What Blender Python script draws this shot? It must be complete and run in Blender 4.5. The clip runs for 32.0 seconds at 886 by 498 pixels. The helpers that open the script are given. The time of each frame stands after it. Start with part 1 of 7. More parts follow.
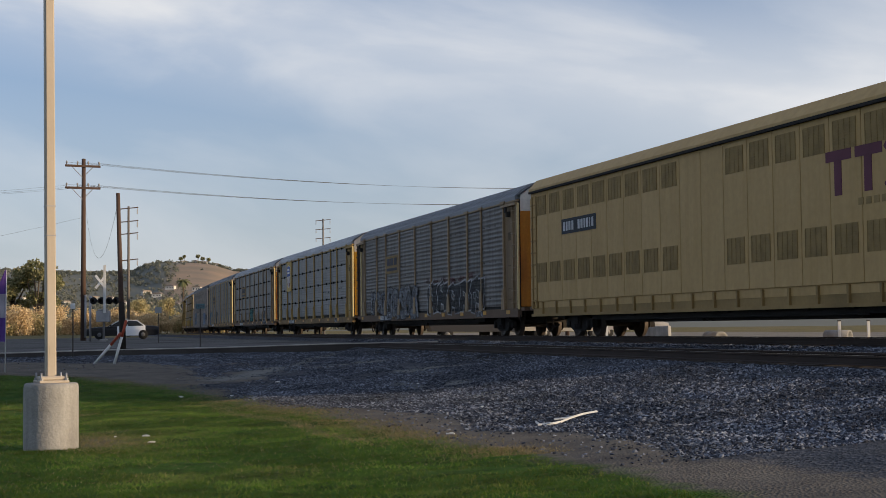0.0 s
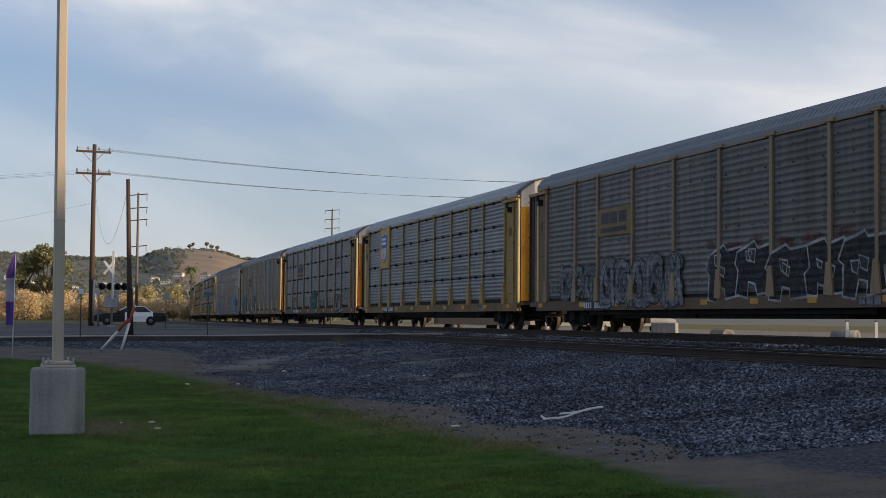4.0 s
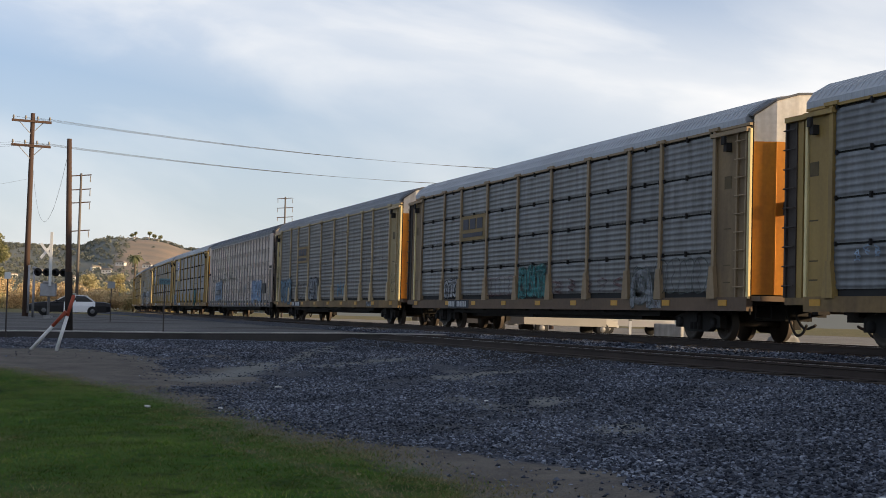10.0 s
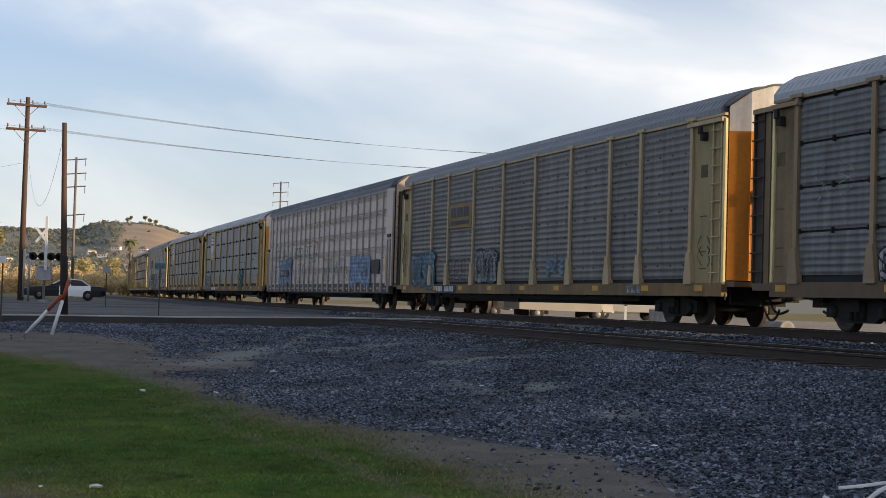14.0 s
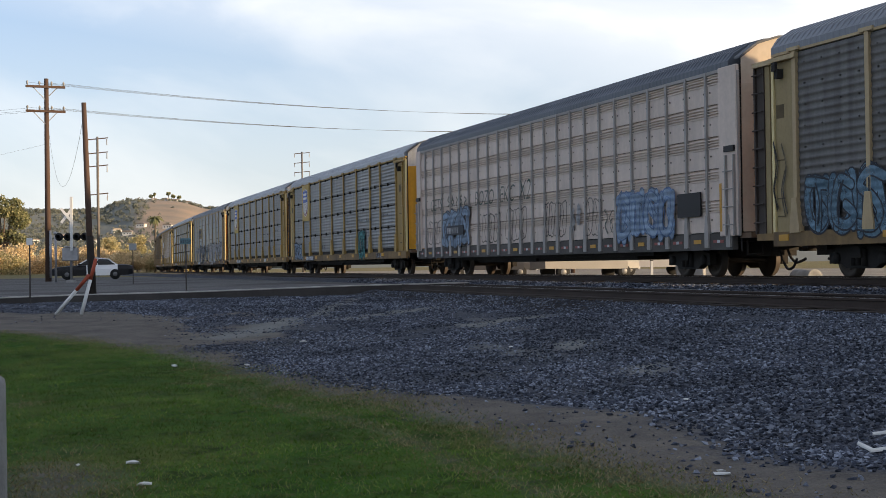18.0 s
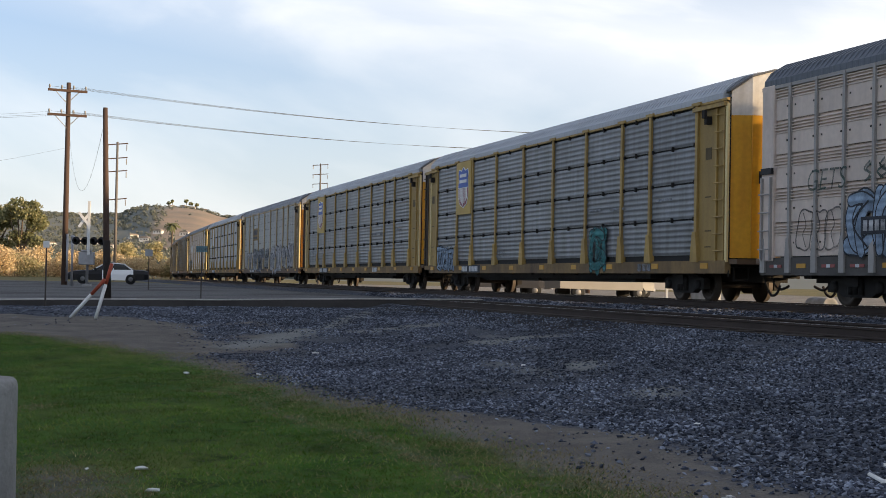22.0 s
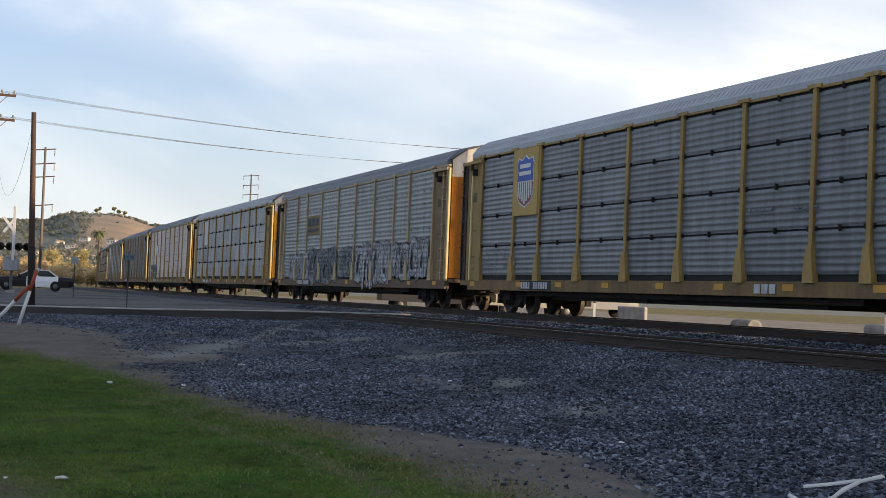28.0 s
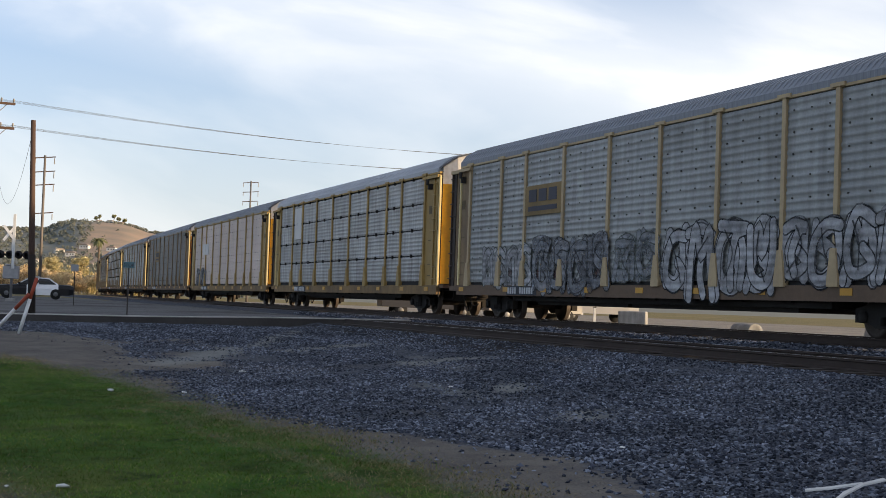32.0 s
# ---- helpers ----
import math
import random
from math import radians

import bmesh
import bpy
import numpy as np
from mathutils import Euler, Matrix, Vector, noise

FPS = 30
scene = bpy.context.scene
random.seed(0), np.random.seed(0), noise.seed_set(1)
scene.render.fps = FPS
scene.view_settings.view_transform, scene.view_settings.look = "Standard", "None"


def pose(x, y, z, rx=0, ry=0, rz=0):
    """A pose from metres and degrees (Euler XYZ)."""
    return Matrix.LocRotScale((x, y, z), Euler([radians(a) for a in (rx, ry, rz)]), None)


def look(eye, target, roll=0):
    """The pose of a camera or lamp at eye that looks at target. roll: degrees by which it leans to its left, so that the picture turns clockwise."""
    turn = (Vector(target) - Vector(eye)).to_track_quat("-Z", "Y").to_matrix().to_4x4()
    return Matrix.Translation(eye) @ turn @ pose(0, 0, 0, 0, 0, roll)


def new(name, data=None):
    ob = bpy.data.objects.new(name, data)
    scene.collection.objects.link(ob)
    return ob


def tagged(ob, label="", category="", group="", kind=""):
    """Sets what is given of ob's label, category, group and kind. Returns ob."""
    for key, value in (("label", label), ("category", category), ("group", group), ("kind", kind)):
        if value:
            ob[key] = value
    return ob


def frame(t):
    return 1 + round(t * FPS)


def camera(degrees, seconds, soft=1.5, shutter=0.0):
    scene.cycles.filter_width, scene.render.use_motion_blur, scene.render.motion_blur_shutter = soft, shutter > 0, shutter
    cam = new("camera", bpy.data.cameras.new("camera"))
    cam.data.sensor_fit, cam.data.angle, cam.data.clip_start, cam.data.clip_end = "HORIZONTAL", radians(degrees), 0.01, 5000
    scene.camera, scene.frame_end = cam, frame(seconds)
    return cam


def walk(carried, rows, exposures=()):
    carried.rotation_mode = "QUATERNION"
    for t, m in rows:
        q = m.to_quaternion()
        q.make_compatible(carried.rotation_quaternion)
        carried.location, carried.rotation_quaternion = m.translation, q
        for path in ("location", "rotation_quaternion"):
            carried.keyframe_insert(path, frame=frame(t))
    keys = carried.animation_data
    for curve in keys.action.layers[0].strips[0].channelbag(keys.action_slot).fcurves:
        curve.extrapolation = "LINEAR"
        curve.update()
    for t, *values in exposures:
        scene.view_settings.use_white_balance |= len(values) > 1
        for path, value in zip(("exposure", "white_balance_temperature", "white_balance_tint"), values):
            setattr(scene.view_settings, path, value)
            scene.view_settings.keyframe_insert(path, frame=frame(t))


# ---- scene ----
import collections
import itertools

cam = camera(33.57, 32.0, soft=0.7)
walk(cam, (
    (0.0, pose(2.05, -9.40, 0.329, 93.081, 0.592, 0.236)),
    (0.5, pose(2.05, -9.40, 0.329, 93.613, 0.290, -0.022)),
    (1.0, pose(2.05, -9.40, 0.329, 93.818, 0.145, -0.168)),
    (1.5, pose(2.05, -9.40, 0.329, 93.733, -0.076, -0.058)),
    (2.0, pose(2.05, -9.40, 0.329, 93.613, -0.153, 0.139)),
    (2.5, pose(2.05, -9.40, 0.329, 93.386, -0.241, 0.304)),
    (3.0, pose(2.05, -9.40, 0.329, 93.118, -0.232, 0.379)),
    (3.5, pose(2.05, -9.40, 0.329, 92.902, -0.247, 0.529)),
    (4.0, pose(2.05, -9.40, 0.329, 92.784, -0.538, 0.515)),
    (4.5, pose(2.05, -9.40, 0.329, 92.652, -0.756, 0.471)),
    (6.5, pose(2.05, -9.40, 0.329, 92.547, -0.295, -0.125)),
    (7.0, pose(2.05, -9.40, 0.329, 92.802, 0.017, -0.042)),
    (7.5, pose(2.02, -9.25, 0.331, 92.856, -0.065, 0.042)),
    (8.0, pose(0.90, -4.13, 0.368, 93.072, -0.558, -1.347)),
    (8.5, pose(0.36, -1.64, 0.387, 92.887, -1.005, -1.904)),
    (9.0, pose(0.00, 0.00, 0.399, 92.866, -1.666, -2.242)),
    (9.5, pose(0.00, 0.00, 0.399, 92.775, -1.503, -1.828)),
    (10.0, pose(0.00, 0.00, 0.399, 92.625, -1.543, -1.709)),
    (10.5, pose(0.00, 0.00, 0.399, 92.467, -1.574, -1.984)),
    (11.0, pose(0.00, 0.00, 0.399, 92.433, -1.991, -2.145)),
    (11.5, pose(0.00, 0.00, 0.399, 92.634, -2.222, -2.598)),
    (12.0, pose(0.00, 0.00, 0.399, 92.821, -1.987, -2.726)),
    (12.5, pose(0.00, 0.00, 0.399, 92.517, -1.626, -2.165)),
    (13.0, pose(0.00, 0.00, 0.399, 92.212, -1.666, -1.751)),
    (13.5, pose(0.00, 0.00, 0.399, 91.948, -1.560, -1.786)),
    (14.0, pose(0.00, 0.00, 0.399, 92.042, -1.652, -1.886)),
    (14.5, pose(0.00, 0.00, 0.399, 92.286, -2.142, -1.705)),
    (16.5, pose(0.00, 0.00, 0.399, 91.175, 0.525, -0.816)),
    (17.0, pose(0.00, 0.00, 0.399, 90.976, 0.313, -0.573)),
    (17.5, pose(0.00, 0.00, 0.399, 90.639, 0.939, -0.575)),
    (18.0, pose(0.00, 0.00, 0.399, 90.614, 0.822, -0.879)),
    (18.5, pose(0.00, 0.00, 0.399, 90.675, 0.694, -0.972)),
    (19.0, pose(0.00, 0.00, 0.399, 90.735, 0.711, 0.014)),
    (19.5, pose(0.00, 0.00, 0.399, 90.930, -0.108, 1.260)),
    (20.0, pose(0.00, 0.00, 0.399, 91.111, 0.329, 1.961)),
    (20.5, pose(0.00, 0.00, 0.399, 90.767, -0.493, 0.311)),
    (21.0, pose(0.00, 0.00, 0.399, 90.758, -0.689, -0.778)),
    (21.5, pose(0.00, 0.00, 0.399, 91.061, -1.330, -0.871)),
    (22.0, pose(0.00, 0.00, 0.399, 91.233, -1.055, -0.300)),
    (22.5, pose(0.00, 0.00, 0.399, 91.635, -1.851, -0.750)),
    (23.0, pose(0.00, 0.00, 0.399, 91.466, -2.074, -0.966)),
    (23.5, pose(0.00, 0.00, 0.399, 91.344, -2.049, -0.445)),
    (24.0, pose(0.00, 0.00, 0.399, 91.271, -1.864, 0.180)),
    (24.5, pose(0.00, 0.00, 0.399, 91.126, -1.679, 0.177)),
    (26.5, pose(0.00, 0.00, 0.399, 91.659, -1.865, -2.575)),
    (27.0, pose(0.00, 0.00, 0.399, 91.980, -1.880, -2.675)),
    (27.5, pose(0.00, 0.00, 0.399, 92.014, -2.189, -2.893)),
    (28.0, pose(0.00, 0.00, 0.399, 91.894, -2.312, -3.081)),
    (28.5, pose(0.00, 0.00, 0.399, 91.834, -2.112, -3.296)),
    (29.0, pose(0.00, 0.00, 0.399, 91.929, -2.094, -3.458)),
    (29.5, pose(0.00, 0.00, 0.399, 91.999, -1.930, -3.522)),
    (30.0, pose(0.00, 0.00, 0.399, 91.998, -2.001, -3.467)),
    (30.5, pose(0.00, 0.00, 0.399, 92.026, -2.012, -3.264)),
    (31.0, pose(0.00, 0.00, 0.399, 92.073, -2.062, -3.166)),
    (31.5, pose(0.00, 0.00, 0.399, 92.085, -2.016, -3.033)),
    (32.0, pose(0.00, 0.00, 0.399, 92.116, -1.991, -3.069)),
), exposures=((0.0, -0.55, 6500, 10), (4.0, -0.52, 6500, 10), (7.0, -0.42, 6550, 10), (9.5, -0.18, 6800, 10), (14.0, -0.06, 6900, 10), (17.0, 0.1, 6900, 10), (32.0, 0.06, 6800, 10)))

# ---- light ----
SUN_TURN = radians(58)    # angle between the sun's rays and the track
SUN_HIGH = radians(9.6)
T0 = Vector((7.32, 40.46, 0.0))           # origin of the track's plan
ALONG = Vector((-0.28476, 0.95860, 0.0))  # along the track, away from the viewer
SIDE = Vector((-0.95860, -0.28476, 0.0))  # across the track, towards the viewer
sun_way = (-ALONG * math.cos(SUN_TURN) - SIDE * math.sin(SUN_TURN)) * math.cos(SUN_HIGH) + Vector((0, 0, math.sin(SUN_HIGH)))

sun = new("sun", bpy.data.lights.new("sun", "SUN"))
sun.data.energy, sun.data.angle, sun.data.color = 7.4, radians(2.5), (1.0, 0.75, 0.47)
sun.matrix_world = look((0, 0, 60), Vector((0, 0, 60)) - sun_way)


def make_world():
    w = bpy.data.worlds.new("sky")
    w.use_nodes = True
    scene.world = w
    n, l = w.node_tree.nodes, w.node_tree.links
    n.clear()
    out, bg = n.new("ShaderNodeOutputWorld"), n.new("ShaderNodeBackground")
    sky = n.new("ShaderNodeTexSky")
    sky.sky_type, sky.sun_disc = "NISHITA", False
    sky.sun_elevation, sky.sun_rotation = SUN_HIGH + radians(4), math.atan2(sun_way.x, sun_way.y)
    sky.air_density, sky.dust_density, sky.ozone_density = 1.0, 0.3, 4.5
    # cirrus: noise on a high plane, stretched into streaks
    tc, sep = n.new("ShaderNodeTexCoord"), n.new("ShaderNodeSeparateXYZ")
    l.new(tc.outputs["Generated"], sep.inputs[0])

    def calc(op, a, b=None, clamp=False):
        m = n.new("ShaderNodeMath")
        m.operation, m.use_clamp = op, clamp
        for k, v in enumerate((a, b)):
            if v is None:
                continue
            if isinstance(v, (int, float)):
                m.inputs[k].default_value = v
            else:
                l.new(v, m.inputs[k])
        return m.outputs[0]
    zz = calc("MAXIMUM", sep.outputs["Z"], 0.02)
    az = calc("ARCTAN2", sep.outputs["X"], sep.outputs["Y"])
    tilt = calc("ADD", zz, calc("MULTIPLY", az, 0.15))
    comb = n.new("ShaderNodeCombineXYZ")
    l.new(calc("MULTIPLY", az, 3.2), comb.inputs[0])
    l.new(calc("MULTIPLY", tilt, 9.5), comb.inputs[1])
    big = n.new("ShaderNodeTexNoise")
    big.inputs["Scale"].default_value, big.inputs["Detail"].default_value, big.inputs["Roughness"].default_value = 1.35, 6.0, 0.5
    big.inputs["Distortion"].default_value = 0.35
    l.new(comb.outputs[0], big.inputs["Vector"])
    ramp = n.new("ShaderNodeMapRange")
    ramp.inputs["From Min"].default_value, ramp.inputs["From Max"].default_value = 0.45, 0.68
    l.new(big.outputs["Fac"], ramp.inputs["Value"])
    # one broad white band that falls to the right, as wide as a hand
    band = calc("ABSOLUTE", calc("SUBTRACT", tilt, 0.184))
    band = calc("SUBTRACT", 1.0, calc("DIVIDE", band, 0.062), True)
    cover = calc("ADD", calc("MULTIPLY", ramp.outputs[0], 0.36), calc("MULTIPLY", band, calc("ADD", calc("MULTIPLY", big.outputs["Fac"], 1.1), 0.1)), True)
    low = n.new("ShaderNodeMapRange")
    low.inputs["From Min"].default_value, low.inputs["From Max"].default_value = 0.0, 0.20
    low.inputs["To Min"].default_value, low.inputs["To Max"].default_value = 0.88, 0.30
    l.new(sep.outputs["Z"], low.inputs["Value"])
    haze = calc("MULTIPLY", calc("MINIMUM", calc("ADD", calc("MULTIPLY", az, 0.9), 0.32, True), 0.6), calc("SUBTRACT", 1.0, calc("MULTIPLY", zz, 1.6), True))
    cover = calc("MULTIPLY", calc("ADD", cover, calc("MINIMUM", calc("MULTIPLY", calc("MAXIMUM", az, 0.0), 0.8), 0.22), True), 0.92)
    veil, mix = n.new("ShaderNodeMix"), n.new("ShaderNodeMix")
    veil.data_type = mix.data_type = "RGBA"
    l.new(calc("MAXIMUM", low.outputs[0], haze), veil.inputs["Factor"])
    l.new(cover, mix.inputs["Factor"])
    veil.inputs["B"].default_value = (4.80, 4.95, 5.30, 1)
    tone = n.new("ShaderNodeMix")
    tone.data_type, tone.blend_type = "RGBA", "MULTIPLY"
    tone.inputs["Factor"].default_value = 1.0
    tone.inputs["B"].default_value = (1.06, 1.16, 1.28, 1)
    l.new(sky.outputs[0], tone.inputs["A"])
    l.new(tone.outputs["Result"], veil.inputs["A"])
    l.new(veil.outputs["Result"], mix.inputs["A"])
    mix.inputs["B"].default_value = (7.2, 7.3, 7.5, 1)
    l.new(mix.outputs["Result"], bg.inputs["Color"])
    bg.inputs["Strength"].default_value = 0.16
    l.new(bg.outputs[0], out.inputs[0])


make_world()

# ---- materials ----
MATS = {}


def mat(name, color, rough=0.7, metal=0.0, var=0.25, scale=3.0, bump=0.0, bscale=40.0, tint=None, streak=0.0, per=0.0, spec=0.25):
    """A surface with stains at two scales, optional vertical streaks, fine relief and a shift from piece to piece."""
    if name in MATS:
        return MATS[name]
    m = bpy.data.materials.new(name)
    m.use_nodes = True
    n, l = m.node_tree.nodes, m.node_tree.links
    b = n["Principled BSDF"]
    b.inputs["Roughness"].default_value, b.inputs["Metallic"].default_value = rough, metal
    b.inputs["Specular IOR Level"].default_value = spec
    tc, info, shift = n.new("ShaderNodeTexCoord"), n.new("ShaderNodeObjectInfo"), n.new("ShaderNodeVectorMath")
    shift.operation = "MULTIPLY_ADD"
    shift.inputs[1].default_value = (31.0, 17.0, 11.0)
    l.new(info.outputs["Random"], shift.inputs[0])
    l.new(tc.outputs["Object"], shift.inputs[2])
    where = shift.outputs[0]
    big, fine = n.new("ShaderNodeTexNoise"), n.new("ShaderNodeTexNoise")
    for t, s, d in ((big, scale * 0.35, 5), (fine, scale * 6, 4)):
        t.inputs["Scale"].default_value, t.inputs["Detail"].default_value = s, d
        l.new(where, t.inputs["Vector"])
    if streak:
        mp = n.new("ShaderNodeMapping")
        mp.inputs["Scale"].default_value = (2.6, 2.6, 0.3)
        l.new(where, mp.inputs["Vector"])
        st = n.new("ShaderNodeTexNoise")
        st.inputs["Scale"].default_value, st.inputs["Detail"].default_value = 1.6, 7
        l.new(mp.outputs[0], st.inputs["Vector"])
    tint = tint or tuple(c * 0.55 for c in color)
    mix = n.new("ShaderNodeMix")
    mix.data_type = "RGBA"
    mix.inputs["A"].default_value, mix.inputs["B"].default_value = (*color, 1), (*tint, 1)
    mr = n.new("ShaderNodeMapRange")
    mr.inputs["From Min"].default_value, mr.inputs["From Max"].default_value = 0.38, 0.72
    mr.inputs["To Max"].default_value = var * 2.2
    src = big.outputs["Fac"]
    if streak:
        a = n.new("ShaderNodeMath")
        a.operation = "MULTIPLY_ADD"
        a.inputs[1].default_value = streak
        l.new(st.outputs["Fac"], a.inputs[0])
        sc = n.new("ShaderNodeMath")
        sc.operation = "MULTIPLY"
        sc.inputs[1].default_value = 1 - streak
        l.new(big.outputs["Fac"], sc.inputs[0])
        l.new(sc.outputs[0], a.inputs[2])
        src = a.outputs[0]
    l.new(src, mr.inputs["Value"])
    l.new(mr.outputs[0], mix.inputs["Factor"])
    hsv = n.new("ShaderNodeHueSaturation")
    l.new(mix.outputs["Result"], hsv.inputs["Color"])
    v = n.new("ShaderNodeMath")
    v.operation = "MULTIPLY_ADD"
    v.inputs[1].default_value, v.inputs[2].default_value = var * 0.9, 1 - var * 0.45
    l.new(fine.outputs["Fac"], v.inputs[0])
    val = v.outputs[0]
    if per:
        oi = n.new("ShaderNodeObjectInfo")
        pm = n.new("ShaderNodeMath")
        pm.operation = "MULTIPLY_ADD"
        pm.inputs[1].default_value, pm.inputs[2].default_value = per, 1 - per * 0.5
        l.new(oi.outputs["Random"], pm.inputs[0])
        k = n.new("ShaderNodeMath")
        k.operation = "MULTIPLY"
        l.new(val, k.inputs[0])
        l.new(pm.outputs[0], k.inputs[1])
        val = k.outputs[0]
    l.new(val, hsv.inputs["Value"])
    l.new(hsv.outputs[0], b.inputs["Base Color"])
    if bump:
        bt = n.new("ShaderNodeTexNoise")
        bt.inputs["Scale"].default_value, bt.inputs["Detail"].default_value = bscale, 4
        l.new(where, bt.inputs["Vector"])
        bn = n.new("ShaderNodeBump")
        bn.inputs["Strength"].default_value, bn.inputs["Distance"].default_value = bump, 0.02
        l.new(bt.outputs["Fac"], bn.inputs["Height"])
        l.new(bn.outputs[0], b.inputs["Normal"])
    MATS[name] = m
    return m


# ---- mesh helpers ----
def box(bm, x0, x1, y0, y1, z0, z1):
    v = [bm.verts.new((x, y, z)) for x, y, z in itertools.product((x0, x1), (y0, y1), (z0, z1))]
    for f in ((0, 1, 3, 2), (4, 6, 7, 5), (0, 4, 5, 1), (2, 3, 7, 6), (0, 2, 6, 4), (1, 5, 7, 3)):
        bm.faces.new([v[k] for k in f])
    return bm


def boxes(*bs):
    bm = bmesh.new()
    for b in bs:
        box(bm, *b)
    return bm


def tube(bm, a, b, r0, r1=None, n=8, cap=True):
    """A straight tapered rod from a to b."""
    a, b = Vector(a), Vector(b)
    r1 = r0 if r1 is None else r1
    q = (b - a).to_track_quat("Z", "Y")
    ra = [bm.verts.new(a + q @ Vector((r0 * math.cos(k * math.tau / n), r0 * math.sin(k * math.tau / n), 0))) for k in range(n)]
    rb = [bm.verts.new(b + q @ Vector((r1 * math.cos(k * math.tau / n), r1 * math.sin(k * math.tau / n), 0))) for k in range(n)]
    for k in range(n):
        f = bm.faces.new((ra[k], ra[(k + 1) % n], rb[(k + 1) % n], rb[k]))
        f.smooth = n > 6
    if cap:
        bm.faces.new(ra[::-1])
        bm.faces.new(rb)
    return bm


def lathe(bm, axis_pts, n=16, axis="z", at=(0, 0, 0)):
    """A turned body: (radius, height) pairs round the z or y axis."""
    rings = []
    for r, h in axis_pts:
        ring = []
        for k in range(n):
            c, s = r * math.cos(k * math.tau / n), r * math.sin(k * math.tau / n)
            p = (c, s, h) if axis == "z" else (c, h, s)
            ring.append(bm.verts.new(Vector(p) + Vector(at)))
        rings.append(ring)
    for a, b in zip(rings, rings[1:]):
        for k in range(n):
            f = bm.faces.new((a[k], a[(k + 1) % n], b[(k + 1) % n], b[k]))
            f.smooth = True
    for ring in (rings[0], rings[-1]):
        if len(set(tuple(round(c, 5) for c in v.co) for v in ring)) > 2:
            bm.faces.new(ring)
    return bm


def prism(bm, outline, y0, y1):
    """A plate: an outline in x and z, from y0 to y1."""
    a = [bm.verts.new((x, y0, z)) for x, z in outline]
    b = [bm.verts.new((x, y1, z)) for x, z in outline]
    bm.faces.new(a)
    bm.faces.new(b[::-1])
    for k in range(len(a)):
        j = (k + 1) % len(a)
        bm.faces.new((a[k], b[k], b[j], a[j]))
    return bm


def curve_through(pts, n=5):
    """A smooth line through points."""
    out = []
    for k in range(len(pts) - 1):
        p0, p1, p2, p3 = pts[max(0, k - 1)], pts[k], pts[k + 1], pts[min(len(pts) - 1, k + 2)]
        for q in range(n):
            t = q / n
            out.append(tuple(0.5 * (2 * b + (c - a) * t + (2 * a - 5 * b + 4 * c - d) * t * t + (3 * b - a - 3 * c + d) * t ** 3) for a, b, c, d in zip(p0, p1, p2, p3)))
    return out + [pts[-1]]


def mesh_of(name, bm, material, bevel=0.0):
    if bevel:
        bmesh.ops.bevel(bm, geom=bm.edges[:], offset=bevel, segments=1, affect="EDGES")
    bmesh.ops.recalc_face_normals(bm, faces=bm.faces)
    me = bpy.data.meshes.new(name)
    bm.to_mesh(me)
    bm.free()
    for m in material if isinstance(material, (list, tuple)) else (material,):
        me.materials.append(m)
    return me


def part(name, bm, material, parent=None, label="", at=None, bevel=0.0):
    """One mesh object, made from a bmesh or from a shared mesh, under a thing or a part."""
    me = bm if isinstance(bm, bpy.types.Mesh) else mesh_of(name, bm, material, bevel)
    ob = new(name, me)
    if parent:
        ob.parent = parent
    if at is not None:
        ob.matrix_basis = at if isinstance(at, Matrix) else Matrix.Translation(at)
    if label:
        ob["label"] = label
    return ob


def thing(name, label, category, group="", at=None):
    e = new(name)
    e.empty_display_size = 0.3
    if at is not None:
        e.matrix_basis = at if isinstance(at, Matrix) else Matrix.Translation(at)
    return tagged(e, label, category, group)


def spot(u, w, z=0.0):
    """A place in the track's plan: u metres towards the viewer, w metres along."""
    return T0 + SIDE * u + ALONG * w + Vector((0, 0, z))


PLAN_TURN = math.degrees(math.atan2(-ALONG.y, -ALONG.x))  # turn of a thing whose x runs back along the track


# ---- the line of the track ----
S_GRID = np.arange(-330, 560, 0.5)
_k = np.where((S_GRID > -40) & (S_GRID < 300), 0.000395 + 1.06e-6 * S_GRID, 0.0)
_h = np.cumsum(_k) * 0.5
_h = _h - np.interp(0, S_GRID, _h) - 0.28875
_x, _y = np.cumsum(np.sin(_h)) * 0.5, np.cumsum(np.cos(_h)) * 0.5
_x, _y = _x - np.interp(0, S_GRID, _x) + T0.x, _y - np.interp(0, S_GRID, _y) + T0.y


def line(s, u=0.0, z=0.0):
    """A point of the train's track, s metres along, u metres towards the viewer."""
    a = np.interp(s, S_GRID, _h)
    return Vector((np.interp(s, S_GRID, _x) - u * math.cos(a), np.interp(s, S_GRID, _y) + u * math.sin(a), z))


# ---- the ground ----
def smooth(x):
    x = min(1.0, max(0.0, x))
    return x * x * (3 - 2 * x)


def bank(u):
    return float(np.interp(u, (-200, -3.2, -2.4, 2.3, 2.9, 3.5, 6.5, 8, 12, 16, 20, 60), (-0.42, -0.42, -0.2, -0.2, -0.36, -0.4, -0.4, -0.6, -0.98, -1.18, -1.27, -1.35)))


def kerb_w(u):
    return 9 - 0.25 * (u - 7)


def road_z(u, w):
    z = float(np.interp(u, (3, 7.5, 9.4, 12, 16.3, 20.2, 60), (-0.2, -0.22, -0.25, -0.29, -0.31, -0.37, -0.6)))
    return z + (-0.24 - z) * smooth((w - 15) / 40)


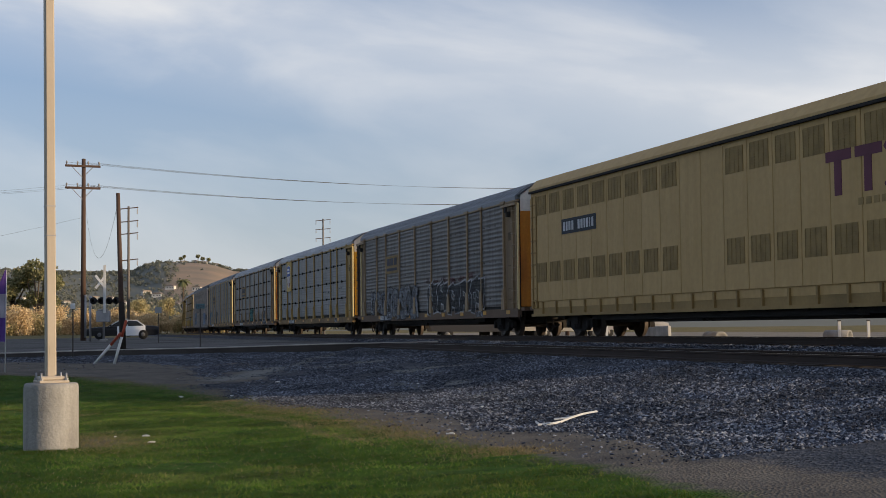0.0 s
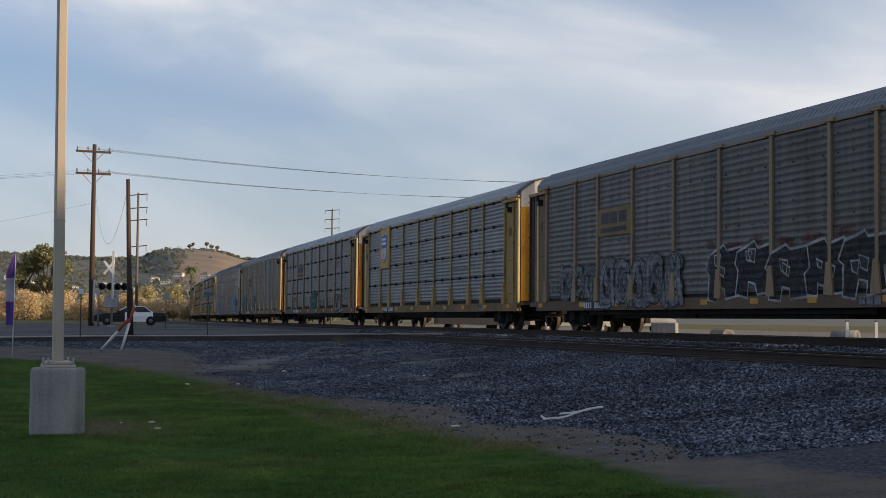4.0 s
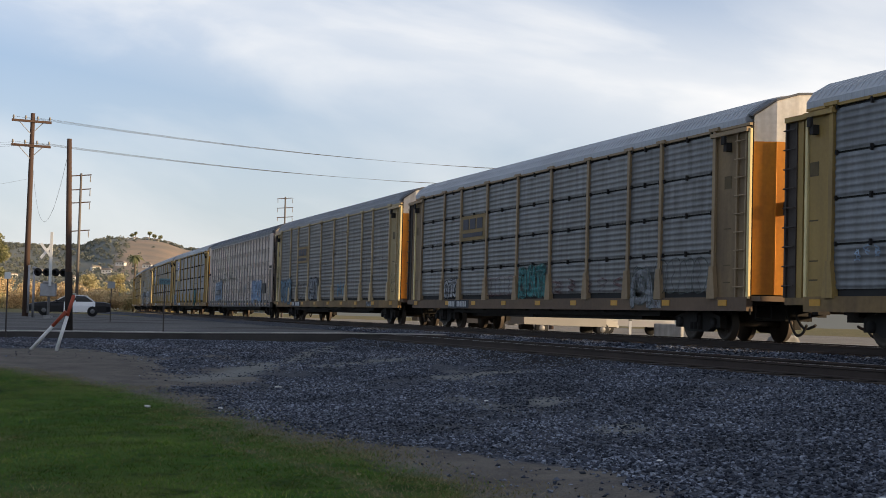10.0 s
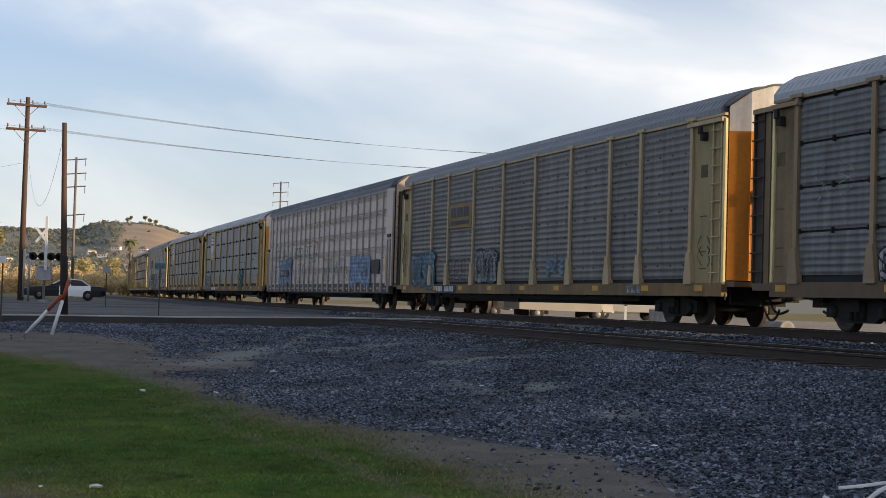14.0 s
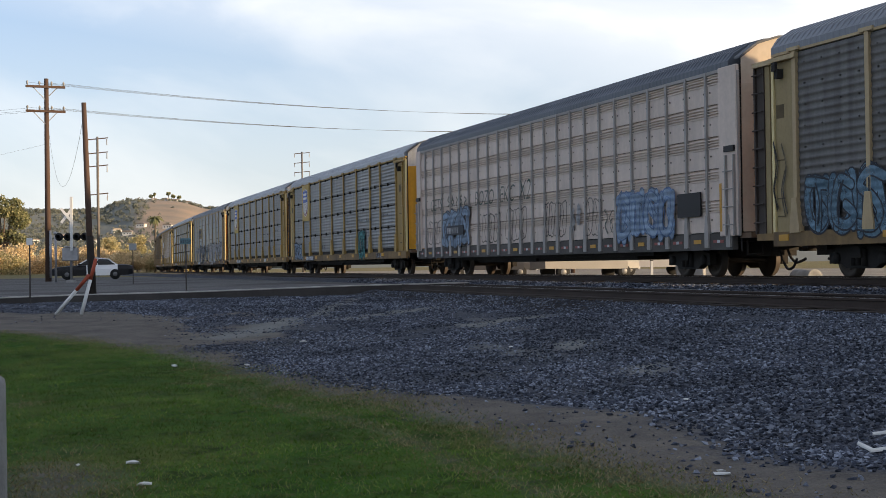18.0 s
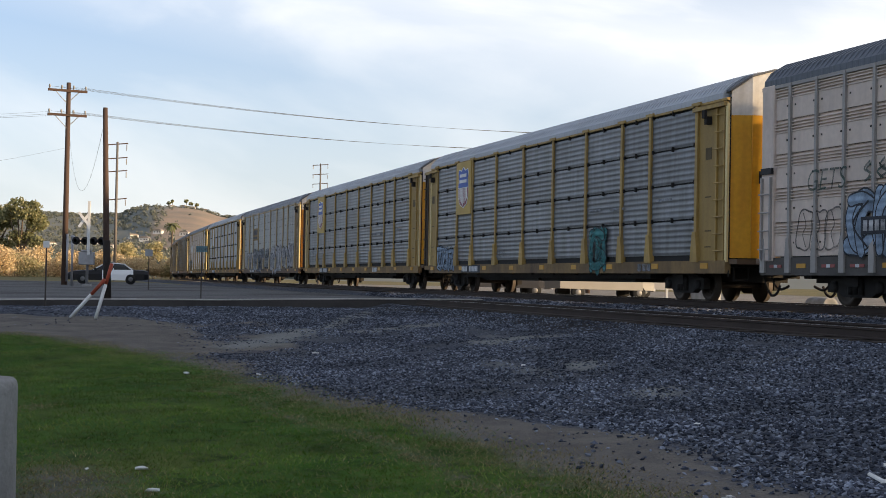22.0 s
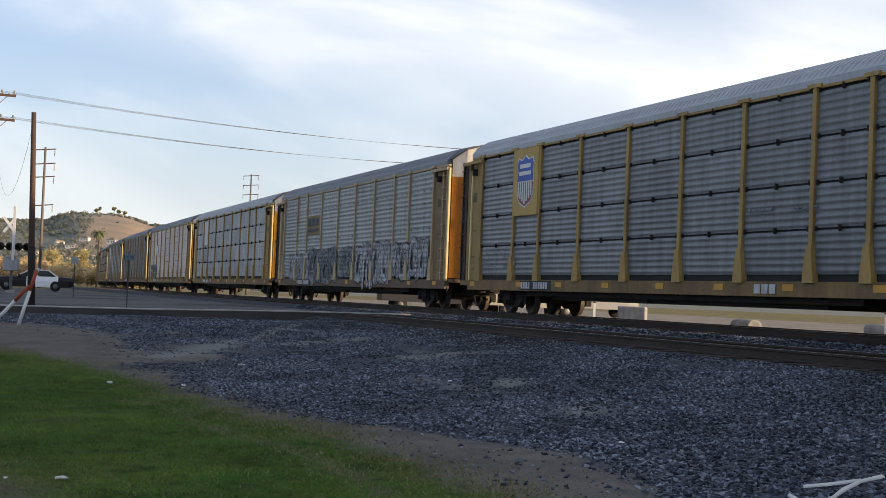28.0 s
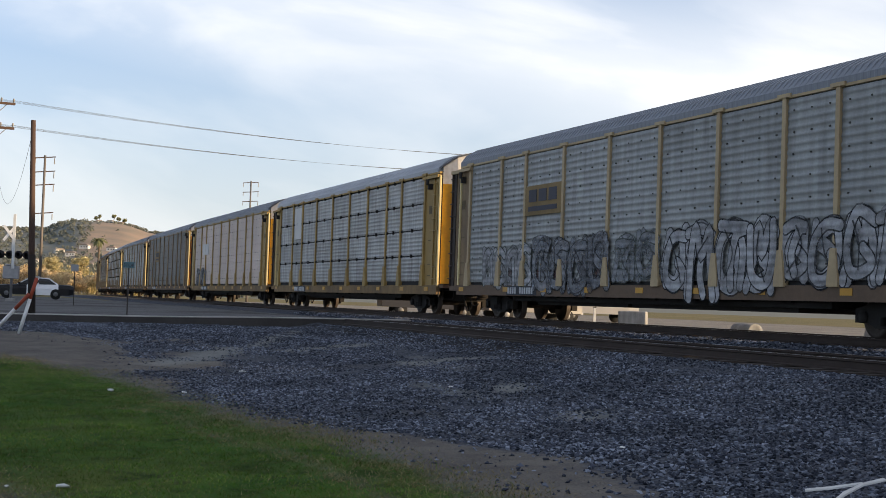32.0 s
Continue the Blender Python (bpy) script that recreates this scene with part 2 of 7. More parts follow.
def ground_z(u, w):
    """The height of the ground at a place of the plan."""
    if u > 2.9 and w > kerb_w(u) + 0.35:
        k = smooth((u - 2.9) / 3.0)
        return road_z(u, w) * k + bank(u) * (1 - k) - 0.02
    z = bank(u)
    r = smooth((w + 16) / 21) if u > 6 else 0
    z = z * (1 - r) + max(z, -0.52) * r
    rough = 0.05 * noise.noise(Vector((u * 0.5, w * 0.35, 3))) + 0.035 * noise.noise(Vector((u * 1.3, w * 1.1, 9)))
    return z + (rough if 7 < u < 60 and w < kerb_w(u) - 0.5 else 0)


GRASS_EDGE = ((-90, 12.9), (-40, 13.2), (-31, 13.8), (-27, 14.3), (-24.6, 14.3), (-21.2, 14.4), (-16.9, 14.85), (-13, 15.1), (-10.6, 15.7), (-8.2, 16.5), (-5.9, 17.5), (-4.8, 18.6), (-4.0, 20.5), (-3.6, 40))


WASHES = (((-4.3, 11.4), (3.2, 8.5), 0.3), ((-6.6, 11.1), (-4.4, 8.9), 0.4), ((-10.8, 9.9), (-10.2, 8.5), 0.35), ((-16.8, 10.3), (-16.0, 10.0), 0.3), ((-20.8, 11.1), (-20.3, 10.9), 0.3), ((-8.7, 14.0), (-5.0, 12.0), 0.5))


def fines(u, w):
    """Pale streaks of washed-out stone dust on the bank."""
    if not (7.2 < u < 15 and w > -22):
        return 0.0
    best = 0.0
    for (w0, u0), (w1, u1), r in WASHES:
        dw, du = w1 - w0, u1 - u0
        t = min(1.0, max(0.0, ((w - w0) * dw + (u - u0) * du) / (dw * dw + du * du)))
        d = math.hypot(w - w0 - t * dw, (u - u0 - t * du)) / (r * (1.1 + 0.8 * noise.noise(Vector((u * 1.4, w * 0.9, 5)))))
        best = max(best, math.exp(-d * d * 0.7))
    n = noise.noise(Vector((u * 1.0, w * 0.16, 5))) + 0.5 * noise.noise(Vector((u * 2.3, w * 0.6, 8)))
    return max(best, 0.55 * smooth((n - 0.05) / 0.4) * smooth((u - 7.4) / 0.6) * smooth((13.5 - u) / 2) * smooth((w + 22) / 6))


def worn(u, w):
    """Bare earth in the grass: a trodden line and two patches."""
    d = abs(u - (15.35 + 0.10 * math.sin(w * 0.9) - 0.05 * max(0.0, -20 - w) + 0.5 * max(0.0, w + 17.6)))
    a = 0.8 * smooth((0.32 - d) / 0.3) * smooth((w + 30) / 3) * smooth((-15.0 - w) / 2)
    b = math.exp(-((u - 18.1) / 0.7) ** 2 - ((w + 25.0) / 1.5) ** 2)
    c = 0.7 * math.exp(-((u - 18.1) / 0.35) ** 2 - ((w + 18.1) / 0.6) ** 2)
    return 0.8 * min(1.0, 0.7 * a + 0.9 * b + 0.8 * c)


def grass_u(w):
    return float(np.interp(w, [p[0] for p in GRASS_EDGE], [p[1] for p in GRASS_EDGE]))


GRAVEL_EDGE = ((-14, 14.7), (-11, 14.2), (-8, 13.6), (-5, 13.5), (-2, 14.5), (0, 16.5), (1.5, 20), (2.5, 40))


def gravel_u(w):
    """Where the stone gives way to trodden dirt."""
    if w < -14:
        return grass_u(w) - 0.25 - 1.1 * smooth((-w - 20) / 3)
    return float(np.interp(w, [p[0] for p in GRAVEL_EDGE], [p[1] for p in GRAVEL_EDGE]))


def ground_material():
    m = bpy.data.materials.new("ground")
    m.use_nodes = True
    n, l = m.node_tree.nodes, m.node_tree.links
    b = n["Principled BSDF"]
    b.inputs["Roughness"].default_value = 0.95
    b.inputs["Specular IOR Level"].default_value = 0.06
    tc = n.new("ShaderNodeTexCoord")

    def noise_tex(scale, detail=5, rough=0.6):
        t = n.new("ShaderNodeTexNoise")
        t.inputs["Scale"].default_value, t.inputs["Detail"].default_value, t.inputs["Roughness"].default_value = scale, detail, rough
        l.new(tc.outputs["Object"], t.inputs["Vector"])
        return t.outputs["Fac"]

    def two(fac, a, c, lo=0.35, hi=0.65):
        r = n.new("ShaderNodeMapRange")
        r.inputs["From Min"].default_value, r.inputs["From Max"].default_value = lo, hi
        l.new(fac, r.inputs["Value"])
        x = n.new("ShaderNodeMix")
        x.data_type = "RGBA"
        l.new(r.outputs[0], x.inputs["Factor"])
        for s, v in (("A", a), ("B", c)):
            if isinstance(v, tuple):
                x.inputs[s].default_value = (*v, 1)
            else:
                l.new(v, x.inputs[s])
        return x.outputs["Result"]

    def mask(name, breadth=0.9, scale=2.2):
        """The named share of the ground, with a ragged edge."""
        at = n.new("ShaderNodeAttribute")
        at.attribute_name = name
        a = n.new("ShaderNodeMath")
        a.operation = "MULTIPLY_ADD"
        a.inputs[1].default_value, a.inputs[2].default_value = breadth, -breadth / 2
        l.new(noise_tex(scale, 6, 0.7), a.inputs[0])
        s = n.new("ShaderNodeMath")
        s.operation = "ADD"
        l.new(at.outputs["Fac"], s.inputs[0])
        l.new(a.outputs[0], s.inputs[1])
        return s.outputs[0]
    vor = n.new("ShaderNodeTexVoronoi")
    vor.inputs["Scale"].default_value = 30
    l.new(tc.outputs["Object"], vor.inputs["Vector"])
    bw = n.new("ShaderNodeSeparateColor")
    l.new(vor.outputs["Color"], bw.inputs[0])
    gravel = two(bw.outputs[0], (0.033, 0.037, 0.047), (0.11, 0.12, 0.142), 0.1, 1.0)
    gravel = two(noise_tex(0.5), gravel, (0.08, 0.082, 0.084), 0.5, 0.78)
    dirt = two(noise_tex(1.3), (0.160, 0.146, 0.128), (0.098, 0.091, 0.083))
    dirt = two(noise_tex(14, 6, 0.75), dirt, (0.19, 0.163, 0.133), 0.5, 0.8)
    dirt = two(noise_tex(55, 3, 0.8), dirt, (0.06, 0.05, 0.042), 0.54, 0.7)
    grass = two(noise_tex(0.7), (0.028, 0.080, 0.010), (0.060, 0.114, 0.018))
    grass = two(noise_tex(0.3, 5, 0.6), grass, (0.095, 0.112, 0.028), 0.50, 0.72)
    grass = two(noise_tex(2.4, 6, 0.75), grass, (0.014, 0.034, 0.005), 0.47, 0.66)
    grass = two(noise_tex(9), grass, (0.11, 0.10, 0.042), 0.54, 0.8)
    road = two(noise_tex(0.35), (0.12, 0.119, 0.12), (0.155, 0.152, 0.148))
    road = two(noise_tex(30), road, (0.07, 0.07, 0.07), 0.45, 0.75)
    road = two(noise_tex(0.12, 6, 0.65), road, (0.075, 0.073, 0.07), 0.48, 0.62)
    road = two(noise_tex(1.1, 6, 0.8), road, (0.16, 0.15, 0.135), 0.56, 0.75)
    yard = two(noise_tex(0.25), (0.28, 0.25, 0.21), (0.20, 0.18, 0.15))
    yard = two(noise_tex(6, 6, 0.8), yard, (0.15, 0.135, 0.115), 0.5, 0.75)
    field = two(noise_tex(0.06), (0.22, 0.17, 0.09), (0.13, 0.125, 0.055))
    c = two(mask("gravel", 1.3, 2.6), dirt, gravel, 0.3, 0.7)
    c = two(mask("cinder", 1.2, 1.1), c, (0.028, 0.027, 0.028), 0.4, 0.7)
    c = two(mask("fines", 1.0, 3.0), c, two(noise_tex(20, 6, 0.8), (0.215, 0.22, 0.208), (0.12, 0.123, 0.12), 0.4, 0.7), 0.25, 0.95)
    c = two(mask("grass", 1.3, 1.9), c, grass, 0.3, 0.8)
    c = two(mask("yard", 0.5, 0.6), c, yard, 0.4, 0.6)
    c = two(mask("field", 0.6, 0.1), c, field, 0.4, 0.6)
    c = two(mask("road", 0.06), c, road, 0.45, 0.55)
    l.new(c, b.inputs["Base Color"])
    bn = n.new("ShaderNodeBump")
    bn.inputs["Strength"].default_value, bn.inputs["Distance"].default_value = 0.6, 0.03
    l.new(vor.outputs["Distance"], bn.inputs["Height"])
    l.new(bn.outputs[0], b.inputs["Normal"])
    return m


def shares(u, w):
    """What covers the ground at a place: gravel, cinder, grass, yard, field, road."""
    g = dict(gravel=0.0, cinder=0.0, fines=0.0, grass=0.0, yard=0.0, field=0.0, road=0.0)
    kw = kerb_w(u)
    if u > 2.9 and w > kw + 0.3:
        g["road"] = 1.0 if w < 99 and u < 45 else 0.0
        g["field"] = 0.0 if g["road"] else 1.0
    elif u < -9 or abs(w) > 260 or u > 60:
        g["yard"] = 1.0 if u > -70 and w < 200 else 0.0
        g["field"] = 1.0 - g["yard"]
    elif u < -2.8:
        g["yard"] = 1.0
    else:
        e = grass_u(w)
        g["grass"] = smooth((u - e + 0.65) / 1.3) * (1 - 0.75 * worn(u, w))
        ge = gravel_u(w)
        soft = 1.4 if w < -16 else 2.8
        g["gravel"] = 1 - smooth((u - ge + soft / 2 + 1.6 * noise.noise(Vector((u * 0.6, w * 0.5, 31))) * (soft - 1.0)) / soft)
        if 7.2 < u < 15 and w > -22:
            g["fines"] = fines(u, w)
        if 3.55 < u < 6.3:
            g["cinder"] = 0.95
        elif 6.3 <= u < 9.5 and -14 < w < 9:
            g["cinder"] = 0.75 * smooth((9.5 - u) / 2.5) * smooth((w + 14) / 5)
    return g


def make_ground():
    us = sorted(set([-1500, -700, -350, -180, -110, -70, -40, -25, -15, -9] + [round(-6 + 0.3 * k, 2) for k in range(46)] + [round(7.8 + 0.28 * k, 2) for k in range(63)]
                    + [26, 28, 31, 35, 40, 45, 46, 55, 60, 61, 80, 120, 250, 600, 1500]))
    ws = sorted(set([-1500, -600, -260, -259, -150, -100, -70, -55] + [-45 + 0.4 * k for k in range(136)] + [9.5 + 0.75 * k for k in range(20)]
                    + [25, 28, 32, 38, 45, 55, 66, 76, 86, 88, 89, 100, 130, 170, 200, 259, 260, 350, 600, 1200, 2500]))
    me = bpy.data.meshes.new("ground")
    nu = len(us)
    verts, names = [], ("gravel", "cinder", "fines", "grass", "yard", "field", "road")
    vals = {k: [] for k in names}
    for w in ws:
        for u in us:
            p = spot(u, w, ground_z(u, w))
            verts.append(p[:])
            for k, v in shares(u, w).items():
                vals[k].append(v)
    faces = [(a * nu + b, a * nu + b + 1, (a + 1) * nu + b + 1, (a + 1) * nu + b) for a in range(len(ws) - 1) for b in range(nu - 1)]
    me.from_pydata(verts, [], faces)
    for k in names:
        at = me.attributes.new(k, "FLOAT", "POINT")
        at.data.foreach_set("value", vals[k])
    me.shade_smooth()
    me.update()
    me.materials.append(ground_material())
    ob = new("ground", me)
    return tagged(ob, "gravel, bare dirt, mown grass and asphalt road", "ground", kind="structure")


make_ground()

# ---- car materials ----
GALV = mat("galvanised steel panel", (0.225, 0.232, 0.232), 0.42, 0.0, 0.45, 2.0, 0.12, 3.0, (0.095, 0.092, 0.088), 0.7, 0.3, 0.5)
GALV_MIST = mat("grey-green steel panel", (0.285, 0.295, 0.285), 0.45, 0.0, 0.42, 2.0, 0.12, 3.0, (0.13, 0.13, 0.122), 0.7, 0.25, 0.4)
GALV_DARK = mat("dull brown-grey panel", (0.128, 0.119, 0.110), 0.5, 0.0, 0.45, 2.0, 0.12, 3.0, (0.054, 0.048, 0.042), 0.7, 0.3, 0.35)
# far cars' panels, lightened to put distance haze into the colour
GALV_PALE = mat("haze-paled weathered steel panel", (0.40, 0.40, 0.385), 0.5, 0.0, 0.45, 2.0, 0.12, 3.0, (0.15, 0.14, 0.125), 0.65, 0.3, 0.3)
GALV_BLUE = mat("dark blue-grey steel panel", (0.152, 0.160, 0.168), 0.42, 0.0, 0.42, 2.0, 0.12, 3.0, (0.066, 0.065, 0.064), 0.7, 0.36, 0.5)
GALV_BROWN = mat("brown-stained steel panel", (0.130, 0.132, 0.132), 0.45, 0.0, 0.5, 2.0, 0.12, 3.0, (0.052, 0.048, 0.044), 0.75, 0.3, 0.45)
LIGHT = mat("pale grey coated panel", (0.64, 0.53, 0.455), 0.6, 0.0, 0.3, 1.5, 0.35, 4, (0.40, 0.335, 0.29), 0.5, 0.12)
ROOF = mat("grey roof sheet", (0.20, 0.215, 0.24), 0.5, 0.0, 0.22, 1.0, 0.05, 20, (0.17, 0.18, 0.20), 0.0, 0.0)
POST = mat("faded yellow post", (0.42, 0.275, 0.085), 0.6, 0.0, 0.35, 2.0, 0.1, 40, (0.14, 0.10, 0.055), 0.5)
POST_GREY = mat("weathered tan post", (0.31, 0.22, 0.125), 0.6, 0.0, 0.3, 2.0, 0.1, 40, (0.17, 0.12, 0.075), 0.5)
CREAM = mat("pale yellow corner post", (0.74, 0.60, 0.30), 0.5, 0.0, 0.2, 2.0)
YELLOW = mat("safety yellow end", (0.66, 0.34, 0.025), 0.5, 0.0, 0.4, 1.6, 0.05, 20, (0.42, 0.19, 0.018), 0.5)
ORANGE = mat("rusty orange end", (0.55, 0.22, 0.022), 0.6, 0.0, 0.5, 1.6, 0.05, 20, (0.33, 0.12, 0.02), 0.5)
BEIGE = mat("beige steel side", (0.50, 0.335, 0.14), 0.6, 0.0, 0.3, 1.0, 0.12, 3, (0.37, 0.235, 0.078), 0.55)
BEIGE_DARK = mat("brown-yellow frame rib", (0.32, 0.215, 0.085), 0.7, 0.0, 0.3, 2.0)
GRILLE = mat("dirty vent grille", (0.33, 0.225, 0.09), 0.7, 0.0, 0.3, 8.0)
SILL = mat("rust-brown sill", (0.15, 0.10, 0.065), 0.75, 0.0, 0.4, 1.6, 0.1, 30, (0.10, 0.07, 0.05), 0.3)
SILL_YELLOW = mat("dirty yellow sill", (0.25, 0.16, 0.068), 0.75, 0.0, 0.5, 1.6, 0.1, 30, (0.10, 0.07, 0.045), 0.3)
UNDER = mat("grimy underframe", (0.03, 0.027, 0.025), 0.85, 0.0, 0.4, 3.0, 0.2, 30)
WHEEL = mat("worn wheel steel", (0.075, 0.06, 0.05), 0.6, 0.3, 0.4, 5.0)
# near-black stands in for the shade behind the side panels
INSIDE = mat("shade-dark core behind the panels", (0.03, 0.03, 0.03), 0.9)
WHITE = mat("white paint", (0.72, 0.72, 0.70), 0.6, 0.0, 0.15, 6.0)
WHITE_CAP = mat("dirty white gable", (0.66, 0.64, 0.60), 0.6, 0.0, 0.45, 1.6, 0, 20, (0.4, 0.36, 0.3), 0.5)
BLACK = mat("black paint", (0.02, 0.02, 0.022), 0.6)
REFLECT = mat("yellow reflector", (0.55, 0.28, 0.03), 0.4)
RED_REFLECT = mat("red reflector", (0.26, 0.06, 0.055), 0.4)
PLATE_INK = mat("faded white lettering", (0.55, 0.56, 0.57), 0.7, 0.0, 0.4, 8.0)
DARK_STENCIL = mat("worn dark stencil", (0.12, 0.085, 0.04), 0.7, 0.0, 0.4, 8.0)
NAVY = mat("dark blue plate", (0.02, 0.024, 0.035), 0.6, 0.0, 0.3, 3.0)
SHIELD_BLUE = mat("shield blue", (0.045, 0.11, 0.42), 0.5)
SHIELD_RED = mat("shield red", (0.26, 0.07, 0.09), 0.5)
SHIELD_FIELD = mat("yellow emblem plate", (0.50, 0.34, 0.10), 0.6, 0.0, 0.2, 3.0)

HALF = 13.3         # from a car's middle to its leading end
REAR = 12.65        # and to its trailing end
FACE = -1.55        # the side that the viewer sees
EAVE = 5.02


def panel_mesh(name, width, height, ribs, depth, material):
    """A sheet with ribs along its length, edges folded back."""
    bm = bmesh.new()
    prof = [(0.0, 0.03), (0.0, -0.012)]
    step = height / ribs
    for k in range(ribs):
        z = k * step
        prof += [(z + step * (0.08 + 0.14 * q), -0.012 - depth * math.sin(math.pi * q / 6) ** 2) for q in range(7)]
    prof += [(height, -0.012), (height, 0.03)]
    a = [bm.verts.new((-width / 2, y, z)) for z, y in prof]
    b = [bm.verts.new((width / 2, y, z)) for z, y in prof]
    for k in range(len(prof) - 1):
        bm.faces.new((a[k], b[k], b[k + 1], a[k + 1]))
    bm.faces.new(a)
    bm.faces.new(b[::-1])
    return mesh_of(name, bm, material)


def roof_mesh(material, pitch=0.11, rear=REAR):
    bm = bmesh.new()
    prof = [(-1.6, EAVE - 0.02), (-1.6, EAVE + 0.12), (-1.42, 5.34), (-1.05, 5.56), (-0.55, 5.70), (0.0, 5.75), (0.55, 5.70), (1.05, 5.56), (1.42, 5.34), (1.6, EAVE + 0.12), (1.6, EAVE - 0.02)]
    rows, n = [], int((HALF + rear) / 2 / pitch) * 4
    for k in range(n + 1):
        lift = 0.030 * (k % 4 in (1, 2))
        rows.append([bm.verts.new((-rear + 2 * pitch * (k // 4) + pitch * (0, 0.14, 0.86, 1.0)[k % 4], y * (1 + lift * (0.5 if 1 < j < 9 else 0.1)), z + lift * (0.8 if 1 < j < 9 else 0))) for j, (y, z) in enumerate(prof)])
    for a, b in zip(rows, rows[1:]):
        for k in range(len(prof) - 1):
            bm.faces.new((a[k], b[k], b[k + 1], a[k + 1]))
    bm.faces.new(rows[0])
    bm.faces.new(rows[-1][::-1])
    return mesh_of("roof", bm, material)


def truck_meshes():
    bm = bmesh.new()
    for y in (-1.02, 1.02):
        prism(bm, [(-1.15, 0.30), (-1.15, 0.58), (-0.75, 0.66), (-0.35, 0.74), (0.35, 0.74), (0.75, 0.66), (1.15, 0.58), (1.15, 0.30), (0.72, 0.30), (0.50, 0.20), (-0.50, 0.20), (-0.72, 0.30)], y - 0.09, y + 0.09)
        for x in (-0.86, 0.86):
            lathe(bm, [(0.0, y * 1.09 - 0.06), (0.13, y * 1.09 - 0.06), (0.13, y * 1.09 + 0.06), (0.0, y * 1.09 + 0.06)], 10, "y", (x, 0, 0.42))
        for x in (-0.2, 0.0, 0.2):
            tube(bm, (x, y * 1.12, 0.26), (x, y * 1.12, 0.60), 0.07, n=8)
    box(bm, -0.22, 0.22, -1.25, 1.25, 0.42, 0.66)
    frame_me = mesh_of("side_frame", bm, UNDER)
    bm = bmesh.new()
    for y, d in ((-0.75, -1), (0.75, 1)):
        lathe(bm, [(0.0, y + 0.06 * d), (0.12, y + 0.06 * d), (0.14, y + 0.02 * d), (0.30, y + 0.02 * d), (0.33, y + 0.07 * d), (0.42, y + 0.07 * d), (0.42, y - 0.05 * d), (0.455, y - 0.06 * d), (0.455, y - 0.08 * d), (0.0, y - 0.08 * d)], 24, "y")
        for k in range(6):
            a = k * math.tau / 6
            tube(bm, (0.22 * math.cos(a), y + 0.0 * d, 0.22 * math.sin(a)), (0.22 * math.cos(a), y + 0.045 * d, 0.22 * math.sin(a)), 0.03, n=6)
    tube(bm, (0, -1.1, 0), (0, 1.1, 0), 0.075, n=8)
    wheel_me = mesh_of("wheelset", bm, WHEEL)
    return frame_me, wheel_me


TRUCK_FRAME, WHEELSET = truck_meshes()
ROOF_PALE = mat("pale grey roof sheet", (0.40, 0.42, 0.45), 0.5, 0.0, 0.25, 1.0, 0.05, 20, (0.27, 0.28, 0.30))
ROOF_ME, ROOF_PALE_ME = roof_mesh(ROOF), roof_mesh(ROOF_PALE)
WHEELS = []     # (wheelset, its place under its truck)


def add_truck(car, x):
    t = part("truck", TRUCK_FRAME, None, car, at=(x, 0, 0), label="grimy cast-steel truck")
    for dx in (-0.86, 0.86):
        WHEELS.append((part("wheelset", WHEELSET, None, t, at=(dx, 0, 0.42)), dx))


UNDER_ME = mesh_of("underframe", boxes((-8.4, 8.4, -1.32, 1.32, 0.56, 0.86), (-6.9, 6.9, -1.1, 1.1, 0.46, 0.57), (-12.9, 12.9, -0.35, 0.35, 0.50, 0.95), (-12.9, 12.9, -1.45, 1.45, 0.86, 0.96), *[(x - 0.06, x + 0.06, -1.4, 1.4, 0.66, 0.88) for x in (-7, -5, -3, -1, 1, 3, 5, 7)],
                                       (-2.4, -0.8, -1.2, -0.6, 0.46, 0.84), (1.2, 2.4, 0.4, 1.1, 0.5, 0.85)), UNDER)


def coupler_mesh():
    """Drawbar and head, cut lever and hanging air hose at the end of a car."""
    bm = boxes((13.0, 13.75, -0.12, 0.12, 0.72, 0.92), (13.72, 13.98, -0.17, 0.14, 0.66, 0.98), (12.9, 13.2, -0.5, 0.5, 0.62, 1.0), (13.62, 13.74, -0.2, 0.2, 0.6, 0.7))
    for y, low in ((-0.55, 0.20), (-0.32, 0.34)):
        pts = curve_through([(13.25, 0.80), (13.42, 0.50), (13.68, low), (13.95, low + 0.03), (14.12, 0.42)], 4)
        for p, q in zip(pts, pts[1:]):
            tube(bm, (p[0], y, p[1]), (q[0], y, q[1]), 0.032, n=6)
    for p, q in (((13.25, -1.5, 0.92), (13.25, 1.5, 0.92)), ((13.25, -1.5, 0.92), (13.32, -1.52, 0.62)), ((13.25, -0.3, 0.92), (13.7, -0.12, 0.99)), ((13.18, -1.3, 0.98), (13.18, -1.3, 0.55)), ((13.18, -0.9, 0.98), (13.18, -0.9, 0.55)), ((13.18, -1.3, 0.55), (13.18, -0.9, 0.55))):
        tube(bm, p, q, 0.022, n=6)
    return mesh_of("coupler", bm, UNDER)


COUPLER = coupler_mesh()


def post_mesh(material):
    bm = bmesh.new()
    box(bm, -0.07, 0.07, -0.075, 0.03, 1.05, EAVE - 0.06)
    box(bm, -0.24, 0.24, -0.10, 0.03, EAVE - 0.06, EAVE + 0.02)
    prism(bm, [(-0.09, 1.75), (0.09, 1.75), (0.19, 1.12), (0.19, 0.99), (-0.19, 0.99), (-0.19, 1.12)], -0.115, 0.02)
    return mesh_of("post", bm, material)


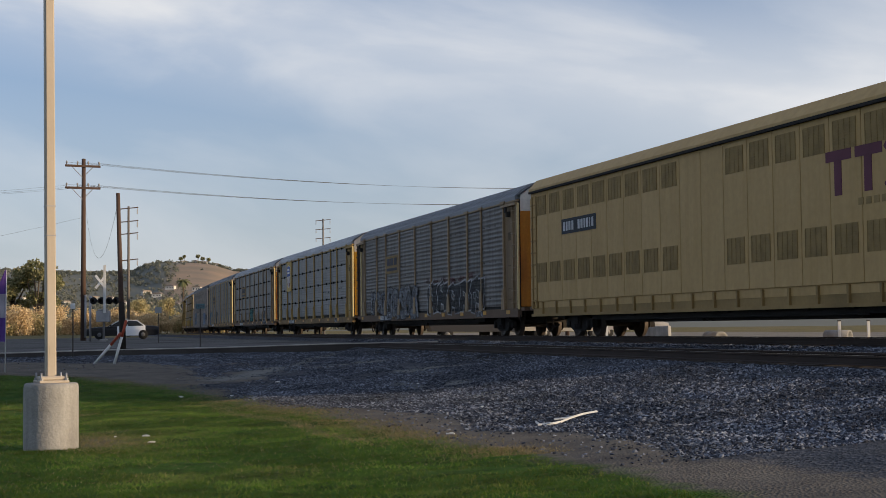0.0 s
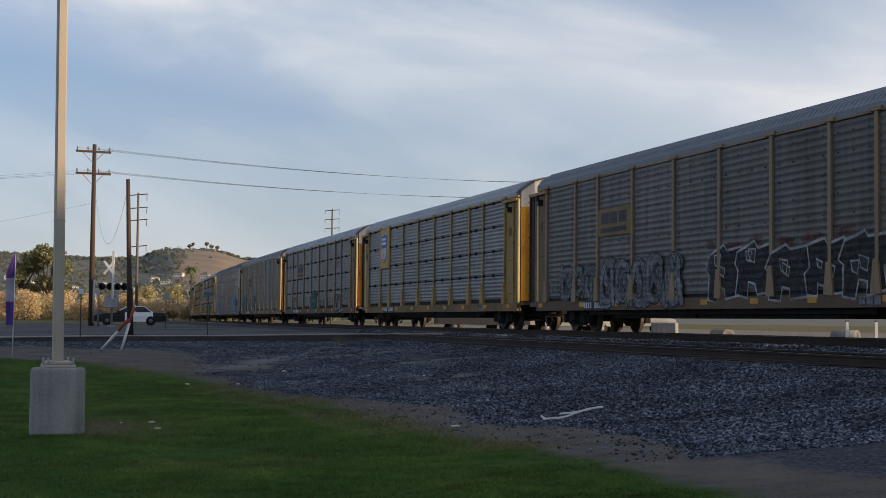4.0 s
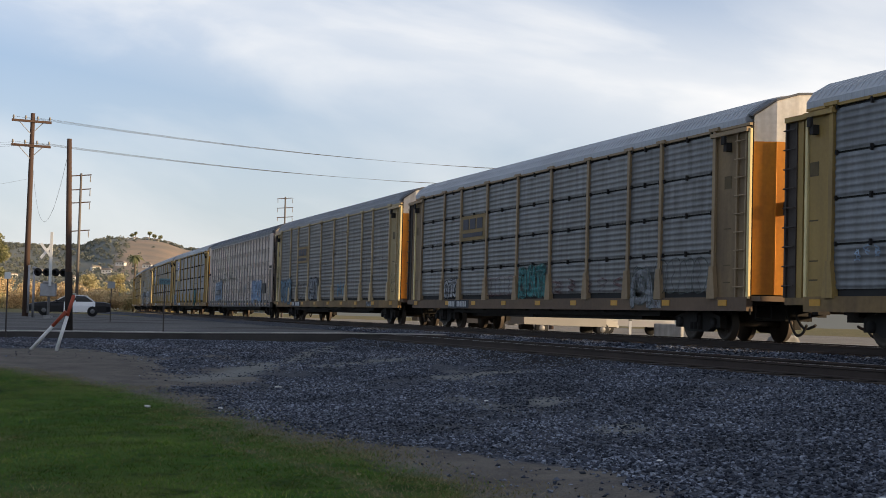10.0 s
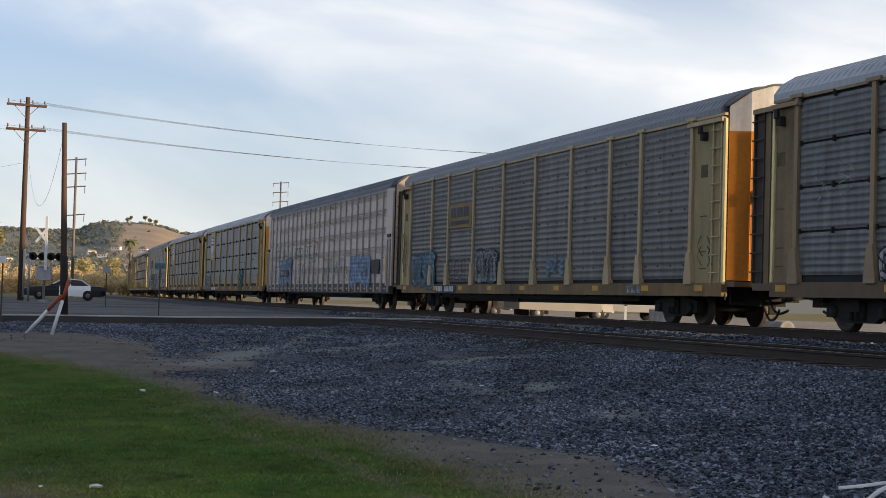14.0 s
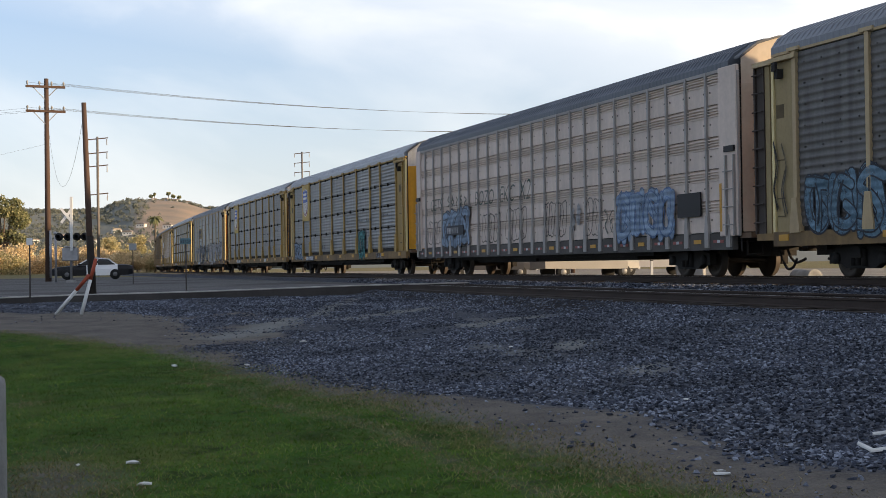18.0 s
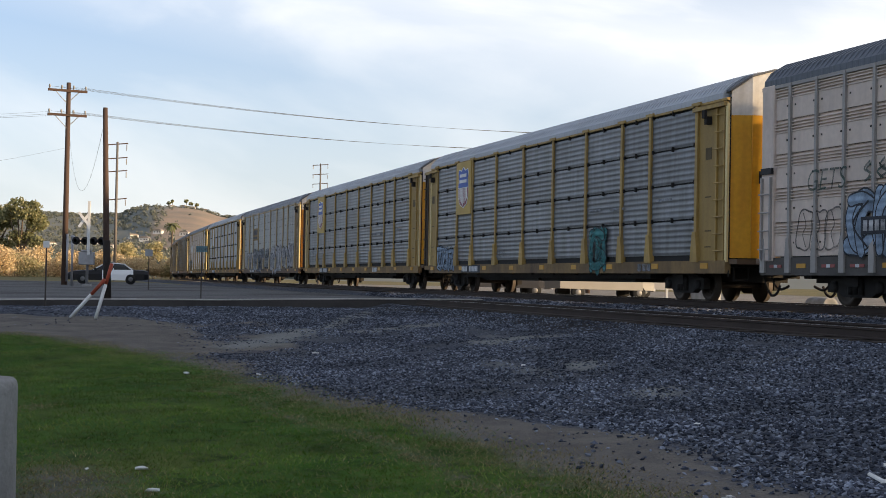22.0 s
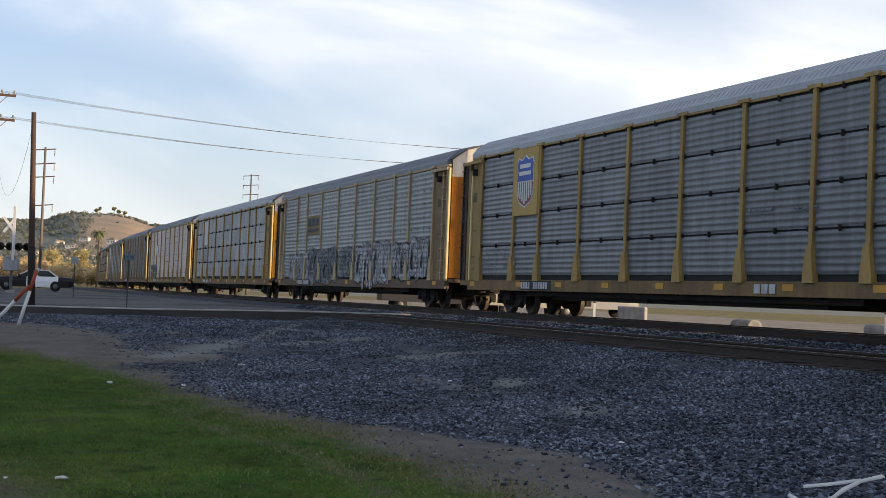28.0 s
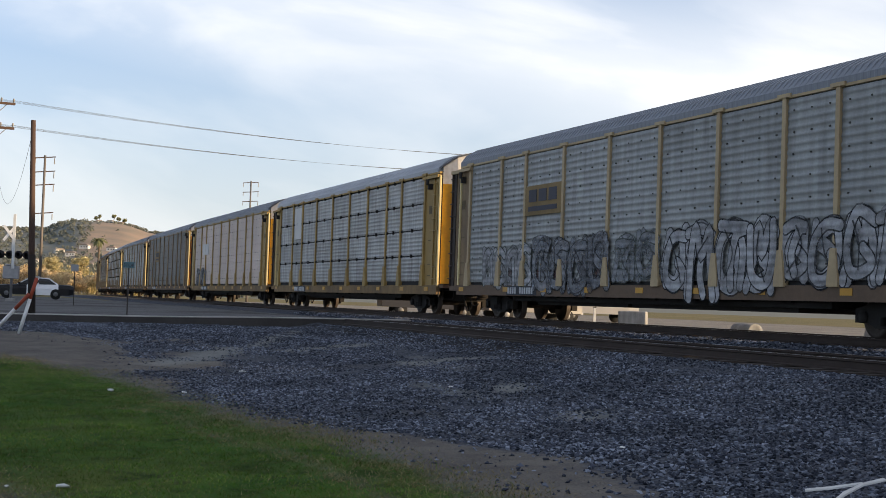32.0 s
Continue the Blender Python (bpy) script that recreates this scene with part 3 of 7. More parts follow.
def ladder_mesh(material, x, top=EAVE - 0.1, out=0.0):
    bm = bmesh.new()
    for dx in (-0.2, 0.2):
        box(bm, x + dx - 0.03, x + dx + 0.03, FACE - 0.06 + out, FACE + 0.02 + out, 1.0, top)
    for k in range(9 if top > 4 else 4):
        z = 1.25 + 0.42 * k
        tube(bm, (x - 0.22, FACE - 0.10 + out, z), (x + 0.22, FACE - 0.10 + out, z), 0.018, n=6)
    return mesh_of("ladder", bm, material)


def upright(bm, outline, z0, z1):
    """A plan outline raised between two heights, one or a list for each point."""
    n = len(outline)
    z1 = z1 if isinstance(z1, list) else [z1] * n
    lo, hi = [bm.verts.new((x, y, z0)) for x, y in outline], [bm.verts.new((x, y, z)) for (x, y), z in zip(outline, z1)]
    for k in range(n):
        j = (k + 1) % n
        bm.faces.new((lo[k], lo[j], hi[j], hi[k]))
    bm.faces.new(lo[::-1])
    if len(set(z1)) == 1:
        bm.faces.new(hi)
    else:
        for k in range(n // 2 - 1):
            bm.faces.new((hi[k], hi[k + 1], hi[n - 2 - k], hi[n - 1 - k]))
    bmesh.ops.recalc_face_normals(bm, faces=bm.faces)
    return bm


BULGE = ((-0.02, 1.47), (0.20, 1.02), (0.28, 0.50), (0.31, 0.0))
BULGE_TOP = (5.16, 5.50, 5.66, 5.70)


def end_parts(car, sx, door_mat, cap_mat, post_mat, lift=0.0, half=HALF, bow=1.0):
    """The bowed folding doors, corner posts, gable, hood, step and coupler of one end of a car."""
    x = sx * half
    for s in (-1, 1):
        leaf = [(x + sx * a * bow, s * max(b, 0.008)) for a, b in BULGE] + [(x + sx * (a * bow - 0.07), s * max(b - 0.02, 0.008)) for a, b in reversed(BULGE)]
        d = part("end_door", upright(bmesh.new(), leaf, 1.08, 4.57), door_mat, car)
        part("latch", boxes((min(x + sx * 0.24, x + sx * 0.42), max(x + sx * 0.24, x + sx * 0.42), s * 0.62 - 0.22, s * 0.62 + 0.22, 3.02, 3.10), (min(x + sx * 0.24, x + sx * 0.38), max(x + sx * 0.24, x + sx * 0.38), s * 0.62 - 0.22, s * 0.62 - 0.16, 2.9, 3.2)), BLACK, d)
        part("hinge_rod", tube(bmesh.new(), (x + sx * 0.215 * bow, s * 1.03, 1.1), (x + sx * 0.215 * bow, s * 1.03, 4.55), 0.018, n=6), door_mat, d)
        y0, y1 = sorted((s * 1.53, s * 1.60))
        part("corner_post", boxes((min(x - sx * 0.07, x + sx * 0.03), max(x - sx * 0.07, x + sx * 0.03), y0, y1, 0.98, EAVE - 0.15)), post_mat, car, bevel=0.008)
        y0, y1 = sorted((s * 1.44, s * 1.53))
        part("door_jamb", boxes((min(x - sx * 0.14, x - sx * 0.03), max(x - sx * 0.14, x - sx * 0.03), y0, y1, 0.98, EAVE)), UNDER, car)
    rim = [(x + sx * a * bow, -b, z + lift) for (a, b), z in zip(BULGE, BULGE_TOP)] + [(x + sx * a * bow, b, z + lift) for (a, b), z in zip(BULGE[-2::-1], BULGE_TOP[-2::-1])]
    outline = [(p[0], p[1]) for p in rim] + [(p[0] - sx * 0.06, p[1] * 0.98) for p in reversed(rim)]
    part("gable", upright(bmesh.new(), outline, 4.57, [p[2] for p in rim] + [p[2] for p in reversed(rim)]), cap_mat, car)
    bm = bmesh.new()
    rows = []
    for dz in (0.0, 0.05):
        rows.append(([bm.verts.new((p[0] + sx * 0.03, p[1] * 1.03, p[2] + dz)) for p in rim], [bm.verts.new((x - sx * 0.25, p[1] * 1.03, p[2] + dz)) for p in rim]))
    (la, lb), (ha, hb) = rows
    for k in range(len(rim) - 1):
        for q in ((la[k], lb[k], lb[k + 1], la[k + 1]), (ha[k], ha[k + 1], hb[k + 1], hb[k]), (la[k], la[k + 1], ha[k + 1], ha[k]), (lb[k], hb[k], hb[k + 1], lb[k + 1])):
            bm.faces.new(q)
    bm.faces.new((la[0], ha[0], hb[0], lb[0])), bm.faces.new((la[-1], lb[-1], hb[-1], ha[-1]))
    part("roof_hood", bm, HOOD, car)
    part("end_step", boxes((min(x - sx * 0.1, x + sx * 0.42), max(x - sx * 0.1, x + sx * 0.42), -1.5, 1.5, 0.93, 1.05)), SILL, car, "rusty step under the end doors")
    part("coupler", COUPLER, None, car, at=pose(half - HALF if sx > 0 else HALF - half, 0, 0, 0, 0, 0 if sx > 0 else 180))


WING_DARK = mat("dark brown steel", (0.062, 0.048, 0.040), 0.7, 0.0, 0.4, 2.0)
HOOD = mat("dark roof edge", (0.11, 0.115, 0.125), 0.6, 0.0, 0.3, 2.0)
BAYS = (-11.67, -8.95, -7.0, -4.25, -1.36, 1.46, 4.25, 6.96, 8.88, 11.67)
PANELS, POSTS, SHARED = {}, {}, {}


def shared(key, make):
    if key not in SHARED:
        SHARED[key] = make()
    return SHARED[key]


def emblem_shield(car, x, z):
    """A railway shield on a yellow plate: plain bars stand for its words."""
    y = FACE - 0.10
    plate = part("emblem_plate", boxes((x - 0.92, x + 0.92, y, y + 0.05, z - 1.0, z + 1.0)), SHIELD_FIELD, car, "yellow plate with a striped shield")
    flat = 0.87
    out = [(-0.60, 0.62), (-0.52, 0.80), (-0.25, 0.74), (0, 0.88), (0.25, 0.74), (0.52, 0.80), (0.60, 0.62), (0.54, 0.40), (0.60, 0.0), (0.58, -0.40), (0.40, -0.68), (0, -0.84), (-0.40, -0.68), (-0.58, -0.40), (-0.60, 0.0), (-0.54, 0.40)]
    out = [(p, q * flat) for p, q in out]
    part("shield_edge", prism(bmesh.new(), [(x + a * 1.06, z + b * 1.06) for a, b in out], y - 0.012, y - 0.002), WHITE, plate)
    part("shield_stripes", prism(bmesh.new(), [(x + a, z + b) for a, b in out if b < 0.1] , y - 0.02, y - 0.008), SHIELD_RED, plate)
    bm = bmesh.new()
    for k in range(7):
        a = -0.48 + 0.16 * k
        box(bm, x + a - 0.042, x + a + 0.042, y - 0.03, y - 0.018, z - 0.66 + abs(a) * 0.50, z + 0.02)
    part("white_stripes", bm, WHITE, plate)
    part("shield_chief", prism(bmesh.new(), [(x + a, z + max(b, 0.03)) for a, b in out if b > -0.1], y - 0.02, y - 0.008), SHIELD_BLUE, plate)
    bm = boxes((x - 0.40, x + 0.40, y - 0.03, y - 0.018, z + 0.42, z + 0.54), (x - 0.44, x + 0.44, y - 0.03, y - 0.018, z + 0.20, z + 0.32))
    part("lettering_bar", bm, WHITE, plate)


def emblem_plate(car, x, z, w, h, field, marks):
    y = FACE - 0.075
    plate = part("emblem_plate", boxes((x - w / 2, x + w / 2, y, y + 0.04, z - h / 2, z + h / 2)), field, car)
    if marks:
        n = 3
        bm = bmesh.new()
        for k in range(n):
            cx = x - w * 0.28 + w * 0.28 * k
            box(bm, cx - w * 0.11, cx + w * 0.11, y - 0.012, y - 0.002, z - h * 0.05, z + h * 0.36)
        box(bm, x - w * 0.40, x + w * 0.40, y - 0.012, y - 0.002, z - h * 0.36, z - h * 0.2)
        part("lettering_bar", bm, marks, plate)


def number_or_glint_bars(car, x, z, h, widths, material, y):
    bm = bmesh.new()
    for w in widths:
        if w > 0:
            box(bm, x, x + w, y - 0.008, y, z, z + h)
        x += abs(w) + h * 0.3
    return tagged(part("lettering_bar", bm, material, car), kind="stuff")


def autorack(i, panel, post, sill, door, cap, corner, label, shield=None, emblem=None, rack="ribbed"):
    car = thing("autorack_car", label, "railway car", "cars of the train")
    pm = shared(("post", post.name), lambda: post_mesh(post))
    # solid filler box, coloured near-black for the shaded inside of the car
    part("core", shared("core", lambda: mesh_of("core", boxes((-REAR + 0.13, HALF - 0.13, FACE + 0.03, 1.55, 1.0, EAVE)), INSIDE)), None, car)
    part("roof", ROOF_PALE_ME if rack == "clips" else ROOF_ME, None, car)
    part("eave_rail", shared(("eave", post.name), lambda: mesh_of("eave_rail", boxes((-REAR, HALF, FACE - 0.05, FACE + 0.03, EAVE - 0.08, EAVE - 0.02)), post)), None, car)
    for a, b in zip(BAYS, BAYS[1:]):
        w = round(b - a - 0.16, 2)
        me = shared(("panel", panel.name, w), lambda: panel_mesh("panel", w, 0.892, 6, 0.012, panel))
        if rack == "bolts":
            me = shared(("tall panel", panel.name, w), lambda: panel_mesh("panel", w, 3.80, 22, 0.015, panel))
            part("panel", me, None, car, at=((a + b) / 2, FACE, 1.12))
            continue
        for r in range(4):
            part("panel", me, None, car, at=((a + b) / 2, FACE, 1.17 + 0.94 * r))
    for x in BAYS[1:-1]:
        part("post", pm, None, car, at=(x, FACE, 0))
    for sx in (-1, 1):
        end = HALF if sx > 0 else REAR
        mid = sx * (11.67 + end) / 2
        x0, x1 = sorted((sx * 11.67, sx * (end - 0.1)))
        part("corner_panel", shared(("cp", sx, corner.name), lambda: mesh_of("corner_panel", boxes((x0, x1, FACE - 0.01, FACE + 0.03, 1.0, EAVE)), corner)), None, car)
        part("post", pm, None, car, at=(sx * 11.69, FACE, 0))
        part("corner_beam", shared(("beam", sx, post.name), lambda: mesh_of("corner_beam", boxes((x0 - mid - 0.1, x1 - mid + 0.1, FACE - 0.13, FACE - 0.01, 4.80, 4.90)), post)), None, car, at=(mid, 0, 0))
        part("bracket", shared("bracket", lambda: mesh_of("bracket", boxes((-0.07, 0.07, FACE - 0.16, FACE - 0.01, 4.42, 4.62), (-0.12, 0.02, FACE - 0.20, FACE - 0.13, 4.58, 4.78)), UNDER)), None, car, at=(mid - 0.12, 0, 0))
        for z in (1.35, 1.75, 2.6, 3.55):
            part("stencil_bar", shared(("stencil", z), lambda: mesh_of("stencil_bar", boxes((-0.16, 0.16, FACE - 0.018, FACE - 0.009, z, z + (0.03 if z < 3 else 0.3))), DARK_STENCIL)), None, car, at=(mid - 0.2, 0, 0))
        if sx > 0:
            part("ladder", shared(("ladder", sx, post.name), lambda: ladder_mesh(post, sx * (end - 0.34))), None, car)
        else:
            wing = part("end_wing", shared(("wing", corner.name), lambda: mesh_of("end_wing", boxes((-REAR - 0.40, -REAR - 0.12, FACE - 0.03, FACE + 0.03, 1.0, 4.82)), corner)), None, car)
            part("wing_edge", shared("wing edge", lambda: mesh_of("wing_edge", boxes((-REAR - 0.72, -REAR - 0.40, FACE - 0.01, FACE + 0.05, 1.0, 4.78), (-REAR - 0.12, -REAR + 0.02, FACE + 0.02, FACE + 0.06, 1.0, 4.8)), WING_DARK)), None, wing, "dark edge sheet")
            part("ladder", shared("wing ladder", lambda: ladder_mesh(WING_DARK, -REAR - 0.56, 4.78)), None, car)
            part("wing_beam", shared(("wing beam", post.name), lambda: mesh_of("wing_beam", boxes((-REAR - 0.74, -REAR + 0.1, FACE - 0.12, FACE + 0.06, 4.78, 4.89)), post)), None, car)
            part("wing_foot", shared(("wing foot", sill.name), lambda: mesh_of("wing_foot", boxes((-REAR - 0.74, -REAR, FACE - 0.05, FACE + 0.10, 0.84, 1.0)), sill)), None, car)
        end_parts(car, sx, door, cap, CREAM, 0.0, end)
    part("sill", shared(("sill", sill.name), lambda: mesh_of("sill", boxes((-REAR, HALF, FACE - 0.06, FACE + 0.10, 0.70, 1.02)), sill)), None, car)
    part("sill", SHARED[("sill", sill.name)], None, car, at=pose(0, 3.04, 0))
    part("underframe", UNDER_ME, None, car)
    ref = shared("reflector", lambda: mesh_of("reflector", boxes((-0.2, 0.2, FACE - 0.075, FACE - 0.062, 0.82, 0.96)), REFLECT))
    for x in (-12.2, -8.3, -5.4, -2.4, 0.6, 3.4, 6.2, 9.3, 12.2):
        part("reflector", ref, None, car, at=(x, 0, 0))
    part("number_plate", boxes((-8.2, -5.9, FACE - 0.068, FACE - 0.058, 0.72, 1.0)), NAVY, car)
    number_or_glint_bars(car, -8.1, 0.765, 0.19, (0.12, 0.12, 0.12, 0.12, -0.16, 0.12, 0.12, 0.12, 0.12, 0.12, 0.12), PLATE_INK, FACE - 0.068)
    for x in (-10.05, 10.05):
        add_truck(car, x)
    if rack == "clips":
        tagged(part("clip_pattern", shared("clips", panel_clips), None, car), kind="stuff")
    else:
        tagged(part("bolt_pattern", shared("bolts", bolt_holes), None, car), kind="stuff")
    if shield:
        emblem_shield(car, (BAYS[1] + BAYS[2]) / 2, 3.95)
    if emblem:
        emblem_plate(car, *emblem)
    return car


# ---- paint sprayed on the cars ----
def ribbon(bm, pts, width, y, closed=False, th=0.004):
    """A flat stroke of paint along points in x and z."""
    n = len(pts)
    L, R = [], []
    for k in range(n):
        a = pts[(k - 1) % n] if closed or k else pts[0]
        b = pts[(k + 1) % n] if closed or k < n - 1 else pts[-1]
        d = Vector((b[0] - a[0], b[1] - a[1]))
        d = d.normalized() if d.length > 1e-6 else Vector((1, 0))
        w = width / 2
        L.append(bm.verts.new((pts[k][0] - d.y * w, y, pts[k][1] + d.x * w)))
        R.append(bm.verts.new((pts[k][0] + d.y * w, y, pts[k][1] - d.x * w)))
    for k in range(n if closed else n - 1):
        j = (k + 1) % n
        bm.faces.new((L[k], L[j], R[j], R[k]))


PAINT_Y = FACE - 0.052


def glyph(rng, cx, cz, w, h):
    """Two or three bent strokes that fill a letter's box and spell nothing."""
    strokes = []
    for m in range(rng.choice((2, 2, 3))):
        pts, side = [], rng.choice((-1, 1))
        for q in range(rng.randint(3, 4)):
            f = q / 3.0
            pts.append((cx + side * w * rng.uniform(0.10, 0.42) * (1 if q % 2 else -0.8), cz + h * (0.42 - 0.84 * f) * rng.uniform(0.85, 1.05) * (1 if m % 2 else -1)))
        strokes.append(curve_through(pts))
    return strokes


def disc(bm, c, r, y, n=10):
    bm.faces.new([bm.verts.new((c[0] + r * math.cos(math.tau * q / n), y, c[1] + r * math.sin(math.tau * q / n))) for q in range(n)])


STROKES = (((-0.36, -0.5), (-0.34, 0.1), (-0.1, 0.42), (0.18, 0.36), (0.28, 0.0), (0.34, -0.5)),
           ((0.34, 0.36), (0.02, 0.46), (-0.28, 0.26), (0.02, 0.02), (0.28, -0.2), (0.05, -0.46), (-0.34, -0.38)),
           ((-0.4, 0.4), (0.0, 0.44), (0.4, 0.34), (0.1, 0.3), (0.0, -0.1), (0.06, -0.5)),
           ((-0.34, 0.46), (-0.36, -0.2), (-0.1, -0.46), (0.2, -0.36), (0.32, 0.0), (0.3, 0.46)),
           ((0.3, 0.36), (-0.1, 0.44), (-0.36, 0.1), (-0.3, -0.34), (0.05, -0.46), (0.36, -0.25), (0.1, -0.02)),
           ((-0.36, -0.5), (-0.3, 0.0), (-0.2, 0.46), (0.05, 0.05), (0.2, 0.46), (0.3, 0.0), (0.36, -0.5)))


def throw_up(car, x0, x1, z0, z1, letters, fill, edge, seed, out=0.0, label="white spray-painted throw-up lettering, unreadable"):
    """Fat bent strokes with a thin dark line round each; they spell nothing."""
    rng = random.Random(seed)
    w, h = (x1 - x0) / letters, z1 - z0
    fat, thin = bmesh.new(), bmesh.new()
    for k in range(letters):
        cx, cz = x0 + w * (k + 0.5), (z0 + z1) / 2 + rng.uniform(-0.06, 0.06) * h
        lean, size = rng.uniform(-0.1, 0.25), rng.uniform(0.92, 1.15)
        for m, path in enumerate(rng.sample(STROKES, 3)):
            fw = min(w, h) * (0.30 if m == 0 else 0.20)
            pts = curve_through([(cx + (p + rng.uniform(-0.07, 0.07)) * w * 1.05 * size + lean * q * h * 0.4, cz + (q + rng.uniform(-0.05, 0.05)) * h * 0.86 * size) for p, q in path], 5)
            y = PAINT_Y - out - 0.004 - 0.0030 * ((3 * k + m) % 6)
            ribbon(thin, pts, fw + 0.075, y)
            disc(thin, pts[0], fw / 2 + 0.037, y - 0.0002), disc(thin, pts[-1], fw / 2 + 0.037, y - 0.0002)
            ribbon(fat, pts, fw, y - 0.0014)
            disc(fat, pts[0], fw / 2, y - 0.0016), disc(fat, pts[-1], fw / 2, y - 0.0016)
        ribbon(thin, curve_through([(cx + rng.uniform(-0.3, 0.3) * w, cz + 0.34 * h), (cx + rng.uniform(-0.3, 0.3) * w, cz), (cx + rng.uniform(-0.3, 0.3) * w, cz - 0.36 * h)]), 0.05, PAINT_Y - out - 0.0235)
    g = tagged(part("graffiti", fat, fill, car, label), kind="stuff")
    tagged(part("graffiti_outline", thin, edge, g), kind="stuff")


def door_tag(car, x, paint, seed, z0, z1):
    """Scribbled lines on the folding door at a car's leading end."""
    rng = random.Random(seed)
    bm = bmesh.new()
    for k in range(4):
        zc = z0 + (z1 - z0) * (k + 0.5) / 4
        for st in glyph(rng, -0.78, zc, 0.4, (z1 - z0) / 4):
            L, R = [], []
            for q, (y, z) in enumerate(st):
                dx = x + float(np.interp(-y, (0.5, 1.02, 1.47), (0.28, 0.20, -0.02))) + 0.012
                L.append(bm.verts.new((dx, y, z + 0.025)))
                R.append(bm.verts.new((dx, y, z - 0.025)))
            for q in range(len(L) - 1):
                bm.faces.new((L[q], L[q + 1], R[q + 1], R[q]))
    tagged(part("graffiti_tag", bm, paint, car, "thin scribbled tags on the end door, unreadable"), kind="stuff")


def block_letters(car, x0, x1, z0, z1, letters, fill, edge, seed, out=0.0):
    """Angular dark letters with a bright line round them; they spell nothing."""
    rng = random.Random(seed)
    w, h = (x1 - x0) / letters, z1 - z0
    body, rim, eyes = bmesh.new(), bmesh.new(), bmesh.new()
    for k in range(letters):
        a, b = x0 + w * k - 0.06 * w, x0 + w * (k + 1) + 0.06 * w
        lo, hi, m = z0 + rng.uniform(-0.05, 0.1) * h, z1 - rng.uniform(0.0, 0.14) * h, (a + b) / 2
        cut = rng.uniform(0.12, 0.26) * h
        pts = [(a, lo), (a + 0.36 * w, lo - 0.05 * h), (a + 0.42 * w, lo + cut), (a + 0.62 * w, lo + cut * 0.8), (a + 0.66 * w, lo), (b, lo + 0.04 * h), (b - 0.05 * w, lo + 0.42 * h),
               (b + 0.06 * w, lo + 0.5 * h), (b, hi), (m + 0.1 * w, hi - 0.05 * h), (m, hi + 0.05 * h), (a + 0.06 * w, hi - 0.08 * h), (a - 0.07 * w, lo + 0.55 * h), (a + 0.05 * w, lo + 0.45 * h)]
        pts = [(p + rng.uniform(-0.04, 0.04) * w, q + rng.uniform(-0.03, 0.03) * h) for p, q in pts]
        y = PAINT_Y - out - 0.004 - 0.004 * (k % 3)
        body.faces.new([body.verts.new((p, y, q)) for p, q in pts])
        ribbon(rim, pts, 0.075, y - 0.0016, True)
        for _ in range(2):
            cx, cz, r = m + rng.uniform(-0.26, 0.26) * w, (lo + hi) / 2 + rng.uniform(-0.1, 0.3) * h, rng.uniform(0.08, 0.13) * h
            tri = [(cx - r * 1.2, cz + r), (cx + r, cz + r * rng.uniform(0.2, 1.2)), (cx + r * 0.6, cz - r), (cx - r * 0.8, cz - r * 0.5)]
            ribbon(rim, tri, 0.055, y - 0.0016, True)
            eyes.faces.new([eyes.verts.new((p, y - 0.0008, q)) for p, q in tri])
    g = tagged(part("graffiti", body, fill, car, "dark block lettering sprayed with a white outline, unreadable"), kind="stuff")
    tagged(part("graffiti_outline", rim, edge, g), kind="stuff")
    tagged(part("graffiti_eye", eyes, GREY_SPRAY, g), kind="stuff")


def sprayed_word(car, text, x, z, h, paint, slope=0.0):
    """A readable tag in thin strokes."""
    cu = bpy.data.curves.new("word", "FONT")
    cu.body, cu.size, cu.shear, cu.offset = text, h * 1.35, 0.25, -0.012 * h
    ob = new("word", cu)
    me = bpy.data.meshes.new_from_object(ob)
    bpy.data.objects.remove(ob)
    me.materials.append(paint)
    tagged(part("graffiti_word", me, None, car, "sprayed green tag word", at=pose(x, PAINT_Y - 0.035, z, 90, -slope, 0)), kind="stuff")


def outline_tag(car, x0, x1, z0, z1, letters, paint, seed):
    """Hollow bubble letters in thin lines."""
    rng = random.Random(seed)
    bm = bmesh.new()
    w, h = (x1 - x0) / letters, z1 - z0
    for k in range(letters):
        cx, cz, ph = x0 + w * (k + 0.5), (z0 + z1) / 2 + rng.uniform(-0.04, 0.04), rng.uniform(0, 6)
        out = []
        for q in range(30):
            a = math.tau * q / 30
            r = (abs(math.cos(a)) ** 4 + abs(math.sin(a)) ** 4) ** -0.25 * (0.88 + 0.14 * abs(math.sin(2 * a + ph)))
            out.append((cx + 0.56 * w * r * math.cos(a) + 0.08 * h * r * math.sin(a), cz + 0.47 * h * r * math.sin(a)))
        ribbon(bm, out, 0.04, PAINT_Y - 0.004, True)
        ribbon(bm, curve_through([(cx - 0.1 * w, cz + 0.4 * h), (cx + 0.1 * w, cz + 0.1 * h), (cx - 0.12 * w, cz - 0.1 * h), (cx + 0.1 * w, cz - 0.4 * h)]), 0.035, PAINT_Y - 0.004)
    tagged(part("graffiti_tag", bm, paint, car, "thin black hollow bubble lettering"), kind="stuff")


def scribble(car, x0, x1, z0, z1, marks, paint, seed, width=0.045):
    """Thin unreadable tags, one stroke after another."""
    rng = random.Random(seed)
    bm = bmesh.new()
    w = (x1 - x0) / marks
    for k in range(marks):
        for st in glyph(rng, x0 + w * (k + 0.5), (z0 + z1) / 2 + rng.uniform(-0.08, 0.08), w * 0.95, (z1 - z0) * 0.9):
            ribbon(bm, st, width, PAINT_Y - 0.004)
    tagged(part("graffiti_tag", bm, paint, car, "thin spray-paint tags, unreadable"), kind="stuff")


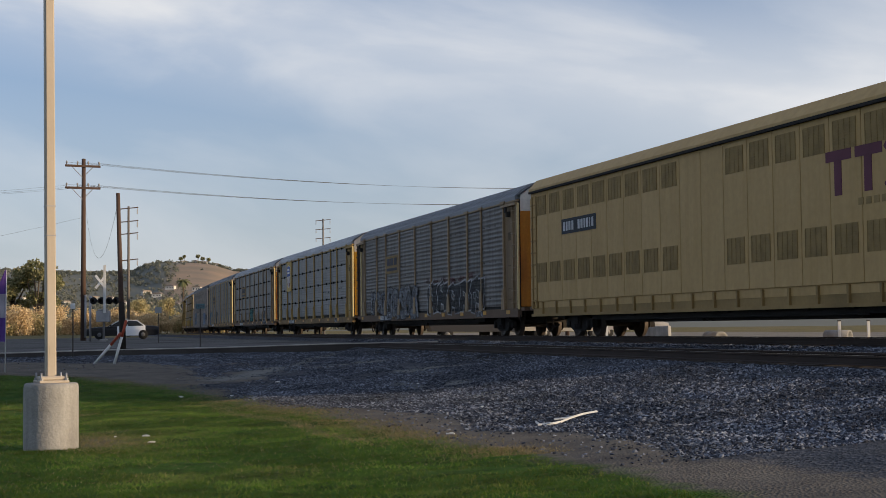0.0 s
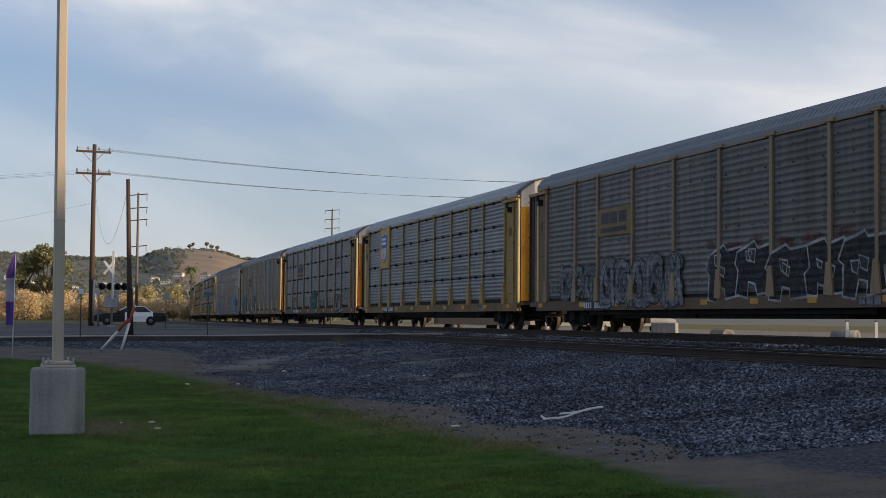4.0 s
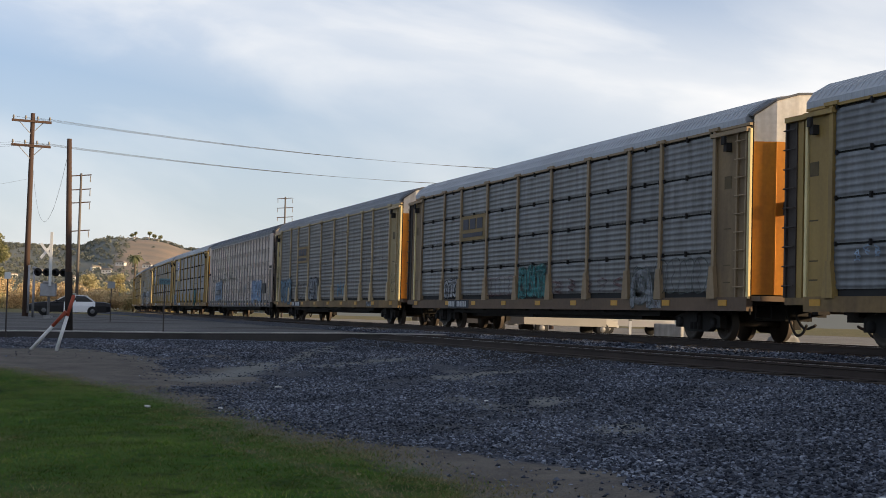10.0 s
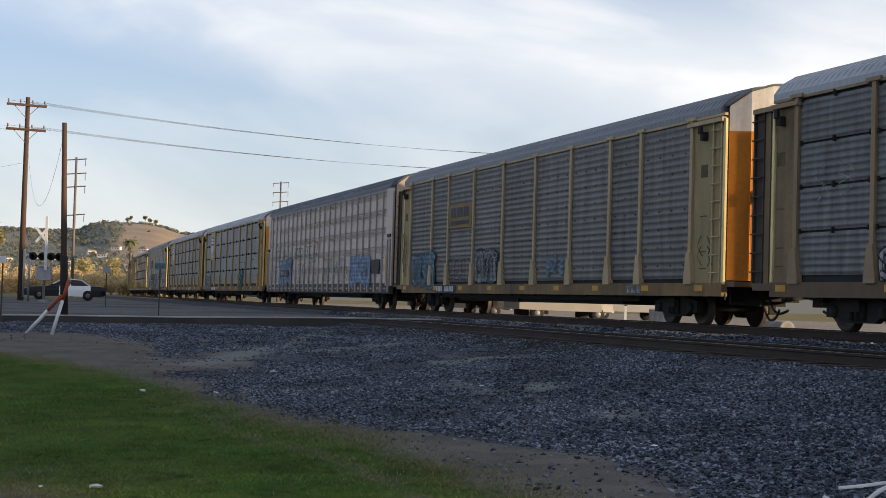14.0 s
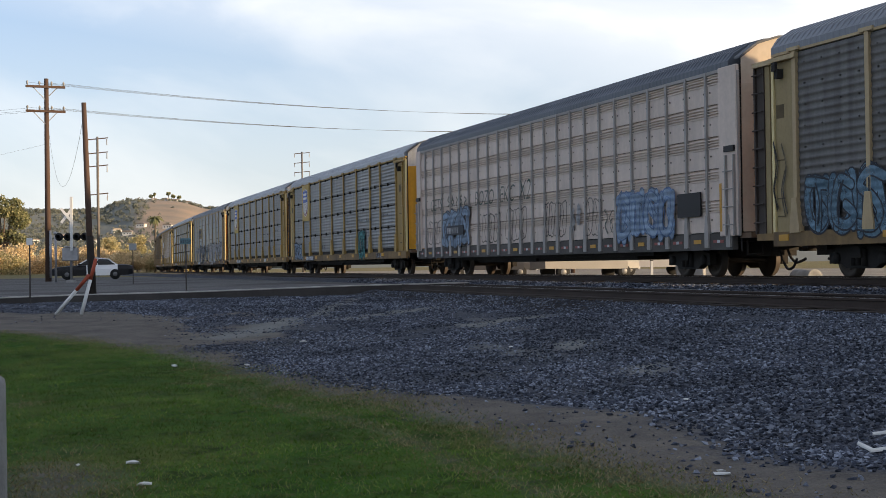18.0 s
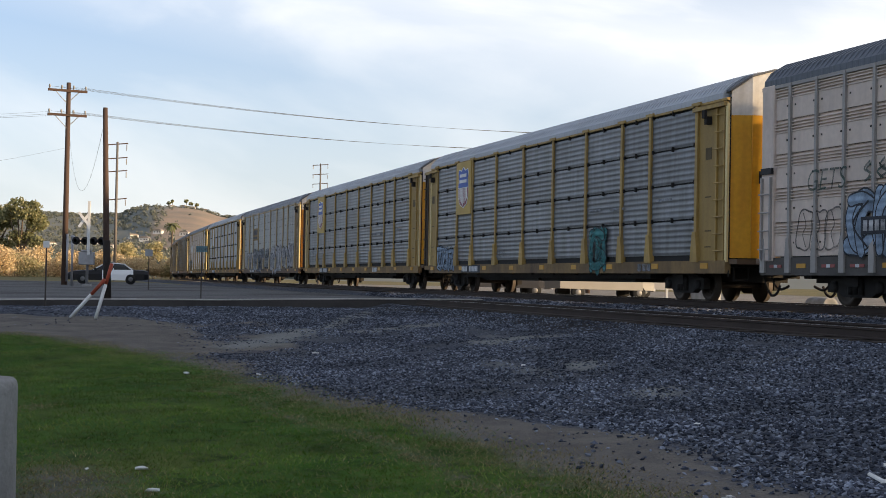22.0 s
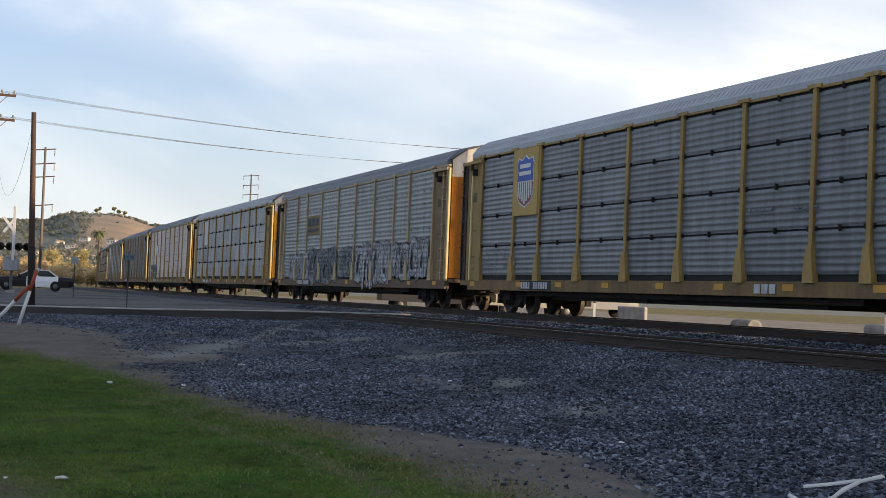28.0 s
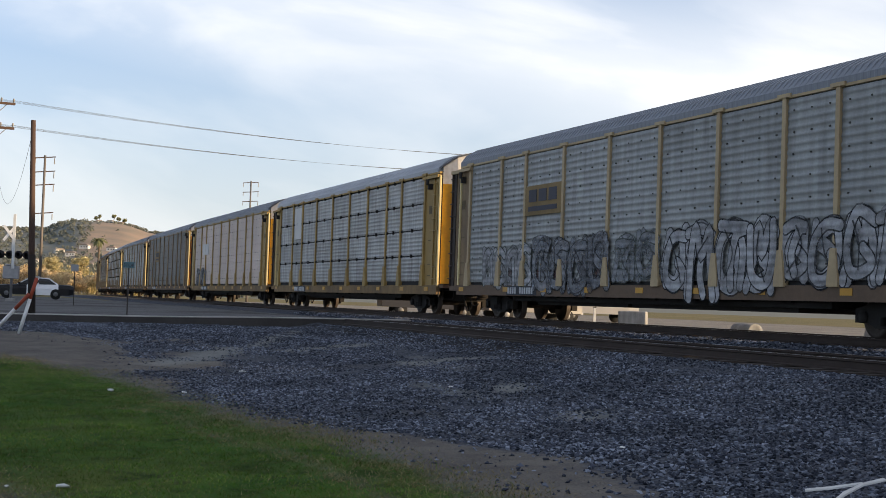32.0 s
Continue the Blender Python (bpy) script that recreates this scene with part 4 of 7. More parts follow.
def light_panel(width, height, material):
    """A plate whose upper part is cut into fine louvres."""
    bm = bmesh.new()
    prof = [(0.0, 0.03), (0.0, -0.01), (height * 0.60, -0.01)]
    for k in range(4):
        z = height * (0.62 + 0.09 * k)
        prof += [(z, -0.01), (z + height * 0.006, -0.030), (z + height * 0.036, -0.030), (z + height * 0.042, 0.024), (z + height * 0.086, 0.024)]
    prof += [(height, -0.01), (height, 0.03)]
    a = [bm.verts.new((-width / 2, y, z)) for z, y in prof]
    b = [bm.verts.new((width / 2, y, z)) for z, y in prof]
    for k in range(len(prof) - 1):
        bm.faces.new((a[k], b[k], b[k + 1], a[k + 1]))
    bm.faces.new(a), bm.faces.new(b[::-1])
    return mesh_of("panel", bm, material)


LIGHT_END = mat("pale cream end sheet", (0.50, 0.42, 0.33), 0.6, 0.0, 0.25, 1.5)
LIGHT_POST = mat("grey post", (0.34, 0.32, 0.30), 0.6, 0.0, 0.25, 2.0)


def light_car():
    car = thing("autorack_car", "pale grey autorack car with narrow posts and spray paint", "railway car", "cars of the train")
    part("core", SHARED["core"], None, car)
    part("roof", roof_mesh(mat("blue-grey roof sheet", (0.105, 0.118, 0.14), 0.5, 0.0, 0.25, 1.0), rear=13.2), None, car)
    part("eave_rail", boxes((-HALF, HALF, FACE - 0.05, FACE + 0.03, EAVE - 0.10, EAVE - 0.02)), LIGHT_POST, car)
    n, x0 = 24, -HALF + 0.15
    step = (2 * HALF - 0.3) / n
    pl = light_panel(step - 0.07, 0.76, LIGHT)
    bm = bmesh.new()
    box(bm, -0.045, 0.045, -0.07, 0.03, 0.72, EAVE - 0.03)
    prism(bm, [(-0.05, 1.5), (0.05, 1.5), (0.10, 1.1), (0.10, 0.72), (-0.10, 0.72), (-0.10, 1.1)], -0.09, 0.02)
    pm = mesh_of("post", bm, LIGHT_POST)
    for k in range(n):
        for r in range(5):
            part("panel", pl, None, car, at=(x0 + step * (k + 0.5), FACE, 1.09 + 0.775 * r))
    for k in range(n + 1):
        part("post", pm, None, car, at=(x0 + step * k, FACE, 0))
    bolts = bmesh.new()
    for k in range(n):
        for r in range(5):
            for dx in (-0.38, 0.38):
                x, z = x0 + step * (k + 0.5) + dx, 1.09 + 0.775 * r + 0.30
                box(bolts, x - 0.02, x + 0.02, FACE - 0.022, FACE, z - 0.02, z + 0.02)
    tagged(part("bolt_pattern", bolts, UNDER, car), kind="stuff")
    part("sill", boxes((-HALF, HALF, FACE - 0.04, FACE + 0.10, 0.66, 1.06)), mat("grimy grey sill", (0.10, 0.092, 0.085), 0.8, 0.0, 0.4, 2.0), car)
    part("sill", boxes((-HALF, HALF, 1.45, 1.61, 0.66, 1.06)), UNDER, car)
    ref = mesh_of("reflector", boxes((-0.19, 0.19, FACE - 0.056, FACE - 0.044, 0.82, 0.92)), REFLECT)
    red = mesh_of("reflector", boxes((-0.26, 0.26, FACE - 0.054, FACE - 0.044, 0.83, 0.90)), RED_REFLECT)
    grey = mesh_of("reflector", boxes((-0.06, 0.08, FACE - 0.058, FACE - 0.044, 0.83, 0.90)), PLATE_INK)
    for k in range(n):
        x = x0 + step * (k + 0.5)
        part("reflector", ref if k % 3 == 1 else red, None, car, at=(x, 0, 0))
        if k % 3 != 1:
            part("reflector", grey, None, car, at=(x, 0, 0))
    for sx in (-1, 1):
        end = 13.6 if sx > 0 else 13.25
        x0, x1 = sorted((sx * 12.72, sx * end))
        part("corner_panel", boxes((x0, x1, FACE - 0.075, FACE + 0.03, 0.98, EAVE)), LIGHT, car, bevel=0.02)
        part("ladder", ladder_mesh(LIGHT_POST, sx * (end - 0.28), 2.9, -0.075), None, car)
        part("handhold", boxes((sx * (end - 0.3) - 0.24, sx * (end - 0.3) + 0.24, FACE - 0.13, FACE - 0.07, 2.98, 3.12)), BLACK, car)
        part("marker_strip", boxes((sx * 12.8 - 0.05, sx * 12.8 + 0.05, FACE - 0.085, FACE - 0.074, 1.1, 2.25)), REFLECT, car)
        end_parts(car, sx, LIGHT_END, LIGHT_END, LIGHT_POST, 0.0, end, 0.12)
    part("underframe", UNDER_ME, None, car)
    for x in (-10.05, 10.05):
        add_truck(car, x)
    return car


MAROON = mat("faded maroon paint", (0.13, 0.035, 0.06), 0.6, 0.0, 0.2, 4.0)


def beige_car():
    car = thing("autorack_car", "tall beige-yellow steel autorack car with vent grilles", "railway car", "cars of the train")
    top = 5.17
    part("core", boxes((-HALF + 0.1, HALF - 0.1, FACE + 0.01, 1.55, 1.0, top)), BEIGE, car)
    bm = bmesh.new()
    prof = [(-1.66, top - 0.05), (-1.66, top + 0.02), (-1.35, top + 0.36), (-0.6, top + 0.56), (0.0, top + 0.6), (0.6, top + 0.56), (1.35, top + 0.36), (1.66, top + 0.02), (1.66, top - 0.05)]
    a, b = [bm.verts.new((-HALF, y, z)) for y, z in prof], [bm.verts.new((HALF, y, z)) for y, z in prof]
    for k in range(len(prof)):
        j = (k + 1) % len(prof)
        bm.faces.new((a[k], b[k], b[j], a[j]))
    bm.faces.new(a), bm.faces.new(b[::-1])
    part("roof", bm, BEIGE, car)
    part("drip_rail", boxes((-HALF, HALF, FACE - 0.13, FACE - 0.02, top - 0.13, top - 0.06)), UNDER, car)
    step = 1.29
    n = 20
    x0 = -12.9
    for sx in (-1, 1):
        part("end_sheet", boxes((min(sx * 12.89, sx * HALF), max(sx * 12.89, sx * HALF), FACE - 0.028, FACE + 0.01, 1.22, top - 0.12)), BEIGE, car)
    side = mesh_of("side_panel", boxes((-step / 2 + 0.012, step / 2 - 0.012, FACE - 0.03, FACE + 0.01, 1.22, top - 0.12)), BEIGE, 0.012)
    vb = bmesh.new()
    for k in range(9):
        z = 0.02 + 0.072 * k
        prism(vb, [(-0.46, z), (0.46, z), (0.46, z + 0.03), (-0.46, z + 0.03)], -0.045, -0.03)
    for k in range(5):
        box(vb, -0.46 + 0.23 * k - 0.008, -0.46 + 0.23 * k + 0.008, -0.05, -0.03, 0.0, 0.66)
    box(vb, -0.47, 0.47, -0.034, -0.026, 0.0, 0.68)
    vent = mesh_of("vent", vb, GRILLE)
    rib = mesh_of("frame_rib", prism(bmesh.new(), [(-0.045, 1.2), (0.045, 1.2), (0.03, 0.74), (-0.03, 0.74)], FACE - 0.05, FACE + 0.06), BEIGE_DARK)
    for k in range(n):
        x = x0 + step * (k + 0.5)
        part("side_panel", side, None, car, at=(x, 0, 0))
        part("frame_rib", rib, None, car, at=(x, 0, 0))
        if k not in (9, 10):
            part("vent", vent, None, car, at=(x, FACE, 4.22))
            part("vent", vent, None, car, at=(x, FACE, 1.88))
    part("sill", boxes((-HALF, HALF, FACE + 0.02, FACE + 0.12, 0.78, 1.22), (-HALF, HALF, FACE - 0.06, FACE + 0.12, 0.70, 0.785)), BEIGE_DARK, car)
    part("sill", boxes((-HALF, HALF, 1.45, 1.6, 0.7, 1.2)), BEIGE_DARK, car)
    plate = part("number_plate", boxes((-10.3, -7.3, FACE - 0.045, FACE - 0.034, 3.42, 3.92)), NAVY, car)
    number_or_glint_bars(plate, -10.12, 3.52, 0.30, (0.15, 0.15, 0.17, 0.17, -0.2, 0.17, 0.17, 0.1, 0.17, 0.1, 0.17), PLATE_INK, FACE - 0.046)
    bm = boxes((6.3, 7.35, FACE - 0.04, FACE - 0.031, 3.98, 4.22), (6.65, 6.95, FACE - 0.04, FACE - 0.031, 3.2, 3.99), (7.5, 8.55, FACE - 0.04, FACE - 0.031, 3.98, 4.22), (7.85, 8.15, FACE - 0.04, FACE - 0.031, 3.2, 3.99))
    ribbon(bm, [(8.7, 3.2), (9.8, 4.2)], 0.28, FACE - 0.04)
    ribbon(bm, [(8.7, 4.2), (9.8, 3.2)], 0.28, FACE - 0.042)
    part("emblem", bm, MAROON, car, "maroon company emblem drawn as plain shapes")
    part("lettering_bar", boxes(*[(7.6 + 0.3 * k, 7.8 + 0.3 * k, FACE - 0.04, FACE - 0.031, 2.92, 3.08) for k in range(8)]), GRILLE, car)
    part("ladder", ladder_mesh(BEIGE_DARK, -12.95), None, car)
    for sx in (-1, 1):
        end_parts(car, sx, ORANGE, BEIGE, BEIGE, 0.02)
    part("underframe", UNDER_ME, None, car)
    part("brake_rod", tube(bmesh.new(), (-7.5, -1.3, 0.55), (7.5, -1.3, 0.55), 0.03, n=6), UNDER, car)
    for x in (-10.05, 10.05):
        add_truck(car, x)
    return car


def panel_clips():
    bm = bmesh.new()
    for a, b in zip(BAYS, BAYS[1:]):
        for r in range(1, 5):
            x, z = (a + b) / 2, 1.17 + 0.94 * r - 0.017
            box(bm, x - 0.022, x + 0.022, FACE - 0.075, FACE, z - 0.07, z + 0.06)
            for dx in (-0.45, 0.45):
                box(bm, a + 0.12 if dx < 0 else b - 0.16, a + 0.16 if dx < 0 else b - 0.12, FACE - 0.06, FACE, z - 0.05, z + 0.05)
    return mesh_of("clip_pattern", bm, UNDER)


BOLT = mat("dark bolt head", (0.075, 0.07, 0.066), 0.7, 0.0, 0.3, 8.0)


def bolt_holes():
    bm = bmesh.new()
    for a, b in zip(BAYS, BAYS[1:]):
        n = 4 if b - a > 2.3 else 3
        for r in range(8):
            z = 1.45 + 0.46 * r
            for k in range(n):
                x = a + (b - a) * (k + 0.5) / n
                box(bm, x - 0.019, x + 0.019, FACE - 0.042, FACE, z - 0.018, z + 0.018)
    return mesh_of("bolt_pattern", bm, BOLT)

UP = dict(panel=GALV, post=POST, sill=SILL_YELLOW, door=YELLOW, cap=WHITE_CAP, corner=mat("mustard corner sheet", (0.34, 0.222, 0.07), 0.6, 0.0, 0.3, 2.0, 0.2, 5, (0.19, 0.125, 0.05), 0.5, 0.2), shield=True)
TAN_POST = mat("sun-bleached tan post", (0.46, 0.35, 0.20), 0.6, 0.0, 0.3, 2.0, 0.1, 40, (0.28, 0.20, 0.12), 0.5)
CX = dict(panel=GALV, post=POST_GREY, sill=SILL, door=ORANGE, cap=WHITE_CAP, corner=mat("dirty brown corner sheet", (0.23, 0.155, 0.08), 0.65, 0.0, 0.45, 2.0, 0.2, 5, (0.10, 0.068, 0.042), 0.5))
TAN_CORNER = mat("dusty tan corner sheet", (0.34, 0.26, 0.13), 0.65, 0.0, 0.35, 2.0, 0.2, 5, (0.20, 0.145, 0.075), 0.5)
YEL_MARK = mat("faded yellow plate", (0.25, 0.17, 0.07), 0.7, 0.0, 0.3, 3.0)
DARK_MARK = mat("faded dark lettering", (0.07, 0.07, 0.085), 0.7, 0.0, 0.3, 3.0)
CARS = []
SLACK = {3: 0.22, 4: 0.22, 6: 0.25, 7: -0.15}


def spray(name, color, cover=0.75):
    """Thin spray paint over ribbed steel: patchy cover, the relief of the ribs."""
    m = mat(name, color, 0.7, 0.0, 0.4, 4.0)
    n, l = m.node_tree.nodes, m.node_tree.links
    b = n["Principled BSDF"]
    tc, mp, wave, bn = n.new("ShaderNodeTexCoord"), n.new("ShaderNodeSeparateXYZ"), n.new("ShaderNodeMath"), n.new("ShaderNodeBump")
    l.new(tc.outputs["Object"], mp.inputs[0])
    k = n.new("ShaderNodeMath")
    k.operation, wave.operation = "MULTIPLY", "SINE"
    k.inputs[1].default_value = math.tau / 0.18
    l.new(mp.outputs["Z"], k.inputs[0])
    l.new(k.outputs[0], wave.inputs[0])
    l.new(wave.outputs[0], bn.inputs["Height"])
    bn.inputs["Strength"].default_value, bn.inputs["Distance"].default_value = 1.0, 0.009
    l.new(bn.outputs[0], b.inputs["Normal"])
    t, r, clear, mx = n.new("ShaderNodeTexNoise"), n.new("ShaderNodeMapRange"), n.new("ShaderNodeBsdfTransparent"), n.new("ShaderNodeMixShader")
    t.inputs["Scale"].default_value, t.inputs["Detail"].default_value, t.inputs["Roughness"].default_value = 2.2, 7.0, 0.7
    l.new(tc.outputs["Object"], t.inputs["Vector"])
    r.inputs["From Min"].default_value, r.inputs["From Max"].default_value = 0.36, 0.60
    r.inputs["To Min"].default_value, r.inputs["To Max"].default_value = cover - 0.35, min(1.0, cover + 0.12)
    l.new(t.outputs["Fac"], r.inputs["Value"])
    l.new(r.outputs[0], mx.inputs[0])
    l.new(clear.outputs[0], mx.inputs[1])
    l.new(b.outputs[0], mx.inputs[2])
    l.new(mx.outputs[0], n["Material Output"].inputs["Surface"])
    return m


BLUE_SPRAY = spray("pale blue spray paint", (0.30, 0.40, 0.52), 0.85)
DULL_BLUE = spray("dull blue spray paint", (0.17, 0.29, 0.38), 0.75)
DEEP_BLUE = spray("deep blue spray paint", (0.13, 0.21, 0.36), 0.88)
WHITE_SPRAY = spray("white spray paint", (0.48, 0.48, 0.49), 0.8)
THIN_WHITE = spray("thin white spray paint and glints", (0.34, 0.35, 0.37), 0.62)
DARK_SPRAY = spray("black spray paint", (0.03, 0.032, 0.036), 0.8)
GREY_SPRAY = spray("grey-green spray paint", (0.085, 0.10, 0.09), 0.7)
GREEN_SPRAY = spray("thin dark green spray paint", (0.045, 0.085, 0.07), 0.85)
TEAL_SPRAY = spray("teal spray paint", (0.05, 0.24, 0.24), 0.78)
PINK_SPRAY = spray("dull red spray paint", (0.20, 0.09, 0.085), 0.55)
SILVER = mat("blank white plate", (0.62, 0.61, 0.58), 0.6, 0.0, 0.15, 3.0)

for i in range(18):
    if i == 5:
        c = light_car()
    elif i == 0:
        c = None
    elif i in (2, 6, 7):
        c = autorack(i, label="grey ribbed autorack car with yellow posts and a striped shield", rack="clips", **{**UP, "panel": GALV_BLUE})
    elif i in (9, 12, 13, 16):
        c = autorack(i, label="grey ribbed autorack car with yellow posts and a white plate", rack="clips" if i in (9, 13) else "bolts", emblem=(-7.83, 4.0, 1.3, 1.5, SILVER, None), **{**UP, "shield": None, "panel": GALV_PALE, **({"post": POST_GREY, "sill": SILL} if i > 9 else {})})
    elif i == 10:
        c = autorack(i, label="pale grey autorack car with a white plate", rack="bolts", emblem=(-7.0, 3.4, 2.2, 0.7, SILVER, None), **{**UP, "shield": None, "panel": LIGHT})
    elif i in (3, 8, 14, 17):
        c = autorack(i, label="grey ribbed autorack car with a faded emblem plate", rack="clips" if i == 3 else "bolts", emblem=(-5.62, 3.52, 2.58, 0.88, YEL_MARK, DARK_MARK), **{**CX, "panel": {3: GALV_BROWN, 8: GALV_MIST}.get(i, GALV_PALE), **({"post": TAN_POST} if i == 8 else {})})
    else:
        c = autorack(i, label="brown-grey ribbed autorack car, weathered, with spray paint", rack="bolts", emblem=(-5.62, 3.45, 2.5, 0.85, YEL_MARK, DARK_MARK), **{**CX, "panel": GALV_DARK, **({"post": TAN_POST, "sill": SILL_YELLOW, "corner": TAN_CORNER} if i == 4 else {})})
    CARS.append((i, c))
CARS[0] = (0, beige_car())
CAR = dict(CARS)
throw_up(CAR[1], -10.2, -7.0, 1.12, 2.15, 3, THIN_WHITE, DARK_SPRAY, 11)
throw_up(CAR[1], -6.7, -0.7, 0.85, 2.3, 5, THIN_WHITE, DARK_SPRAY, 12, 0.02)
block_letters(CAR[1], 0.9, 9.2, 0.98, 2.4, 5, DARK_SPRAY, WHITE_SPRAY, 13, 0.012)
scribble(CAR[1], -11.4, -10.4, 1.15, 1.9, 2, THIN_WHITE, 14)
scribble(CAR[1], 0.2, 8.2, 2.2, 2.5, 6, PINK_SPRAY, 15, 0.09)
scribble(CAR[2], -10.9, -9.9, 1.75, 2.05, 3, BLUE_SPRAY, 21, 0.03)
throw_up(CAR[3], -8.7, -7.2, 1.1, 1.75, 3, WHITE_SPRAY, DARK_SPRAY, 31)
throw_up(CAR[3], -1.1, 1.2, 1.1, 2.05, 3, TEAL_SPRAY, GREY_SPRAY, 32, label="teal spray-painted lettering, unreadable")
outline_tag(CAR[3], -4.1, -1.5, 1.1, 1.75, 3, PINK_SPRAY, 34)
outline_tag(CAR[3], 8.6, 11.4, 1.1, 2.0, 4, GREY_SPRAY, 35)
throw_up(CAR[3], 7.2, 8.5, 0.85, 1.75, 1, THIN_WHITE, GREY_SPRAY, 37, 0.02)
scribble(CAR[3], -11.2, -9.4, 2.6, 3.6, 2, THIN_WHITE, 36, 0.03)
scribble(CAR[3], 1.6, 7.0, 1.1, 1.6, 5, PINK_SPRAY, 33)
throw_up(CAR[4], -11.3, -8.4, 0.95, 2.25, 3, DULL_BLUE, NAVY, 41, 0.012, label="dull blue spray-painted lettering, unreadable")
scribble(CAR[4], -12.7, -12.0, 1.2, 3.3, 2, DARK_SPRAY, 44, 0.05)
throw_up(CAR[4], -4.0, -1.7, 1.1, 2.15, 2, THIN_WHITE, DARK_SPRAY, 42)
outline_tag(CAR[4], -6.8, -4.6, 1.2, 2.0, 3, DARK_SPRAY, 45)
scribble(CAR[4], 2.4, 4.0, 1.2, 1.95, 3, DULL_BLUE, 43, 0.14)
scribble(CAR[4], 12.0, 12.9, 1.2, 2.2, 2, DARK_SPRAY, 46, 0.04)
throw_up(CAR[5], -9.7, -6.4, 1.1, 2.45, 3, BLUE_SPRAY, NAVY, 51, 0.03, label="pale blue spray-painted lettering, unreadable")
part("name_bar", boxes((-9.1, -7.0, PAINT_Y - 0.066, PAINT_Y - 0.058, 1.50, 1.86)), NAVY, CAR[5])
number_or_glint_bars(CAR[5], -9.0, 1.57, 0.22, (0.14, 0.14, 0.14, 0.14, 0.14, 0.14, 0.14), WHITE_SPRAY, PAINT_Y - 0.067)
throw_up(CAR[5], 6.75, 10.35, 1.05, 2.3, 4, BLUE_SPRAY, DEEP_BLUE, 61, 0.03, label="blue spray-painted lettering, unreadable")
for word, x, h in (("GETS", -11.3, 0.5), ("BOZO", -5.8, 0.55), ("EKC", -3.1, 0.6), ("X2", -1.2, 0.7)):
    sprayed_word(CAR[5], word, x, 2.5, h, GREEN_SPRAY)
scribble(CAR[5], -9.2, -6.7, 2.5, 3.05, 5, GREEN_SPRAY, 53, 0.05)
outline_tag(CAR[5], -11.65, -9.95, 1.15, 2.1, 3, DARK_SPRAY, 54)
outline_tag(CAR[5], -5.0, -3.1, 1.15, 2.2, 3, DARK_SPRAY, 541)
outline_tag(CAR[5], -2.5, -0.55, 1.15, 2.3, 3, DARK_SPRAY, 542)
outline_tag(CAR[5], 1.0, 2.9, 1.15, 2.3, 4, DARK_SPRAY, 543)
outline_tag(CAR[5], 4.4, 5.5, 1.15, 2.3, 2, DARK_SPRAY, 544)
scribble(CAR[5], 5.7, 6.5, 1.15, 2.1, 2, GREY_SPRAY, 55)
scribble(CAR[5], 3.2, 4.1, 1.4, 2.2, 2, WHITE_SPRAY, 57, 0.14)
part("black_patch", boxes((10.5, 11.75, PAINT_Y - 0.035, PAINT_Y, 1.5, 2.1)), BLACK, CAR[5])
scribble(CAR[5], 10.6, 11.7, 1.65, 1.95, 5, WHITE_SPRAY, 56, 0.035)
throw_up(CAR[6], 4.7, 5.95, 0.85, 2.0, 1, TEAL_SPRAY, DARK_SPRAY, 61, 0.02, label="teal spray-painted tag, unreadable")
throw_up(CAR[6], -11.4, -9.1, 0.85, 1.7, 3, BLUE_SPRAY, DARK_SPRAY, 62, 0.02, label="pale blue spray-painted lettering, unreadable")
scribble(CAR[6], 7.2, 9.0, 0.75, 1.05, 4, WHITE_SPRAY, 63)
scribble(CAR[6], -4.4, -3.0, 1.2, 1.5, 3, THIN_WHITE, 64)
throw_up(CAR[8], -10.3, -6.3, 1.05, 2.2, 4, WHITE_SPRAY, GREY_SPRAY, 81)
throw_up(CAR[8], -6.2, -1.2, 0.85, 2.3, 4, THIN_WHITE, DARK_SPRAY, 86, 0.012)
scribble(CAR[8], -9.8, -1.0, 1.1, 1.6, 8, PINK_SPRAY, 85, 0.07)
throw_up(CAR[8], -0.9, 1.6, 1.2, 2.3, 2, THIN_WHITE, GREY_SPRAY, 82)
throw_up(CAR[8], 1.8, 6.9, 0.85, 2.45, 4, WHITE_SPRAY, DARK_SPRAY, 83, 0.02)
throw_up(CAR[8], 6.9, 11.4, 1.05, 2.45, 4, WHITE_SPRAY, DARK_SPRAY, 84, 0.012)
door_tag(CAR[8], HALF, DARK_SPRAY, 88, 1.6, 3.3)
door_tag(CAR[4], HALF, PINK_SPRAY, 48, 1.2, 2.2)
scribble(CAR[7], -11.3, -8.5, 1.2, 2.1, 4, THIN_WHITE, 71)
throw_up(CAR[10], -10.5, -6.5, 1.15, 2.1, 4, THIN_WHITE, GREY_SPRAY, 101)
# white dashes painted for sunlight glinting through holes in the panels
for i in (2, 6, 7):
    for x, z in ((5.2, 2.52), (6.9, 2.50), (10.0, 2.62)):
        number_or_glint_bars(CAR[i], x - 0.7, z, 0.07, (0.12, 0.12, 0.12, 0.12, 0.12, 0.12, 0.12), THIN_WHITE, PAINT_Y)
for i in (1, 2, 3, 4, 6, 7):
    number_or_glint_bars(CAR[i], 4.9 if i == 7 else 8.2, 0.76, 0.2, (0.24, 0.24, 0.24), PLATE_INK if i == 7 else THIN_WHITE, FACE - 0.07)


